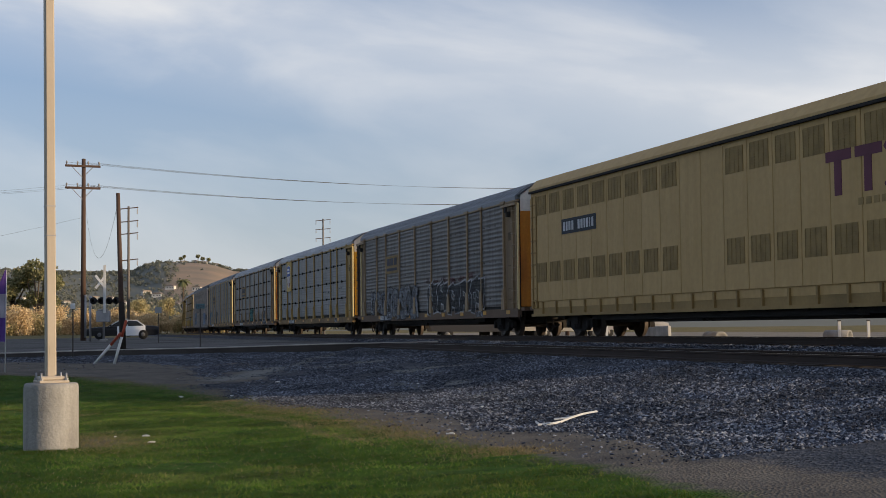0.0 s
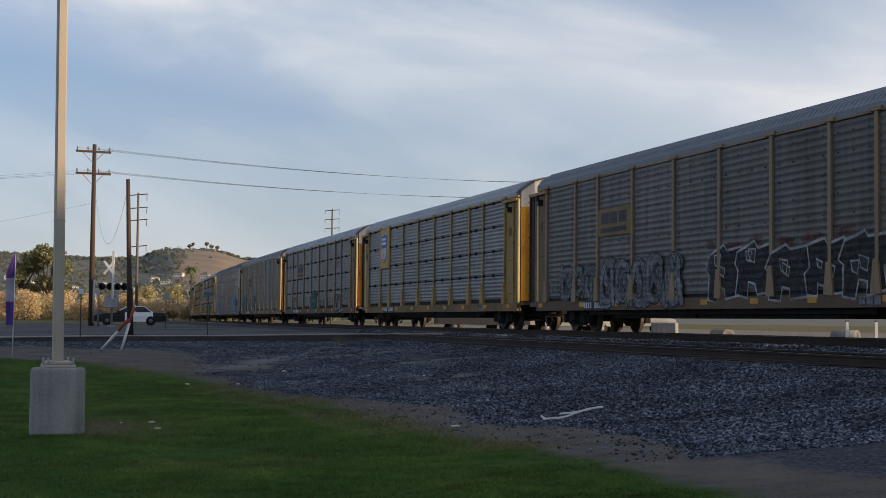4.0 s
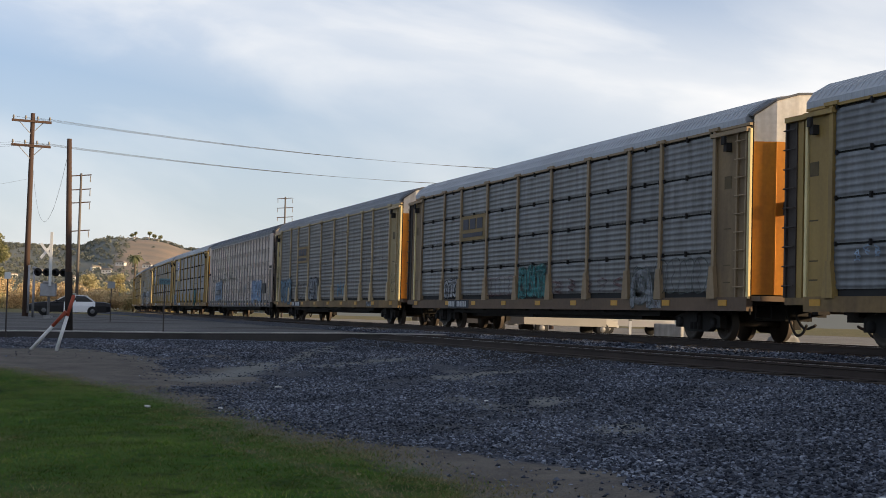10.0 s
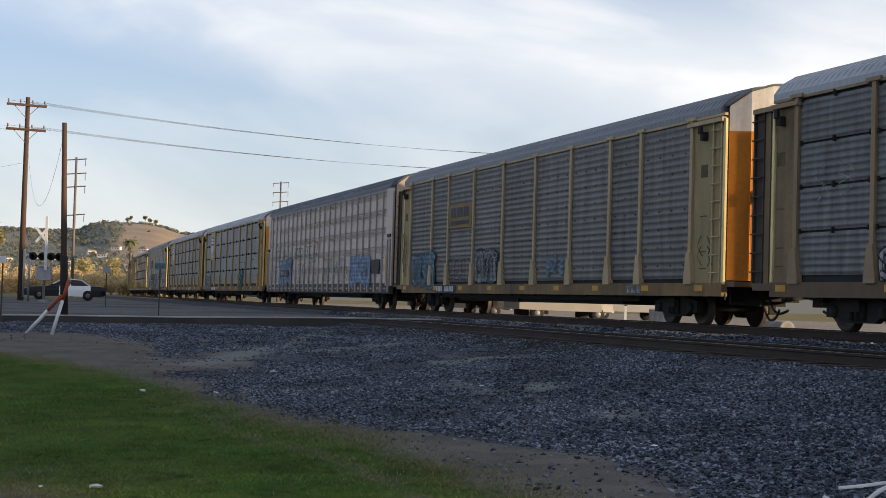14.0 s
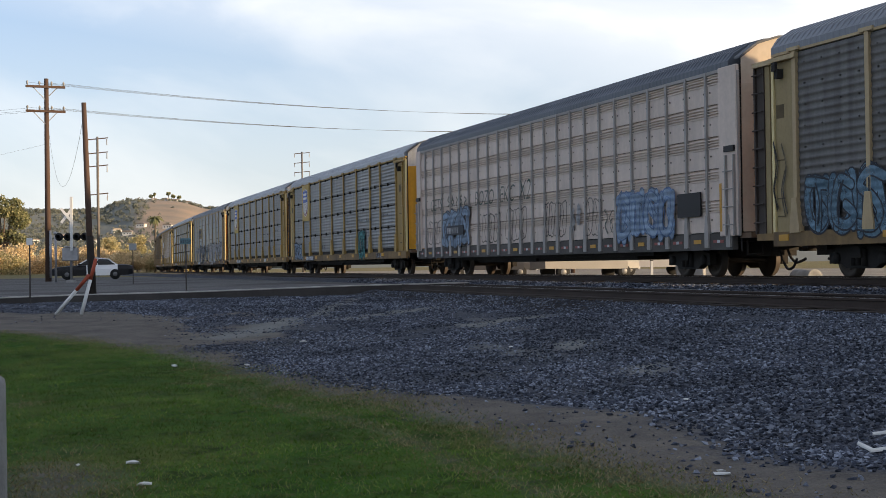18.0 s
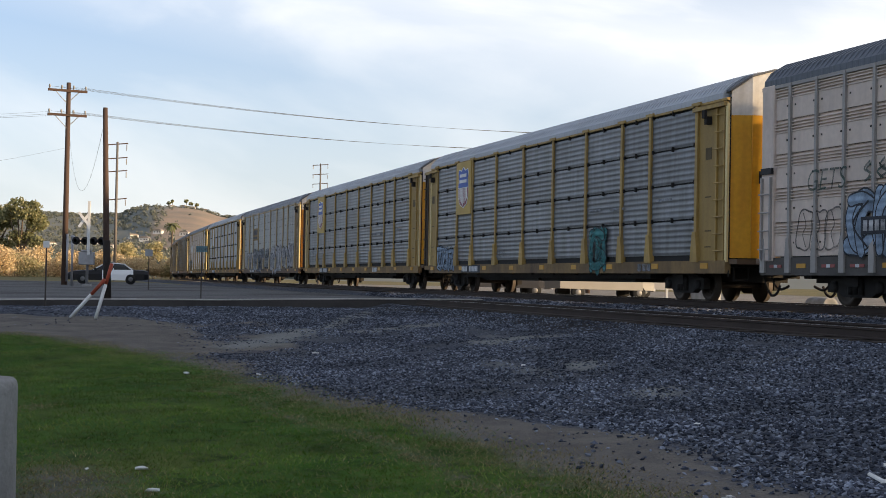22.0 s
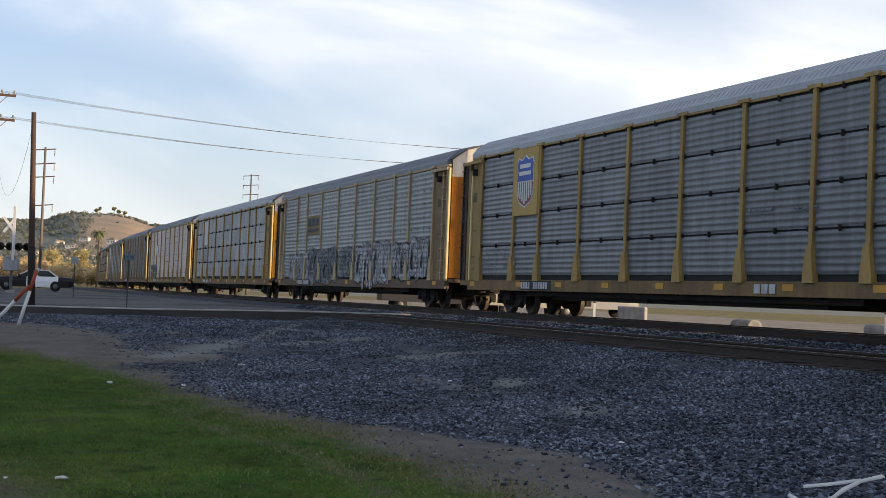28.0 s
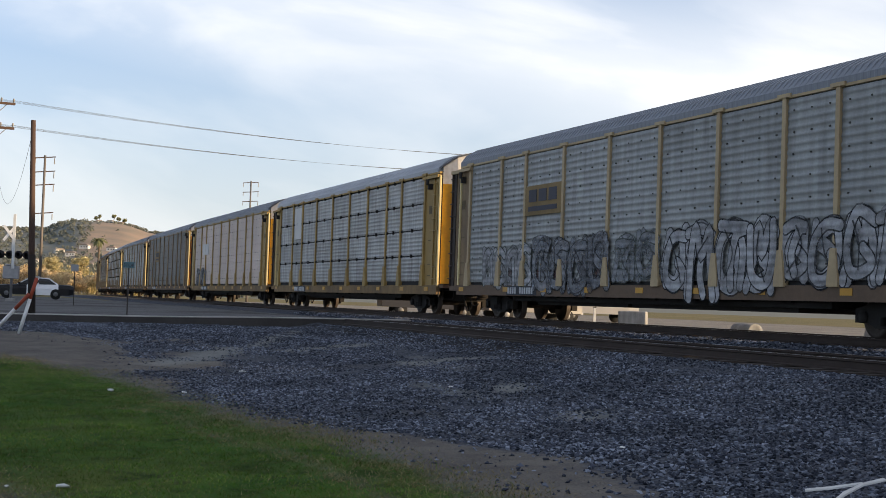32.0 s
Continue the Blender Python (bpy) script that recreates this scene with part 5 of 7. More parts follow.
# ---- tracks ----
RAIL = mat("rusty rail side", (0.05, 0.036, 0.03), 0.8, 0.0, 0.3, 3.0)
RAIL_TOP = mat("polished rail head", (0.55, 0.54, 0.52), 0.35, 0.9, 0.15, 3.0)
TIE = mat("old timber tie", (0.055, 0.045, 0.038), 0.9, 0.0, 0.4, 3.0, 0.3, 20)


def rail_profile_run(name, pts):
    """A rail with foot, web and head along a row of points at its top."""
    bm = bmesh.new()
    prof = [(-0.07, -0.17), (-0.07, -0.155), (-0.012, -0.14), (-0.012, -0.045), (-0.036, -0.035), (-0.036, 0.0), (0.036, 0.0), (0.036, -0.035), (0.012, -0.045), (0.012, -0.14), (0.07, -0.155), (0.07, -0.17)]
    rows = []
    for k, p in enumerate(pts):
        d = (pts[min(k + 1, len(pts) - 1)] - pts[max(k - 1, 0)]).normalized()
        s = Vector((d.y, -d.x, 0))
        rows.append([bm.verts.new(p + s * a + Vector((0, 0, b))) for a, b in prof])
    for a, b in zip(rows, rows[1:]):
        for k in range(len(prof)):
            j = (k + 1) % len(prof)
            f = bm.faces.new((a[k], a[j], b[j], b[k]))
            f.material_index = 1 if k == 5 else 0
    return mesh_of(name, bm, (RAIL, RAIL_TOP))


def make_track(label, u, z, s0, s1, step):
    tr = thing("railway_track", label, "railway track", at=line((s0 + s1) / 2, u, z - 0.17))
    inv = tr.matrix_basis.inverted()
    ss = np.arange(s0, s1 + 0.1, step)
    for du in (-0.755, 0.755):
        part("rail", rail_profile_run("rail", [inv @ line(s, u + du, z) for s in ss]), None, tr)
    tie = mesh_of("tie", boxes((-0.115, 0.115, -1.3, 1.3, -0.2, 0.005)), TIE)
    near = np.arange(-34, 60, 0.55)
    for s in near:
        if s0 < s < s1:
            part("tie", tie, None, tr, at=inv @ (Matrix.Translation(line(s, u, z - 0.178 + random.uniform(-0.012, 0.006))) @ pose(0, 0, 0, 0, 0, PLAN_TURN + random.uniform(-1.5, 1.5))))
    return tr


make_track("main railway track of worn steel rails on timber ties", 0, 0, -320, 480, 5)
make_track("lower side track of worn steel rails on timber ties", 5.1, -0.2, -320, 8, 4)


def kerb():
    """The road's edge: a dark face under a thin pale lip."""
    us = [3.0 + 1.0 * k for k in range(44)]
    for name, prof, m, label in (
            ("kerb", ((-0.02, -0.7), (0.0, -0.035), (0.40, -0.035), (0.40, -0.3)), mat("dark grimy kerb face", (0.07, 0.065, 0.062), 0.9, 0.0, 0.35, 2.0, 0.3, 25), "dark grimy kerb face along the road"),
            ("kerb_lip", ((-0.005, -0.026), (-0.005, 0.004), (0.26, 0.008), (0.26, -0.034)), mat("pale worn concrete lip", (0.50, 0.475, 0.44), 0.85, 0.0, 0.3, 2.0, 0.3, 25), "pale worn concrete lip of the kerb")):
        bm = bmesh.new()
        rows = []
        for u in us:
            w, z = kerb_w(u), road_z(u, kerb_w(u))
            rows.append([bm.verts.new(spot(u, w + a, z + b)) for a, b in prof])
        for a, b in zip(rows, rows[1:]):
            for k in range(3):
                bm.faces.new((a[k], a[k + 1], b[k + 1], b[k]))
        tagged(part(name, bm, m), label, "kerb", kind="structure")


kerb()

# ---- lamp post on its concrete base ----
CONCRETE = mat("stained cast concrete", (0.33, 0.325, 0.31), 0.9, 0.0, 0.45, 5.0, 0.6, 22, (0.15, 0.145, 0.14), 0.6)
LAMP_PAINT = mat("tan painted steel", (0.44, 0.38, 0.31), 0.5, 0.0, 0.12, 3.0)
STEEL = mat("galvanised bolt steel", (0.35, 0.35, 0.36), 0.5, 0.5, 0.2, 8.0)
WOOD = mat("weathered pole timber", (0.082, 0.052, 0.04), 0.9, 0.0, 0.35, 2.0, 0.4, 18, (0.085, 0.055, 0.042), 0.6)
CABLE = mat("black cable", (0.03, 0.03, 0.032), 0.6)
CERAMIC = mat("grey insulator", (0.30, 0.29, 0.28), 0.35)


def lamp_post():
    gx, gy = -3.335, 10.50
    p = thing("lamp_post", "square tan lamp post on a round concrete base in grass", "lamp post", at=(gx, gy, -1.32))
    bm = bmesh.new()
    lathe(bm, [(0.0, -0.1), (0.37, -0.1), (0.37, 0.03), (0.364, 0.05), (0.362, 0.90), (0.354, 0.945), (0.33, 0.965), (0.0, 0.968)], 40)
    part("base", bm, CONCRETE, p)
    part("base_plate", boxes((-0.20, 0.20, -0.20, 0.20, 0.966, 1.0)), LAMP_PAINT, p, bevel=0.006, at=pose(0, 0, 0, 0, 0, 27))
    part("base_cover", boxes((-0.165, 0.165, -0.165, 0.165, 1.0, 1.055)), LAMP_PAINT, p, bevel=0.015, at=pose(0, 0, 0, 0, 0, 27))
    for a in (45, 135, 225, 315):
        x, y = 0.235 * math.cos(radians(a + 27)), 0.235 * math.sin(radians(a + 27))
        bm = tube(bmesh.new(), (x, y, 0.99), (x, y, 1.10), 0.014, n=8)
        tube(bm, (x, y, 1.0), (x, y, 1.03), 0.028, n=6)
        part("bolt", bm, STEEL, p)
    bm = bmesh.new()
    r0, r1, top = 0.068, 0.060, 8.6
    prof = [(1, -0.75), (1, 0.75), (0.75, 1), (-0.75, 1), (-1, 0.75), (-1, -0.75), (-0.75, -1), (0.75, -1)]
    a = [bm.verts.new((x * r0, y * r0, 1.05)) for x, y in prof]
    b = [bm.verts.new((x * r1, y * r1, top)) for x, y in prof]
    for k in range(8):
        bm.faces.new((a[k], a[(k + 1) % 8], b[(k + 1) % 8], b[k]))
    bm.faces.new(b)
    part("pole", bm, LAMP_PAINT, p, at=pose(0, 0, 0, 0, -0.5, 27))
    part("hand_hole_cover", boxes((-0.04, 0.04, -0.0695, -0.066, 1.30, 1.46)), LAMP_PAINT, p, at=pose(0, 0, 0, 0, 0, 27))
    for z in (3.35, 2.95):
        part("joint_band", boxes((-0.068, 0.068, -0.068, 0.068, z, z + 0.015)), STEEL, p, at=pose(0, 0, 0, 0, -0.5, 27))
    part("arm", tube(bmesh.new(), (0, 0, 8.45), (0.9, -0.3, 8.6), 0.035, n=8), LAMP_PAINT, p)
    part("lamp_head", boxes((0.8, 1.4, -0.62, -0.28, 8.5, 8.66)), LAMP_PAINT, p, bevel=0.03)


lamp_post()


# ---- poles and wires ----
def sag(a, b, drop, n=14):
    return [a.lerp(b, k / n) - Vector((0, 0, drop * 4 * (k / n) * (1 - k / n))) for k in range(n + 1)]


def wire(a, b, drop, r, label):
    bm = bmesh.new()
    pts = sag(Vector(a), Vector(b), drop)
    rings = []
    for k, p in enumerate(pts):
        d = (pts[min(k + 1, len(pts) - 1)] - pts[max(0, k - 1)]).to_track_quat("Z", "Y")
        rings.append([bm.verts.new(p + d @ Vector((r * math.cos(a * 1.2566), r * math.sin(a * 1.2566), 0))) for a in range(5)])
    for p, q in zip(rings, rings[1:]):
        for a in range(5):
            bm.faces.new((p[a], p[(a + 1) % 5], q[(a + 1) % 5], q[a]))
    tagged(part("overhead_wire", bm, CABLE), label, "wire", "wires of the power line")


ARM_DIR = Vector((0.90, 0.44, 0)).normalized()


def utility_pole(at, height, arms, lean=(0, 0), r=(0.19, 0.13), arm=1.15, pins=4, label="tall weathered wooden utility pole with crossarms"):
    p = thing("utility_pole", label, "utility pole", at=at)
    part("pole", tube(bmesh.new(), (0, 0, -0.5), (lean[0], lean[1], height), r[0], r[1], 12), WOOD, p)
    for z in arms:
        c = Vector((lean[0] * z / height, lean[1] * z / height - 0.2, z))
        q = Matrix.Translation(c) @ pose(0, 0, 0, 0, 0, math.degrees(math.atan2(ARM_DIR.y, ARM_DIR.x)))
        a = part("crossarm", boxes((-arm, arm, -0.06, 0.06, -0.07, 0.07)), WOOD, p, at=q)
        bm = bmesh.new()
        for sx in (-1, 1):
            tube(bm, (sx * arm * 0.6, 0.08, -0.05), (0, 0.1, -0.75), 0.025, n=5)
        part("brace", bm, STEEL, a)
        for k in range(pins):
            x = -arm * 0.92 + 2 * arm * 0.92 * k / (pins - 1)
            part("insulator", lathe(bmesh.new(), [(0.0, 0.06), (0.03, 0.06), (0.03, 0.14), (0.07, 0.16), (0.05, 0.22), (0.065, 0.24), (0.04, 0.32), (0.0, 0.33)], 8, at=(x, 0, 0)), CERAMIC, a)
    return p


P1 = Vector((-22.0, 87.2, -0.25))
pole_a = utility_pole(P1, 12.0, (11.5, 10.05))
part("transformer_tube", tube(bmesh.new(), (0.2, -0.22, 0.2), (0.2, -0.22, 3.0), 0.07, n=8), STEEL, pole_a)
P_HID = Vector((12.4, 119.4, -0.4))
utility_pole(P_HID, 13.2, (12.9, 11.6), label="wooden utility pole beyond the train")
for z0, z1, d in ((11.72, 12.9, 0.55), (10.25, 11.6, 0.6)):
    for k in (-0.95, -0.35, 0.4, 0.98):
        wire(P1 + ARM_DIR * k + Vector((0, -0.2, z0)), P_HID + ARM_DIR * k + Vector((0, -0.2, z1)), d, 0.007, "thin black power wire strung between poles")
for k in (-1.0, 0.2, 1.0):
    wire(P1 + ARM_DIR * k + Vector((0, -0.2, 10.2)), P1 + Vector((-34 + k, -20, 7.8)), 0.7, 0.006, "thin black power wire running off to the road")
wire(P1 + Vector((0, -0.2, 8.1)), P1 + Vector((-30, -22, 2.9)), 1.2, 0.005, "thin slack service wire from the pole")

P2 = Vector((-9.55, 42.9, -0.36))
stub = utility_pole(P2, 5.62, (), lean=(-0.17, -0.1), r=(0.105, 0.07), label="short leaning wooden stub pole by the road")
part("guard", tube(bmesh.new(), (0, 0, 0.0), (-0.055, -0.03, 1.75), 0.118, 0.108, 12), mat("tarred timber", (0.03, 0.024, 0.02), 0.8, 0.0, 0.3, 3.0, 0.3, 20), stub)
wire(P2 + Vector((-0.17, -0.1, 5.3)), P1 + Vector((0.1, -0.2, 9.6)), 3.0, 0.005, "thin slack guy wire from the stub pole")


def tall_pole(at, height, arms, arm, label):
    p = thing("utility_pole", label, "utility pole", at=at)
    part("pole", tube(bmesh.new(), (0, 0, -0.5), (0, 0, height), 0.17, 0.11, 10), mat("grey steel pole", (0.16, 0.14, 0.125), 0.7, 0.0, 0.3, 2.0), p)
    for z in arms:
        bm = bmesh.new()
        tube(bm, (-arm, -0.25, z - 0.12), (arm, 0.25, z + 0.10), 0.06, n=6)
        a = part("crossarm", bm, WOOD, p)
        for sx in (-1, 0.05, 1):
            part("insulator", tube(bmesh.new(), (sx * arm * 0.95, 0, z - 0.65), (sx * arm * 0.95, 0, z - 0.05), 0.05, n=6), CERAMIC, a)


tall_pole((-31.9, 146.2, -0.4), 14.0, (13.8, 12.4, 11.1, 8.3), 0.98, "tall slim power pole with four crossarms")
tall_pole((-17.4, 218.6, -0.4), 17.9, (17.7, 16.3, 14.9), 1.15, "distant power pole rising behind the train")


# ---- road furniture ----
GATE_RED = mat("faded red band", (0.36, 0.075, 0.04), 0.6, 0.0, 0.2, 6.0)
SIGN_FACE = mat("dull sign back", (0.30, 0.32, 0.33), 0.5, 0.0, 0.2, 6.0)
TEAL_SIGN = mat("faded teal sign", (0.12, 0.22, 0.25), 0.5, 0.0, 0.2, 6.0)
SIGN_POST = mat("dark steel post", (0.07, 0.06, 0.055), 0.7, 0.0, 0.3, 6.0)


def barrier_arms():
    z = ground_z(16.4, -1.0)
    a, b, top = spot(16.33, -1.32), spot(16.88, -0.79), None
    g = thing("barrier_arms", "two white and red barrier poles leaning together", "barrier", at=(a.x, a.y, z))
    o = Vector((a.x, a.y, z))
    b = Vector((b.x, b.y, ground_z(16.88, -0.79)))
    t1 = o + Vector((0.30, 0.25, 1.30))
    t2 = o + Vector((0.17, 0.10, 0.92))
    for lo, hi in ((o, t1), (b, t2)):
        lo, hi = lo - o, hi - o
        m = lo.lerp(hi, 0.62)
        s = part("pole", tube(bmesh.new(), lo, m, 0.042, n=10), WHITE, g)
        part("red_band", tube(bmesh.new(), m, hi, 0.043, n=10), GATE_RED, s, "faded red painted end")


barrier_arms()


def small_sign(at, height, w, h, face, label, text=""):
    s = thing("road_sign", label, "road sign", at=at)
    part("post", boxes((-0.018, 0.018, -0.018, 0.018, -0.3, height)), SIGN_POST, s)
    p = part("plate", boxes((-w / 2, w / 2, -0.03, -0.02, height - h, height)), face, s, bevel=0.004)
    if text:
        cu = bpy.data.curves.new("word", "FONT")
        cu.body, cu.size, cu.align_x, cu.extrude = text, h * 0.75, "CENTER", 0.002
        ob = new("word", cu)
        me = bpy.data.meshes.new_from_object(ob)
        bpy.data.objects.remove(ob)
        me.materials.append(DARK_MARK)
        part("word", me, None, p, at=pose(0, -0.036, height - h * 0.80, 90, 0, 0))


small_sign((-10.75, 40.6, road_z(17.3, 7)), 1.62, 0.17, 0.19, WHITE, "small white marker sign on a thin post")
small_sign((-7.23, 45.42, road_z(12.5, 9)), 1.62, 0.34, 0.18, TEAL_SIGN, "small faded teal stop sign on a thin post", "STOP")
small_sign((-13.4, 68.7, -0.25), 1.85, 0.36, 0.32, SIGN_FACE, "small grey sign on a thin post by the road")


SIGN_SILVER = mat("pale crossbuck board", (0.78, 0.78, 0.78), 0.5, 0.0, 0.1, 4.0)


def crossing_signal():
    at = Vector((-18.9, 79.8, -0.25))
    s = thing("crossing_signal", "railway crossing signal with lamps, box and raised white gate arm", "crossing signal", at=at)
    part("mast", tube(bmesh.new(), (0, 0, 0), (0, 0, 4.0), 0.075, n=10), STEEL, s)
    part("foundation", boxes((-0.22, 0.22, -0.22, 0.22, -0.1, 0.12)), CONCRETE, s, bevel=0.02)
    bm = boxes((-0.42, 0.42, -0.30, -0.02, 1.15, 1.85), (-0.30, 0.30, -0.34, -0.28, 1.85, 1.95))
    part("gate_mechanism", bm, STEEL, s, bevel=0.03)
    part("gate_arm", boxes((0.06, 0.20, -0.42, -0.37, 1.7, 4.6)), WHITE, s, "raised white gate arm")
    bm = bmesh.new()
    for a in (52, -52):
        c, d = math.cos(radians(a)), math.sin(radians(a))
        prism(bm, [(-0.5 * c - 0.07 * d - 0.18, 3.6 - 0.5 * d + 0.07 * c), (0.5 * c - 0.07 * d - 0.18, 3.6 + 0.5 * d + 0.07 * c), (0.5 * c + 0.07 * d - 0.18, 3.6 + 0.5 * d - 0.07 * c), (-0.5 * c + 0.07 * d - 0.18, 3.6 - 0.5 * d - 0.07 * c)], -0.14 + a * 0.0004, -0.12 + a * 0.0004)
    part("crossbuck", bm, SIGN_SILVER, s)
    part("lamp_bar", tube(bmesh.new(), (-0.75, -0.12, 2.45), (0.95, -0.12, 2.45), 0.05, n=8), UNDER, s)
    for x in (-0.6, -0.12, 0.36, 0.78):
        bm = lathe(bmesh.new(), [(0.0, 0.0), (0.22, 0.0), (0.22, 0.03), (0.13, 0.05), (0.13, -0.25), (0.11, -0.25), (0.11, 0.0)], 14, "y", (x, -0.16, 2.45))
        part("lamp_hood", bm, BLACK, s)
    m = thing("signal_mast", "slim grey mast beside the crossing signal", "signal mast", at=at + Vector((-0.95, 0.5, 0)))
    part("mast", tube(bmesh.new(), (0, 0, 0), (0, 0, 2.6), 0.07, n=8), STEEL, m)
    part("bell", lathe(bmesh.new(), [(0, 2.6), (0.13, 2.6), (0.11, 2.72), (0, 2.78)], 10), STEEL, m)


crossing_signal()


# ---- flags ----
def feather_flag(at, height, colors, seed, label):
    f = thing("feather_flag", label, "flag", at=at)
    rng = random.Random(seed)
    part("pole", tube(bmesh.new(), (0, 0, -0.1), (0.03, 0, height), 0.018, 0.008, 8), WHITE, f)
    n = 12
    for band, m in enumerate(colors):
        bm = bmesh.new()
        rows = []
        lo, hi = 0.30 + 0.70 * band / len(colors), 0.30 + 0.70 * (band + 1) / len(colors)
        for k in range(n + 1):
            z = height * (lo + (hi - lo) * k / n)
            fz = z / height
            w = 0.22 * math.sin(min(1.0, (1.0 - fz) * 3.4) * math.pi / 2) + 0.02
            rows.append([bm.verts.new((0.02 - w * q, 0.07 * math.sin(5 * fz + 4 * q + seed), z)) for q in (0, 0.33, 0.66, 1)])
        for a, b in zip(rows, rows[1:]):
            for q in range(3):
                bm.faces.new((a[q], a[q + 1], b[q + 1], b[q]))
        ob = part("cloth", bm, m, f)
        so = ob.modifiers.new("cloth", "SOLIDIFY")
        so.thickness = 0.006


FLAG_RED = mat("red flag cloth", (0.50, 0.085, 0.04), 0.8, 0.0, 0.15, 3.0)
FLAG_ORANGE = mat("orange flag cloth", (0.62, 0.20, 0.07), 0.8, 0.0, 0.15, 3.0)
FLAG_PURPLE = mat("purple flag cloth", (0.11, 0.055, 0.26), 0.8, 0.0, 0.15, 3.0)
FLAG_PALE = mat("pale printed cloth", (0.45, 0.42, 0.50), 0.8, 0.0, 0.3, 6.0)
fa, fb = spot(19.45, -3.49), spot(20.1, -2.2)
feather_flag((fa.x, fa.y, ground_z(19.45, -3.49)), 2.85, (FLAG_PURPLE, FLAG_PALE, FLAG_PURPLE), 3, "purple feather flag on a white pole in the grass")
feather_flag((fb.x, fb.y, ground_z(20.1, -2.2)), 2.9, (FLAG_PURPLE, FLAG_RED, FLAG_ORANGE), 5, "red and orange feather flag on a white pole")

# ---- vehicles ----
CAR_BLACK = mat("black car paint", (0.01, 0.01, 0.012), 0.3, 0.0, 0.1, 2.0, spec=0.25)
CAR_WHITE = mat("white car paint", (0.80, 0.80, 0.80), 0.3, 0.0, 0.08, 2.0, spec=0.6)
GLASS = mat("dark car glass", (0.025, 0.028, 0.033), 0.12, 0.0, 0.05, 2.0, spec=0.35)
TYRE = mat("tyre rubber", (0.02, 0.02, 0.02), 0.85, 0.0, 0.2, 8.0)
LAMP_GLASS = mat("headlamp glass", (0.55, 0.55, 0.52), 0.2)
TAIL = mat("tail lamp", (0.30, 0.02, 0.02), 0.3)


RIM = mat("dull wheel rim", (0.16, 0.16, 0.16), 0.5, 0.3, 0.2, 8.0)


def section_body(bm, rows):
    """A body lofted through cross-sections: (x, half width low, half width high, z low, z high)."""
    rings = []
    for x, a, b, z0, z1 in rows:
        rings.append([bm.verts.new((x, y, z)) for y, z in ((-a, z0), (-a, z0 + (z1 - z0) * 0.6), (-b, z1 - 0.03), (-b * 0.85, z1), (b * 0.85, z1), (b, z1 - 0.03), (a, z0 + (z1 - z0) * 0.6), (a, z0))])
    for p, q in zip(rings, rings[1:]):
        for k in range(8):
            bm.faces.new((p[k], p[(k + 1) % 8], q[(k + 1) % 8], q[k]))
    bm.faces.new(rings[0][::-1]), bm.faces.new(rings[-1])
    return bm


def add_wheels(car, xs, y, r=0.33):
    for x in xs:
        for s in (-1, 1):
            t = part("tyre", lathe(bmesh.new(), [(0.0, -0.1), (r * 0.9, -0.1), (r, -0.06), (r, 0.06), (r * 0.9, 0.1), (0.0, 0.1)], 20, "y", (x, s * y, r)), TYRE, car)
            part("rim", lathe(bmesh.new(), [(0.0, s * 0.105), (r * 0.42, s * 0.105), (r * 0.46, s * 0.09), (0.0, s * 0.085)], 14, "y", (x, s * y, r)), RIM, t)


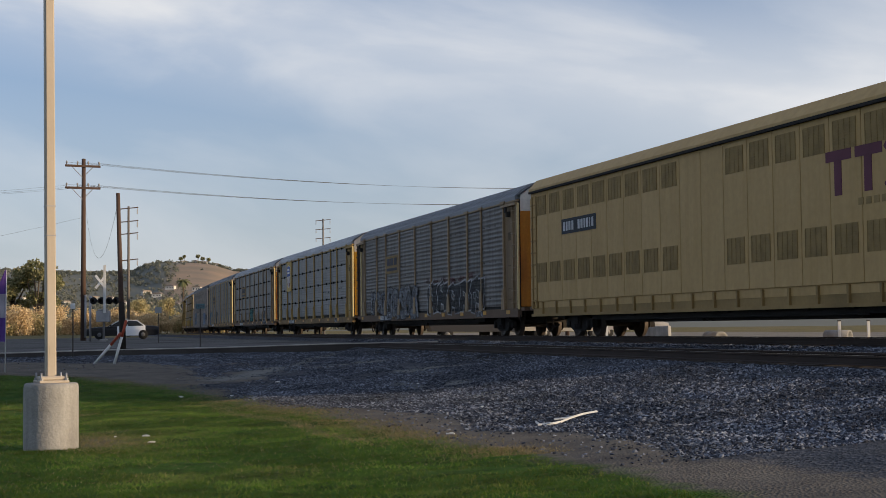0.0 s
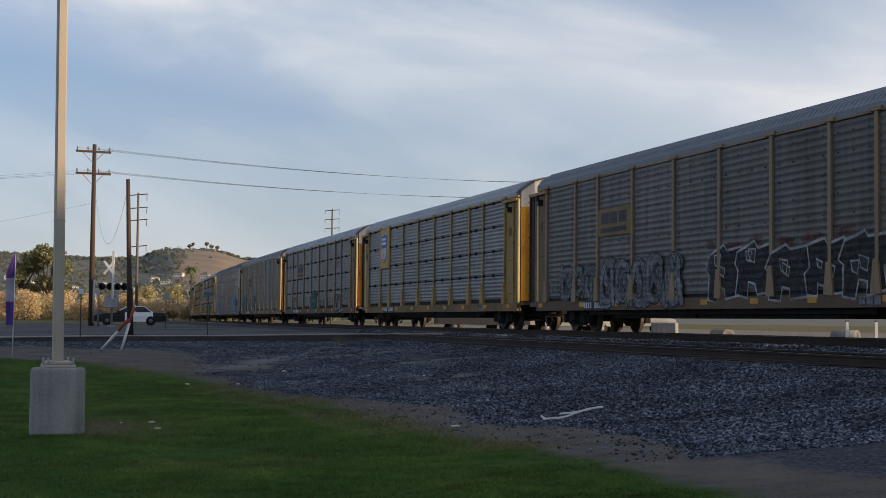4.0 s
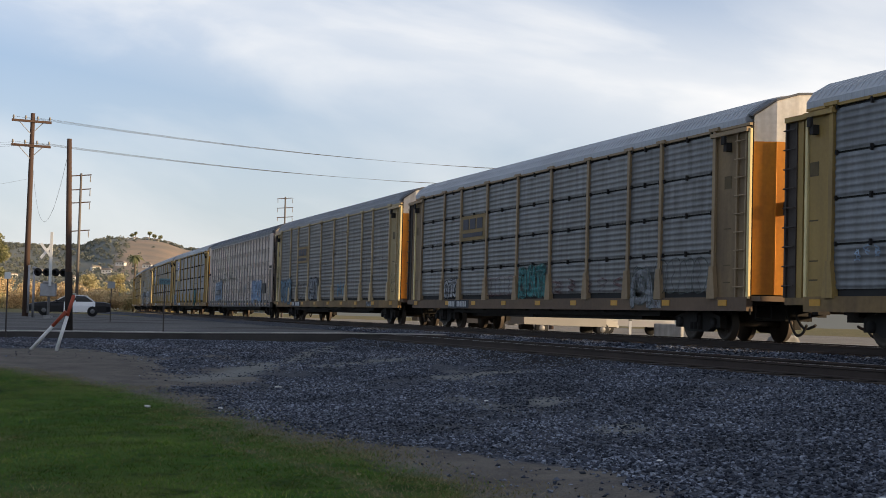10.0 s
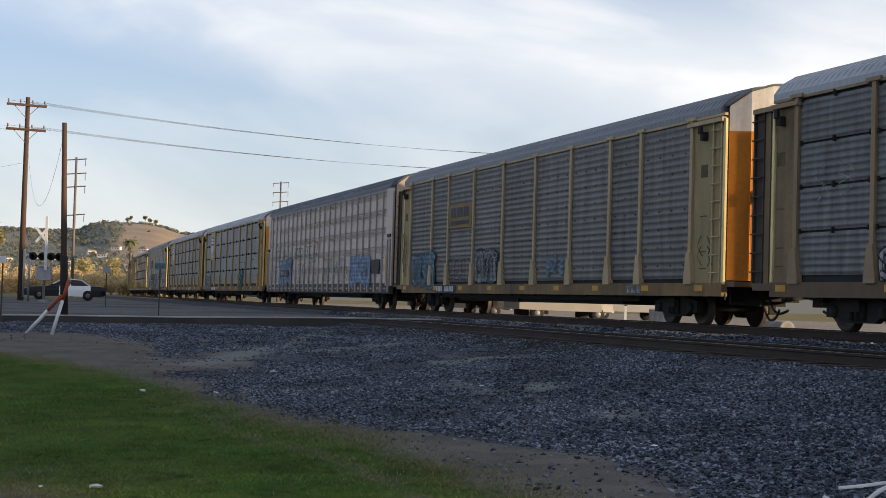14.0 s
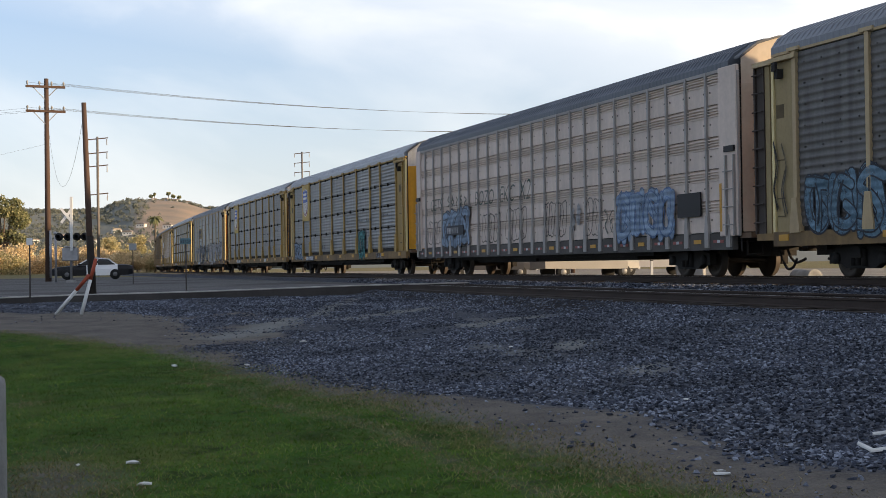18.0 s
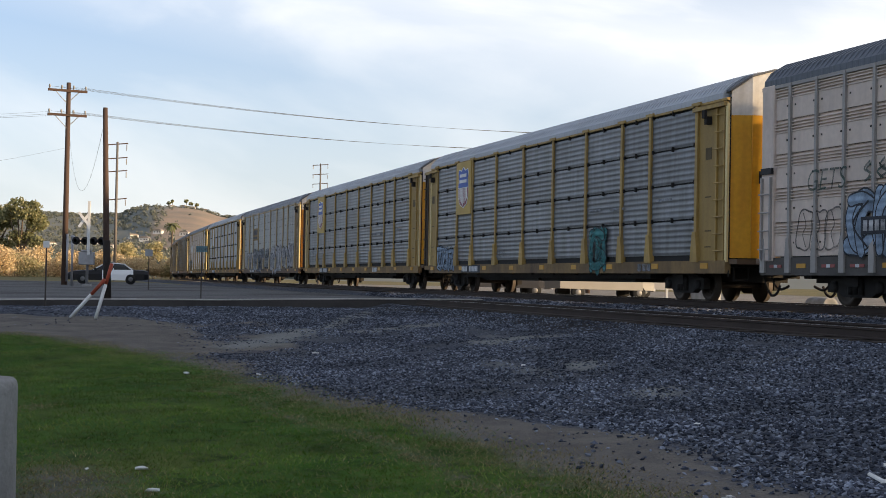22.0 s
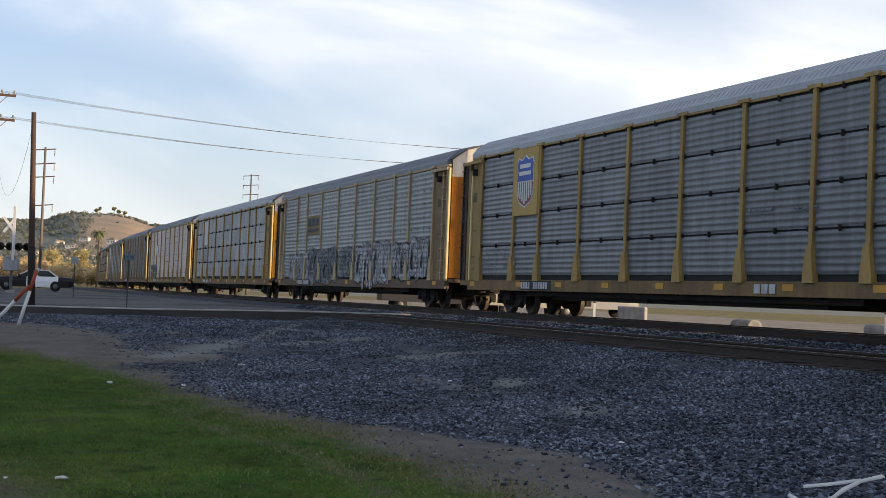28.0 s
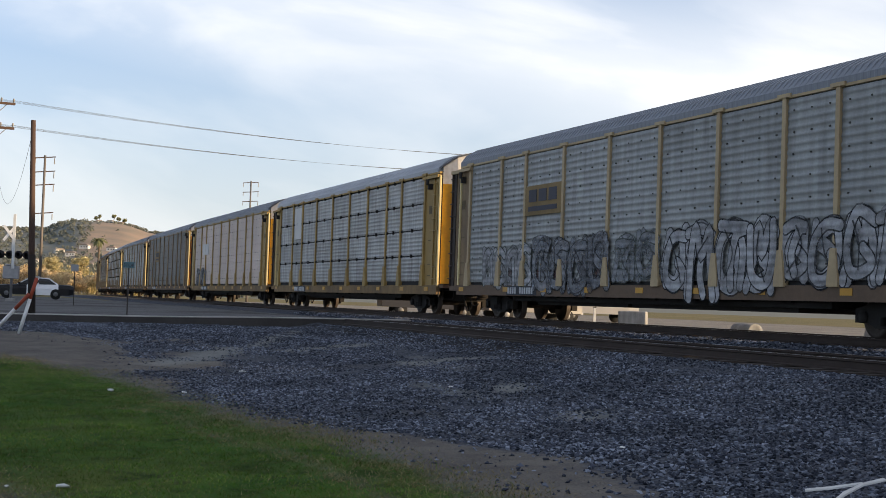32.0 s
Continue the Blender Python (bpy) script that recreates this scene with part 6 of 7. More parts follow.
def patrol_car(at, turn):
    c = thing("patrol_car", "black and white sedan patrol car on the road", "car", at=Matrix.Translation(at) @ pose(0, 0, 0, 0, 0, turn))
    part("front_body", section_body(bmesh.new(), [(0.35, 0.98, 0.90, 0.28, 0.985), (1.6, 0.98, 0.90, 0.26, 0.95), (2.3, 0.95, 0.84, 0.26, 0.88), (2.68, 0.84, 0.72, 0.30, 0.74)]), CAR_BLACK, c)
    part("door_body", section_body(bmesh.new(), [(-1.72, 0.985, 0.91, 0.28, 1.02), (0.35, 0.985, 0.91, 0.28, 0.985)]), CAR_WHITE, c, "white doors")
    part("rear_body", section_body(bmesh.new(), [(-2.72, 0.86, 0.76, 0.36, 0.92), (-2.45, 0.95, 0.84, 0.30, 1.0), (-1.9, 0.98, 0.89, 0.28, 1.02), (-1.72, 0.98, 0.90, 0.28, 1.02)]), CAR_BLACK, c)
    part("cabin_glass", section_body(bmesh.new(), [(-1.75, 0.80, 0.66, 0.99, 1.03), (-1.05, 0.80, 0.66, 0.98, 1.40), (0.20, 0.80, 0.66, 0.97, 1.42), (1.05, 0.78, 0.66, 0.95, 0.99)]), GLASS, c)
    part("roof", section_body(bmesh.new(), [(-1.18, 0.66, 0.60, 1.37, 1.41), (-0.5, 0.69, 0.62, 1.40, 1.47), (0.28, 0.66, 0.60, 1.39, 1.43)]), CAR_WHITE, c)
    for x, dx in ((-0.38, 0.0), (0.95, -0.72), (-1.68, 0.58)):
        for s in (-1, 1):
            part("pillar", tube(bmesh.new(), (x, s * 0.80, 0.98), (x + dx, s * 0.665, 1.40), 0.045, n=6), CAR_WHITE, c)
    part("light_bar", boxes((-0.45, -0.12, -0.6, 0.6, 1.48, 1.56)), LAMP_GLASS, c, bevel=0.02)
    part("lettering_bar", boxes((-0.7, 0.3, -0.998, -0.985, 0.66, 0.74)), NAVY, c)
    for s in (-1, 1):
        part("headlight", boxes((2.55, 2.69, s * 0.6 - 0.18, s * 0.6 + 0.18, 0.58, 0.70)), LAMP_GLASS, c, bevel=0.02)
        part("tail_light", boxes((-2.74, -2.62, s * 0.62 - 0.16, s * 0.62 + 0.16, 0.70, 0.86)), TAIL, c, bevel=0.02)
        part("mirror", boxes((0.75, 0.92, s * 1.0 - 0.09, s * 1.0 + 0.09, 0.98, 1.10)), CAR_BLACK, c, bevel=0.02)
    add_wheels(c, (-1.55, 1.65), 0.905, 0.36)


patrol_car(Vector((-22.6, 101.4, -0.27)), 192)


def pickup(at, turn, paint):
    c = thing("pickup_truck", ("pale" if paint[0] > 0.2 else "dark") + " pickup truck parked in the yard beyond the train", "truck", "trucks in the yard", at=Matrix.Translation(at) @ pose(0, 0, 0, 0, 0, turn))
    p = mat("truck paint %.2f" % paint[0], paint, 0.35, 0.0, 0.1, 2.0)
    part("body", section_body(bmesh.new(), [(-2.7, 0.95, 0.92, 0.55, 1.15), (0.2, 0.97, 0.93, 0.5, 1.15), (1.9, 0.95, 0.88, 0.5, 1.12), (2.6, 0.85, 0.8, 0.5, 0.95)]), p, c)
    part("cabin", section_body(bmesh.new(), [(-0.9, 0.85, 0.68, 1.13, 1.7), (0.3, 0.85, 0.70, 1.13, 1.78), (1.1, 0.82, 0.7, 1.10, 1.2)]), GLASS, c)
    part("roof", section_body(bmesh.new(), [(-0.9, 0.7, 0.64, 1.68, 1.76), (0.4, 0.7, 0.64, 1.72, 1.82)]), p, c)
    part("bumper", boxes((2.55, 2.7, -0.8, 0.8, 0.45, 0.62)), STEEL, c, bevel=0.02)
    add_wheels(c, (-1.7, 1.7), 0.85, 0.37)


for x, y, turn, paint in ((8.4, 74.5, 20, (0.26, 0.245, 0.22)), (3.5, 79.0, 8, (0.05, 0.05, 0.055)), (6.2, 84.0, 28, (0.12, 0.11, 0.10)), (14.0, 89.0, 12, (0.32, 0.31, 0.30))):
    pickup(Vector((x, y, -0.42)), turn, paint)


def yard_things():
    b = thing("concrete_block", "long whitewashed concrete block in the yard", "concrete block", at=(14.6, 79.2, -0.42))
    part("block", boxes((-0.75, 0.75, -0.5, 0.5, 0, 0.75)), CONCRETE, b, bevel=0.05, at=pose(0, 0, 0, 0, 0, -17))
    for k, (x, y) in enumerate(((11.9, 45.2), (17.2, 48.0), (20.5, 42.0), (22.8, 51.0))):
        g = thing("concrete_pipe", "broken concrete pipe lying in the yard", "pipe", "pipes in the yard", at=Matrix.Translation((x, y, -0.42)) @ pose(0, 0, 0, 0, 0, 20 + 31 * k))
        bm = bmesh.new()
        pts = [(0.28, -0.5), (0.28, 0.5), (0.21, 0.5), (0.21, -0.5)]
        lathe(bm, pts[:4], 18, "y", (0, 0, 0.24))
        part("pipe", bm, CONCRETE, g)
    for k, (x, y) in enumerate(((17.0, 47.0), (18.0, 46.6), (19.1, 46.4), (26.0, 60.0), (9.5, 60.2))):
        g = thing("marker_post", "short white marker post in the yard", "post", "marker posts in the yard", at=(x, y, -0.42))
        part("post", boxes((-0.05, 0.05, -0.05, 0.05, -0.1, 0.85)), WHITE, g)
        part("cap", boxes((-0.06, 0.06, -0.06, 0.06, 0.85, 0.89)), SIGN_POST, g)


yard_things()

# ---- litter ----
PAPER = mat("crumpled white litter", (0.62, 0.62, 0.60), 0.8, 0.0, 0.15, 10.0)


def litter(u, w, size, seed, label="crumpled white paper litter on the ground"):
    rng = random.Random(seed)
    bm = bmesh.new()
    bmesh.ops.create_icosphere(bm, subdivisions=1, radius=1)
    for v in bm.verts:
        v.co *= rng.uniform(0.55, 1.15)
        v.co = Vector((v.co.x * size, v.co.y * size * 0.6, max(0, v.co.z * size * 0.28 + size * 0.12)))
    p = spot(u, w)
    tagged(part("litter", bm, PAPER, at=Matrix.Translation((p.x, p.y, ground_z(u, w) + 0.01)) @ pose(0, 0, 0, 0, 0, rng.uniform(0, 180))), label, "litter", "litter on the ground")


for k, (w, u, s) in enumerate(((-10.87, 13.07, 0.10), (-13.37, 15.66, 0.11), (-14.16, 14.66, 0.09), (-15.54, 10.82, 0.07), (-25.55, 17.40, 0.08), (-24.26, 17.35, 0.08), (-27.63, 13.70, 0.07), (-23.75, 12.02, 0.06), (-27.5, 13.64, 0.04), (-24.2, 17.8, 0.04))):
    litter(u, w, s, 300 + k)


def plastic_strip():
    for pts in (((-27.45, 12.41), (-27.47, 12.20), (-27.30, 12.02), (-27.19, 11.86), (-27.05, 11.6), (-26.98, 11.35)), ((-27.2, 12.35), (-27.40, 12.36), (-27.52, 12.25)), ((-26.72, 11.9), (-26.75, 11.7), (-26.9, 11.5))):
        ps = [spot(u, w, ground_z(u, w) + 0.05 + 0.03 * math.sin(9 * w)) for w, u in pts]
        bm, rings = bmesh.new(), []
        for k, p in enumerate(ps):
            d = ps[min(k + 1, len(ps) - 1)] - ps[max(0, k - 1)]
            s = Vector((-d.y, d.x, 0)).normalized() * (0.017 if k % 2 else 0.009)
            z = Vector((0, 0, 0.006))
            rings.append([bm.verts.new(q) for q in (p - s - z, p + s - z, p + s * 0.8 + z * 3, p - s * 0.8 + z)])
        for p, q in zip(rings, rings[1:]):
            for k in range(4):
                bm.faces.new((p[k], p[(k + 1) % 4], q[(k + 1) % 4], q[k]))
        bm.faces.new(rings[0][::-1]), bm.faces.new(rings[-1])
        tagged(part("torn_strip", bm, PAPER), "torn strip of white plastic lying on gravel", "litter", "torn strips on the gravel")


plastic_strip()

# ---- trees, brush and hills ----
def leaf_material(name, c0, c1, c2, thin=0.0):
    m = bpy.data.materials.new(name)
    m.use_nodes = True
    n, l = m.node_tree.nodes, m.node_tree.links
    b = n["Principled BSDF"]
    b.inputs["Roughness"].default_value = 0.75
    b.inputs["Specular IOR Level"].default_value = 0.08
    g = n.new("ShaderNodeNewGeometry")
    r = n.new("ShaderNodeValToRGB")
    r.color_ramp.elements[0].color, r.color_ramp.elements[1].color = (*c0, 1), (*c2, 1)
    e = r.color_ramp.elements.new(0.55)
    e.color = (*c1, 1)
    l.new(g.outputs["Random Per Island"], r.inputs[0])
    l.new(r.outputs[0], b.inputs["Base Color"])
    if thin:
        tr, mx, out = n.new("ShaderNodeBsdfTranslucent"), n.new("ShaderNodeMixShader"), n["Material Output"]
        l.new(r.outputs[0], tr.inputs["Color"])
        mx.inputs[0].default_value = thin
        l.new(b.outputs[0], mx.inputs[1])
        l.new(tr.outputs[0], mx.inputs[2])
        l.new(mx.outputs[0], out.inputs["Surface"])
    return m


LEAF = leaf_material("dusty green leaves", (0.12, 0.13, 0.06), (0.22, 0.22, 0.11), (0.40, 0.37, 0.21), 0.35)
DRY = leaf_material("dry golden brush", (0.390, 0.286, 0.156), (0.676, 0.507, 0.286), (0.962, 0.780, 0.494), 0.35)
MIXED = leaf_material("olive brush", (0.225, 0.213, 0.100), (0.450, 0.388, 0.200), (0.750, 0.625, 0.375), 0.35)
BARK = mat("grey bark", (0.13, 0.10, 0.075), 0.9, 0.0, 0.3, 2.0, 0.4, 12)


def leaf_cloud(name, clumps, count, size, material, seed):
    """Leaves scattered through clumps: (x, y, z, radius)."""
    rng = np.random.default_rng(seed)
    total = sum(c[3] ** 2 for c in clumps)
    vs, fs = [], []
    for x, y, z, r in clumps:
        k = max(8, int(count * r * r / total))
        d = rng.normal(size=(k, 3))
        d /= np.linalg.norm(d, axis=1)[:, None]
        p = d * (rng.uniform(0.25, 1.0, (k, 1)) ** 0.45) * r * rng.uniform(0.75, 1.12, (k, 1)) * np.array((1, 1, 0.8)) + np.array((x, y, z))
        a = rng.normal(size=(k, 3))
        a /= np.linalg.norm(a, axis=1)[:, None]
        b = np.cross(a, rng.normal(size=(k, 3)))
        b /= np.linalg.norm(b, axis=1)[:, None]
        s = size * rng.uniform(0.6, 1.4, (k, 1))
        for q in range(k):
            i = len(vs)
            vs += [p[q] - a[q] * s[q], p[q] + b[q] * s[q] * 0.6, p[q] + a[q] * s[q], p[q] - b[q] * s[q] * 0.6]
            fs.append((i, i + 1, i + 2, i + 3))
    me = bpy.data.meshes.new(name)
    me.from_pydata([tuple(v) for v in vs], [], fs)
    me.materials.append(material)
    return me


def tree(at, height, spread, material, seed, label, count=2600):
    """A tree; its place and size are those at a third of the way, and scale with the distance."""
    rng = random.Random(seed)
    at, height, spread = Vector((at.x * 2.35, at.y * 2.35, at.z)), height * 2.35, spread * 2.35
    t = thing("tree", label, "tree", "trees behind the road", at=at)
    part("trunk", tube(bmesh.new(), (0, 0, -0.3), (0.1, 0, height * 0.5), height * 0.035, height * 0.02, 9), BARK, t)
    clumps = []
    for k in range(9):
        a, rr = rng.uniform(0, math.tau), rng.uniform(0.1, 0.62) * spread
        z = height * rng.uniform(0.38, 0.92)
        c = (rr * math.cos(a), rr * math.sin(a), z, spread * rng.uniform(0.26, 0.42))
        clumps.append(c)
        part("limb", tube(bmesh.new(), (0.05, 0, height * rng.uniform(0.25, 0.45)), c[:3], height * 0.016, height * 0.006, 6), BARK, t)
    clumps += [(c[0] + rng.uniform(-0.4, 0.4) * spread, c[1] + rng.uniform(-0.4, 0.4) * spread, c[2] + rng.uniform(-0.12, 0.1) * height, spread * rng.uniform(0.10, 0.2)) for c in clumps]
    part("crown", leaf_cloud("crown", clumps, count * 2, 0.10 + height * 0.011, material, seed), None, t)


def brush(at, w, h, material, seed, label):
    rng = random.Random(seed)
    at, w, h = Vector((at.x * 2.35, at.y * 2.35, at.z)), w * 2.35, h * 2.35
    t = thing("bush", label, "bush", "brush along the road", at=at)
    cl = [(rng.uniform(-w, w), rng.uniform(-2, 2), h * rng.uniform(0.12, 0.72), h * rng.uniform(0.16, 0.36)) for _ in range(16)]
    for c in cl[:5]:
        part("stem", tube(bmesh.new(), (c[0] * 0.6, c[1] * 0.5, -0.2), c[:3], 0.05, 0.02, 5), BARK, t)
    part("foliage", leaf_cloud("foliage", cl, 4200, 0.17, material, seed), None, t)


def way(px, d):
    """A place d metres off, px steps across the far view."""
    a = -0.3335 + px / 2600.0
    return Vector((d * math.sin(a), d * math.cos(a), -0.4))


for px, d, h, sp, m, seed, n in ((150, 116, 6.0, 2.3, LEAF, 1, 2600), (108, 118, 6.2, 2.0, LEAF, 2, 2400), (18, 122, 6.0, 2.4, LEAF, 3, 2400), (-60, 120, 6.6, 3.0, LEAF, 4, 2600), (-150, 122, 6.4, 3.0, LEAF, 5, 2200),
                                 (-230, 124, 6.6, 3.0, LEAF, 10, 2200), (330, 150, 3.4, 1.8, MIXED, 6, 1500), (375, 160, 4.0, 1.9, MIXED, 7, 1500), (345, 175, 4.2, 2.2, MIXED, 8, 1500), (425, 150, 3.6, 1.5, MIXED, 11, 1200)):
    tree(way(px, d), h, sp, m, seed, "dusty olive tree behind the road" if m is LEAF else "olive scrub tree behind the road", n)
for k in range(27):
    px = -210 + 25 * k
    m = (DRY, DRY, MIXED)[k % 3]
    brush(way(px, 108 + (k * 7) % 12 + max(0, px - 250) * 0.16), 2.0, 2.2 + 0.45 * math.sin(k * 2.1) + (0.4 if px < 260 else 0.0), m, 40 + k, "dry golden brush along the road" if m is DRY else "olive brush along the road")


def palm(at, height, seed):
    rng = random.Random(seed)
    p = thing("palm_tree", "slender palm tree with drooping fronds", "palm tree", at=at)
    part("trunk", tube(bmesh.new(), (0, 0, -0.3), (0.15, 0, height), 0.26, 0.18, 9), BARK, p)
    for k in range(16):
        a, lift = k * 2.4, rng.uniform(-0.5, 0.9)
        bm = bmesh.new()
        prev = None
        for q in range(7):
            s = q / 6
            c = Vector((0.15 + 2.4 * s * math.cos(a), 2.4 * s * math.sin(a), height + 2.1 * lift * s - 1.9 * s * s))
            w = 0.36 * math.sin(math.pi * min(1, s + 0.15)) + 0.015
            o = Vector((-math.sin(a), math.cos(a), 0)) * w
            row = (bm.verts.new(c - o - Vector((0, 0, w * 0.5))), bm.verts.new(c), bm.verts.new(c + o - Vector((0, 0, w * 0.5))))
            if prev:
                bm.faces.new((prev[0], prev[1], row[1], row[0])), bm.faces.new((prev[1], prev[2], row[2], row[1]))
            prev = row
        part("frond", bm, LEAF, p)


palm(way(404, 330), 12.2, 9)


HILL = 2.3      # the far land's scale


def hill_height(x, y):
    """The far land: a bare knoll, a wooded ridge to its left, a slope in front."""
    x, y = x / HILL, y / HILL
    d = math.hypot(x, y)
    px = (math.atan2(x, y) + 0.3335) * 2600
    far = smooth((d - 260) / 640)
    z = 34.5 + 0.9 * math.sin(px * 0.021) + 4.6 * smooth((px - 305 - 0.14 * max(0.0, 880 - d)) / 45) * (1 - 0.75 * smooth((px - 440) / 60))
    z = z * far * (0.55 + 0.45 * smooth((d - 500) / 360))
    return HILL * (-0.4 + z * (1 + 0.05 * noise.noise(Vector((x * 0.02, y * 0.02, 1)))) + 0.5 * noise.noise(Vector((x * 0.05, y * 0.05, 4))) * far)


def hills():
    bm_v, fs = [], []
    az = [-0.62 + 0.005 * k for k in range(230)]
    ds = [200, 260, 320, 380, 440, 500, 560, 620, 680, 740, 790, 840, 880, 910, 950, 1050, 1200]
    top = 910 * HILL
    for d in [q * HILL for q in ds]:
        for a in az:
            x, y = d * math.sin(a), d * math.cos(a)
            z = hill_height(x, y) if d <= top + 1 else hill_height(top * math.sin(a), top * math.cos(a)) - (d - top) * 0.08
            bm_v.append((x, y, z))
    q = len(az)
    fs = [(r * q + c, r * q + c + 1, (r + 1) * q + c + 1, (r + 1) * q + c) for r in range(len(ds) - 1) for c in range(q - 1)]
    me = bpy.data.meshes.new("hill")
    me.from_pydata(bm_v, [], fs)
    me.shade_smooth()
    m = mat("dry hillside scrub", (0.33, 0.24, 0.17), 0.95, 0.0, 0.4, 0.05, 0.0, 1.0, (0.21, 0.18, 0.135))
    # grey-green share: scrub, plus the left flank's shade and haze put into colour
    at = me.attributes.new("shaded_scrub", "FLOAT", "POINT")
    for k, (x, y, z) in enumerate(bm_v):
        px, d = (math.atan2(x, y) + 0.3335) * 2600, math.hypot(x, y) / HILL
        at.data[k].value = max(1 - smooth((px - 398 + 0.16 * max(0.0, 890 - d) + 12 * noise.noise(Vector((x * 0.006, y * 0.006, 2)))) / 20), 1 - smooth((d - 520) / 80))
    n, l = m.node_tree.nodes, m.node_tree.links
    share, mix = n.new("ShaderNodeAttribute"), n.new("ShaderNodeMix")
    share.attribute_name, mix.data_type = "shaded_scrub", "RGBA"
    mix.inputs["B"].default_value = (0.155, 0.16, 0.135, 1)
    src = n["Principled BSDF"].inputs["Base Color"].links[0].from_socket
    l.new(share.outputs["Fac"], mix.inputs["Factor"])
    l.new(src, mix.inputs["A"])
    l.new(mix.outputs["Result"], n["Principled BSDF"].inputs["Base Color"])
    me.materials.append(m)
    tagged(new("hill", me), "dry hillside with scrub and a shade-toned flank under a ridge of houses", "hill", kind="structure")


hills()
HOUSE_WALL = mat("pale stucco wall", (0.66, 0.63, 0.58), 0.8, 0.0, 0.12, 0.5)
HOUSE_ROOF = mat("brown tile roof", (0.30, 0.25, 0.21), 0.8, 0.0, 0.25, 0.6)


def house(x, y, w, seed):
    rng = random.Random(seed)
    h = thing("house", "small pale house with a brown roof on the hillside", "house", "houses on the hill", at=Matrix.Translation((x, y, hill_height(x, y))) @ pose(0, 0, 0, 0, 0, rng.uniform(-40, 40)))
    t = rng.uniform(2.6, 4.0)
    part("wall", boxes((-w / 2, w / 2, -w * 0.35, w * 0.35, -1.5, t)), HOUSE_WALL, h)
    bm = bmesh.new()
    prism(bm, [(-w * 0.56, t), (w * 0.56, t), (w * 0.3, t + w * 0.16), (-w * 0.3, t + w * 0.16)], -w * 0.4, w * 0.4)
    part("roof", bm, HOUSE_ROOF, h)
    for k in (-0.28, 0.05, 0.3):
        part("window", boxes((w * k - 0.5, w * k + 0.5, -w * 0.35 - 0.04, -w * 0.35 + 0.02, t * 0.4, t * 0.75)), GLASS, h)


rngh = random.Random(77)
for k in range(70):
    if k < 12:
        px, d = 352 + 9.5 * k + rngh.uniform(-7, 7), 872 + rngh.uniform(-4, 14)
    else:
        px, d = rngh.uniform(-150, 480), rngh.uniform(470, 650)
    a = -0.3335 + px / 2600.0
    house(HILL * d * math.sin(a), HILL * d * math.cos(a), rngh.uniform(6, 9.5) if k < 12 else rngh.uniform(6, 10), k)


# greyed and lightened: distance haze is put into these leaf colours
FAR_LEAF = leaf_material("haze-paled far olive foliage", (0.14, 0.155, 0.135), (0.185, 0.195, 0.16), (0.25, 0.245, 0.19), 0.3)


def hillside_trees():
    rng = np.random.default_rng(5)
    cl = []
    for k in range(6400):
        px = rng.uniform(-420, 700)
        crest = rng.uniform() < 0.25
        d = rng.uniform(868, 905) if crest else 300 + 560 * rng.uniform() ** 1.0
        bare = 378 + 0.12 * (880 - d)
        if not crest and bare < px < 520 and d > 620 and rng.uniform() < 0.93:
            continue
        if not crest and d > 600 and px < bare and rng.uniform() < 0.2:
            continue
        a = -0.3335 + px / 2600.0
        x, y = HILL * d * math.sin(a), HILL * d * math.cos(a)
        r = rng.uniform(1.7, 4.0) * (1.5 if d < 520 else 1.0)
        cl.append((x, y, hill_height(x, y) + r * 0.6, r))
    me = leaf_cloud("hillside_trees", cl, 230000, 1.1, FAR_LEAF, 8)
    tagged(new("hillside_trees", me), "haze-paled green trees scattered over the far hillside", "trees", kind="stuff")
    for k, (px, h) in enumerate(((398, 11), (404, 14), (428, 15), (436, 11), (446, 10))):
        a = -0.3335 + px / 2600.0
        x, y = 885 * HILL * math.sin(a), 885 * HILL * math.cos(a)
        t = thing("palm_tree", "distant palm tree on the hill's crest", "palm tree", at=(x, y, hill_height(x, y)))
        part("trunk", tube(bmesh.new(), (0, 0, -1), (0, 0, h * 0.75), 0.45, 0.35, 6), BARK, t)
        part("crown", leaf_cloud("crown", [(0, 0, h * 0.78, 3.0)], 70, 1.3, LEAF, 90 + k), None, t)


hillside_trees()


# ---- loose stones and grass ----
def scatter(name, label, category, n, place, template, faces, material, seed, keep=lambda u, w: True, squash=0.7):
    """Many small solid pieces in one mesh, each turned and scaled at random."""
    rng = np.random.default_rng(seed)
    vs, fs = [], []
    tv = np.array(template)
    for k in range(n):
        u, w, s = place(rng)
        if not keep(u, w):
            continue
        p = spot(u, w, ground_z(u, w))
        q, _r = np.linalg.qr(rng.normal(size=(3, 3)))
        v = (tv * rng.uniform(0.55, 1.35, tv.shape) * rng.uniform(0.6, 1.25, (1, 3)) + rng.uniform(-0.25, 0.25, tv.shape)) @ q * s
        x, y, z = v[:, 0], v[:, 1], v[:, 2] * squash
        i = len(vs)
        vs += list(zip(x + p.x, y + p.y, z + p.z + s * 0.25))
        fs += [tuple(i + q for q in f) for f in faces]
    me = bpy.data.meshes.new(name)
    me.from_pydata(vs, [], fs)
    me.materials.append(material)
    return tagged(new(name, me), label, category, kind="stuff")


STONE = leaf_material("crushed grey stone", (0.019, 0.0225, 0.031), (0.063, 0.072, 0.096), (0.245, 0.272, 0.325))
OCTA = ((1, 0, 0), (-1, 0, 0), (0, 1, 0), (0, -1, 0), (0, 0, 1), (0, 0, -1))
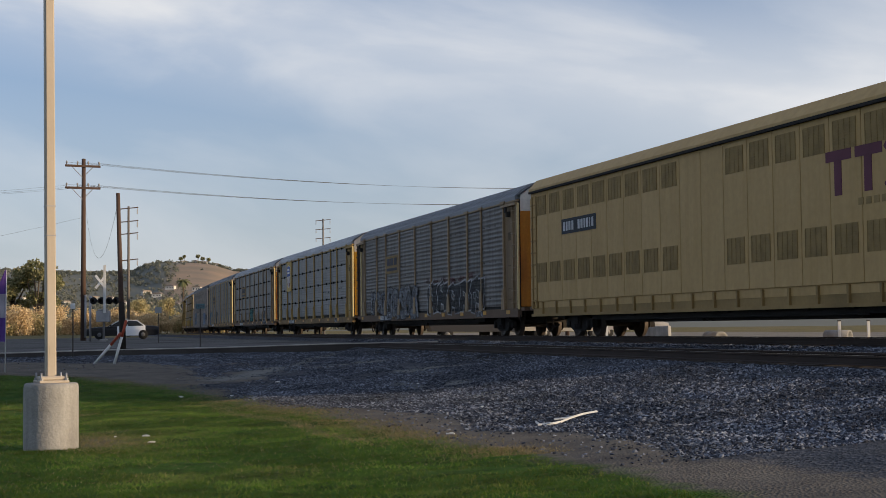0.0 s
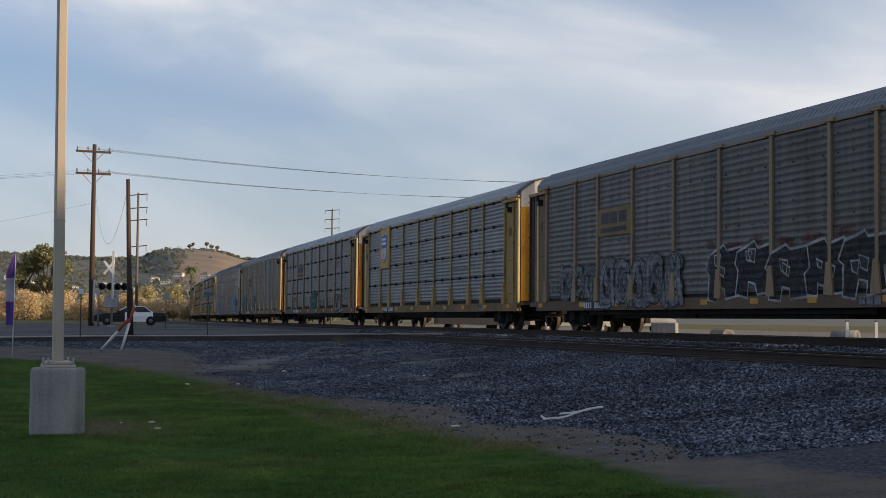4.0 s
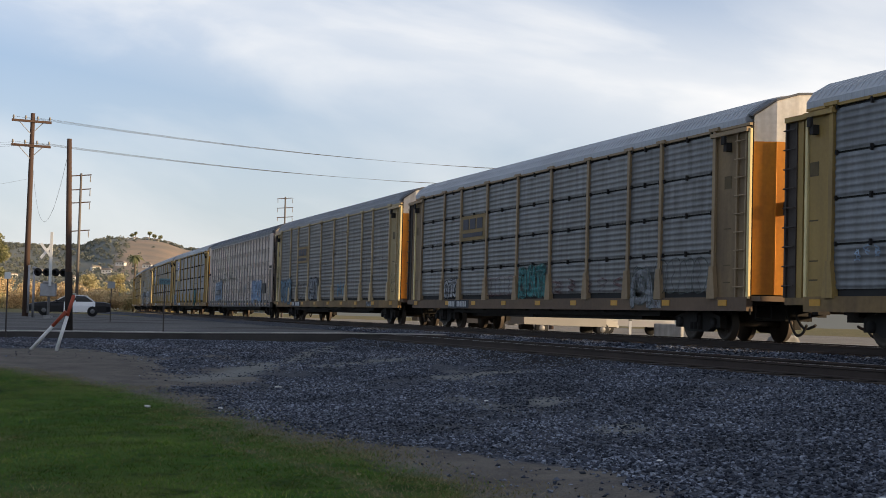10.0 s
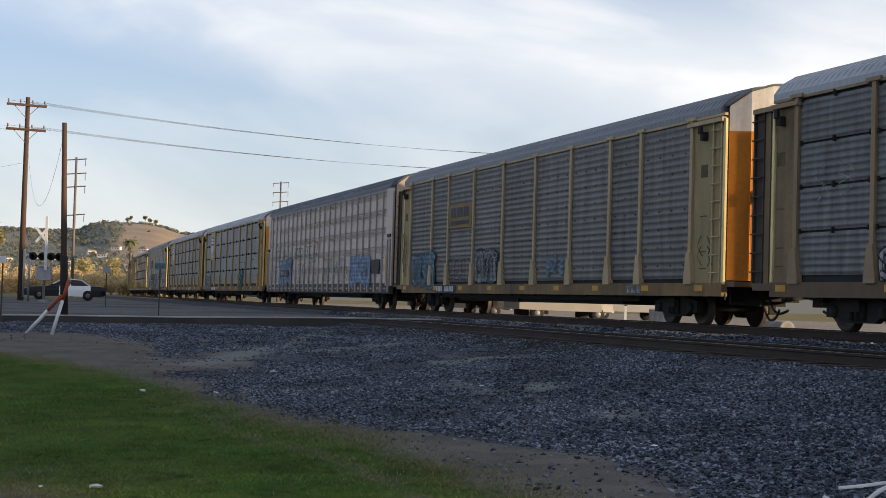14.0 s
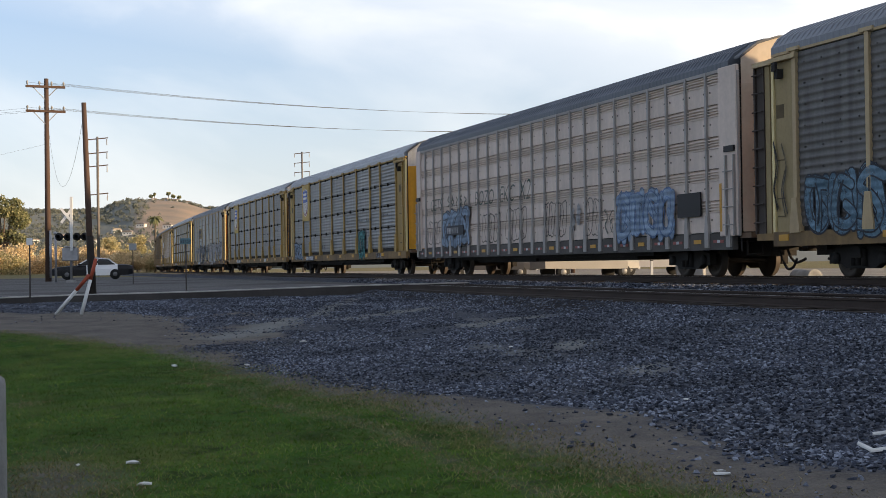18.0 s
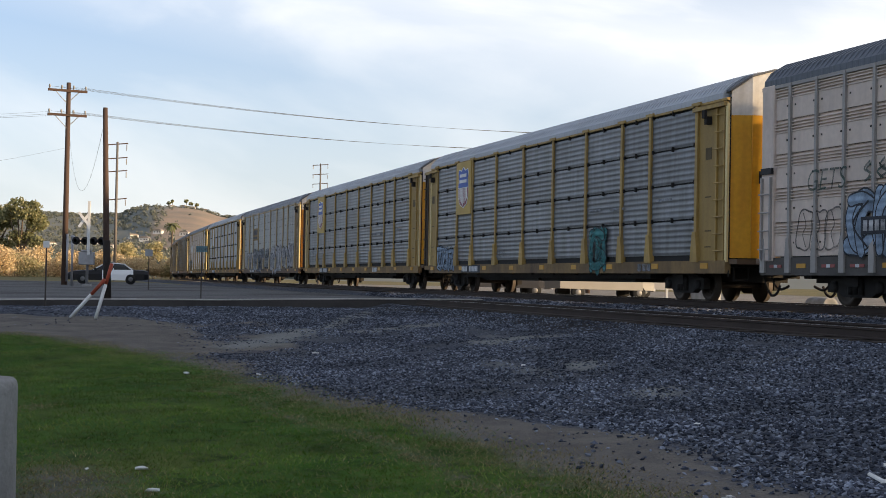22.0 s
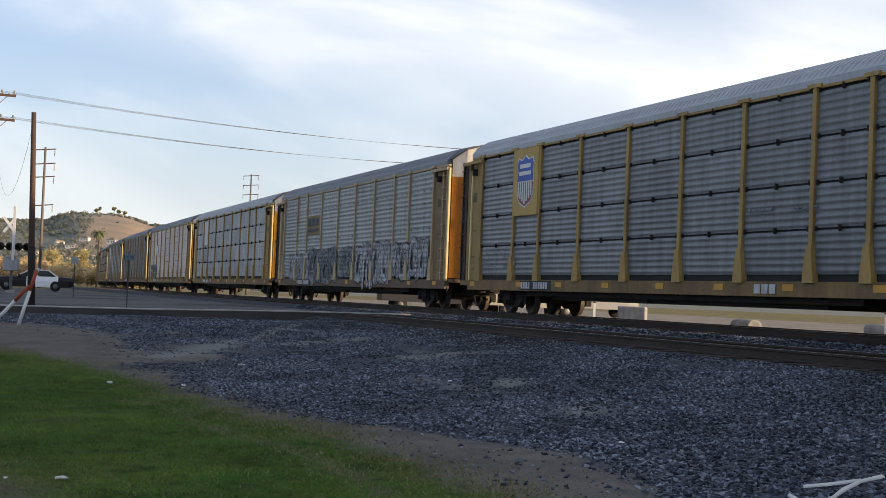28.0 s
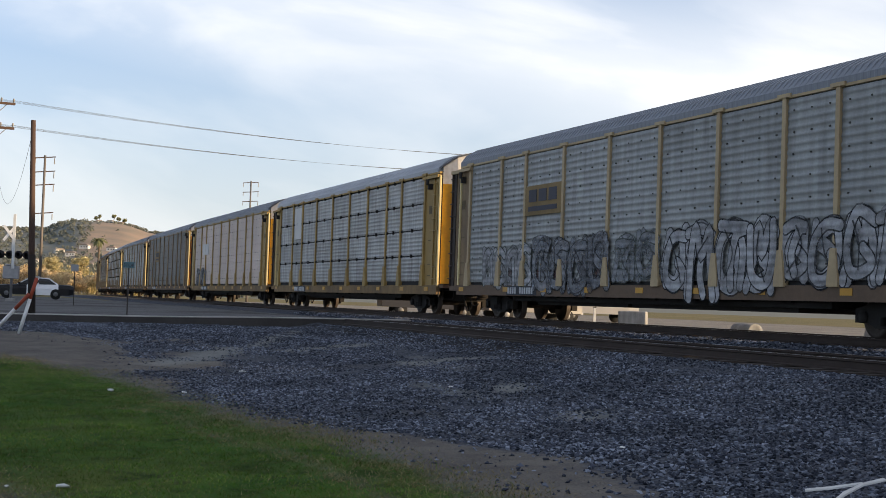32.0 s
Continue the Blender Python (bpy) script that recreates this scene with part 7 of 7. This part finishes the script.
OCTA_F = ((0, 2, 4), (2, 1, 4), (1, 3, 4), (3, 0, 4), (2, 0, 5), (1, 2, 5), (3, 1, 5), (0, 3, 5))


def gravel_place(rng):
    if rng.uniform() < 0.17:
        return rng.uniform(6.2, 24), rng.uniform(-4, 8.3), 0.014 + 0.02 * rng.uniform() ** 2
    w = -33 + 41 * rng.uniform() ** 1.35
    u = rng.uniform(6.2, 15.2)
    return u, w, (0.013 + 0.017 * rng.uniform() ** 2) * (1.15 if w < -22 else 1.0)


def gravel_keep(u, w):
    g = shares(u, w)
    patch = noise.noise(Vector((u * 0.5, w * 0.45, 7))) + 0.6 * noise.noise(Vector((u * 1.7, w * 1.5, 2)))
    chance = smooth((patch + 0.75) / 0.7) * (0.04 + 0.96 * smooth((g["gravel"] - 0.25) / 0.6))
    if u < 8.6:
        chance = max(chance, 0.85 * smooth((g["gravel"] - 0.35) / 0.55))
    if w < -19:
        chance = max(chance, 0.9 * smooth((g["gravel"] - 0.35) / 0.55))
    return random.random() < chance and g["grass"] < 0.3 and fines(u, w) < random.uniform(0.15, 1.25) and g["cinder"] < random.uniform(0.3, 1.1) and w < kerb_w(u) - 0.6


scatter("gravel", "loose crushed grey stone", "gravel", 220000, gravel_place, OCTA, OCTA_F, STONE, 21, gravel_keep)
scatter("ballast", "grey stone ballast round the tracks", "gravel", 42000, lambda r: (r.choice((r.uniform(1.6, 3.6), r.uniform(1.9, 3.5), r.uniform(-2.3, 2.3))), -34 + 62 * r.uniform() ** 1.2, r.uniform(0.02, 0.045)), OCTA, OCTA_F, STONE, 22, lambda u, w: w < kerb_w(max(u, 3)) - 0.4 or u < 2.8)

def patchy(m, scale, lo, hi=1.35, dry=None):
    """Lets a material pale and darken in patches over the ground, or turn dry in them."""
    n, l = m.node_tree.nodes, m.node_tree.links
    b = n["Principled BSDF"]
    src = b.inputs["Base Color"].links[0].from_socket
    tc, t, r, x = n.new("ShaderNodeTexCoord"), n.new("ShaderNodeTexNoise"), n.new("ShaderNodeMapRange"), n.new("ShaderNodeHueSaturation") if not dry else None
    t.inputs["Scale"].default_value, t.inputs["Detail"].default_value = scale, 4
    r.inputs["From Min"].default_value, r.inputs["From Max"].default_value, r.inputs["To Min"].default_value, r.inputs["To Max"].default_value = 0.36, 0.64, lo, hi
    l.new(tc.outputs["Object"], t.inputs["Vector"])
    l.new(t.outputs["Fac"], r.inputs["Value"])
    if dry:
        x = n.new("ShaderNodeMix")
        x.data_type = "RGBA"
        x.inputs["B"].default_value = (*dry, 1)
        r.inputs["From Min"].default_value, r.inputs["From Max"].default_value = 0.5, 0.66
        l.new(src, x.inputs["A"])
        l.new(r.outputs[0], x.inputs["Factor"])
        l.new(x.outputs["Result"], b.inputs["Base Color"])
        return m
    l.new(src, x.inputs["Color"])
    l.new(r.outputs[0], x.inputs["Value"])
    l.new(x.outputs[0], b.inputs["Base Color"])
    return m


patchy(STONE, 0.6, 0.65)
BLADE = leaf_material("mown grass blades", (0.052, 0.118, 0.016), (0.088, 0.165, 0.024), (0.19, 0.195, 0.065), 0.45)


def grass_blades():
    rng = np.random.default_rng(33)
    vs, fs = [], []
    for k in range(330000):
        w = -38 + 36 * rng.uniform() ** 1.35
        u = 13.8 + 11.5 * rng.uniform()
        d = u - grass_u(w)
        if d < rng.uniform(-0.6, 0.7):
            continue
        if noise.noise(Vector((u * 0.7, w * 0.7, 12))) < -0.28 - 0.25 * rng.uniform() or worn(u, w) > rng.uniform(0.1, 0.9):
            continue
        p = spot(u, w, ground_z(u, w))
        h, a, b = rng.uniform(0.012, 0.038), rng.uniform(0, 6.28), 0.005
        lx, ly = rng.normal(0, 0.03), rng.normal(0, 0.03)
        i = len(vs)
        vs += [(p.x - b * math.cos(a), p.y - b * math.sin(a), p.z - 0.005), (p.x + b * math.cos(a), p.y + b * math.sin(a), p.z - 0.005), (p.x + lx, p.y + ly, p.z + h)]
        fs.append((i, i + 1, i + 2))
    me = bpy.data.meshes.new("grass")
    me.from_pydata(vs, [], fs)
    me.materials.append(BLADE)
    tagged(new("grass", me), "short mown green grass with dry patches", "grass", kind="stuff")


def dry_blades():
    """Straw along the trodden line, in the worn places and at the lawn's edge."""
    rng = np.random.default_rng(35)
    vs, fs = [], []
    for k in range(190000):
        w, u = -31 + 29 * rng.uniform() ** 1.35, 13.2 + 6.5 * rng.uniform()
        d = u - grass_u(w)
        edge = 1.1 * math.exp(-((d - 0.05) / 0.6) ** 2) * (0.35 + 0.65 * smooth((noise.noise(Vector((u * 0.8, w * 0.5, 41))) + 0.3) / 0.6))
        if max(edge, 1.5 * worn(u, w), 0.09 if d > 0 else 0) < rng.uniform(0.05, 1.0):
            continue
        p = spot(u, w, ground_z(u, w))
        h, a, b = rng.uniform(0.010, 0.034), rng.uniform(0, 6.28), 0.005
        i = len(vs)
        vs += [(p.x - b * math.cos(a), p.y - b * math.sin(a), p.z - 0.005), (p.x + b * math.cos(a), p.y + b * math.sin(a), p.z - 0.005), (p.x + rng.normal(0, 0.035), p.y + rng.normal(0, 0.035), p.z + h)]
        fs.append((i, i + 1, i + 2))
    me = bpy.data.meshes.new("dry_grass")
    me.from_pydata(vs, [], fs)
    me.materials.append(STRAW)
    tagged(new("dry_grass", me), "dry straw-coloured grass on trodden earth", "grass", kind="stuff")


STRAW = leaf_material("dry straw blades", (0.13, 0.105, 0.055), (0.23, 0.19, 0.095), (0.36, 0.31, 0.17), 0.3)
patchy(BLADE, 0.55, 0.0, 0.6, (0.17, 0.16, 0.055))
patchy(BLADE, 1.3, 0.4, 1.75)
patchy(BLADE, 0.32, 0.62, 1.35)
grass_blades()
dry_blades()


# ---- what moves ----
SPEED, START = 6.780, -10.526


def car_pose(i, t):
    s = START - SPEED * t + 28.045 * i + SLACK.get(i, 0.0)
    a, b = line(s - 10.05), line(s + 10.05)
    x = (a - b).normalized()
    return Matrix.Translation((a + b) / 2) @ pose(0, 0, 0, 0, 0, math.degrees(math.atan2(x.y, x.x)))


def motions():
    for i, c in CARS:
        walk(c, [(t, car_pose(i, t)) for t in range(0, 33, 2)])
    spin = SPEED / 0.42
    for w, dx in WHEELS:
        walk(w, [(t / 15, pose(dx, 0, 0.42, 0, math.degrees(spin * t / 15), 0)) for t in range(481)])


motions()
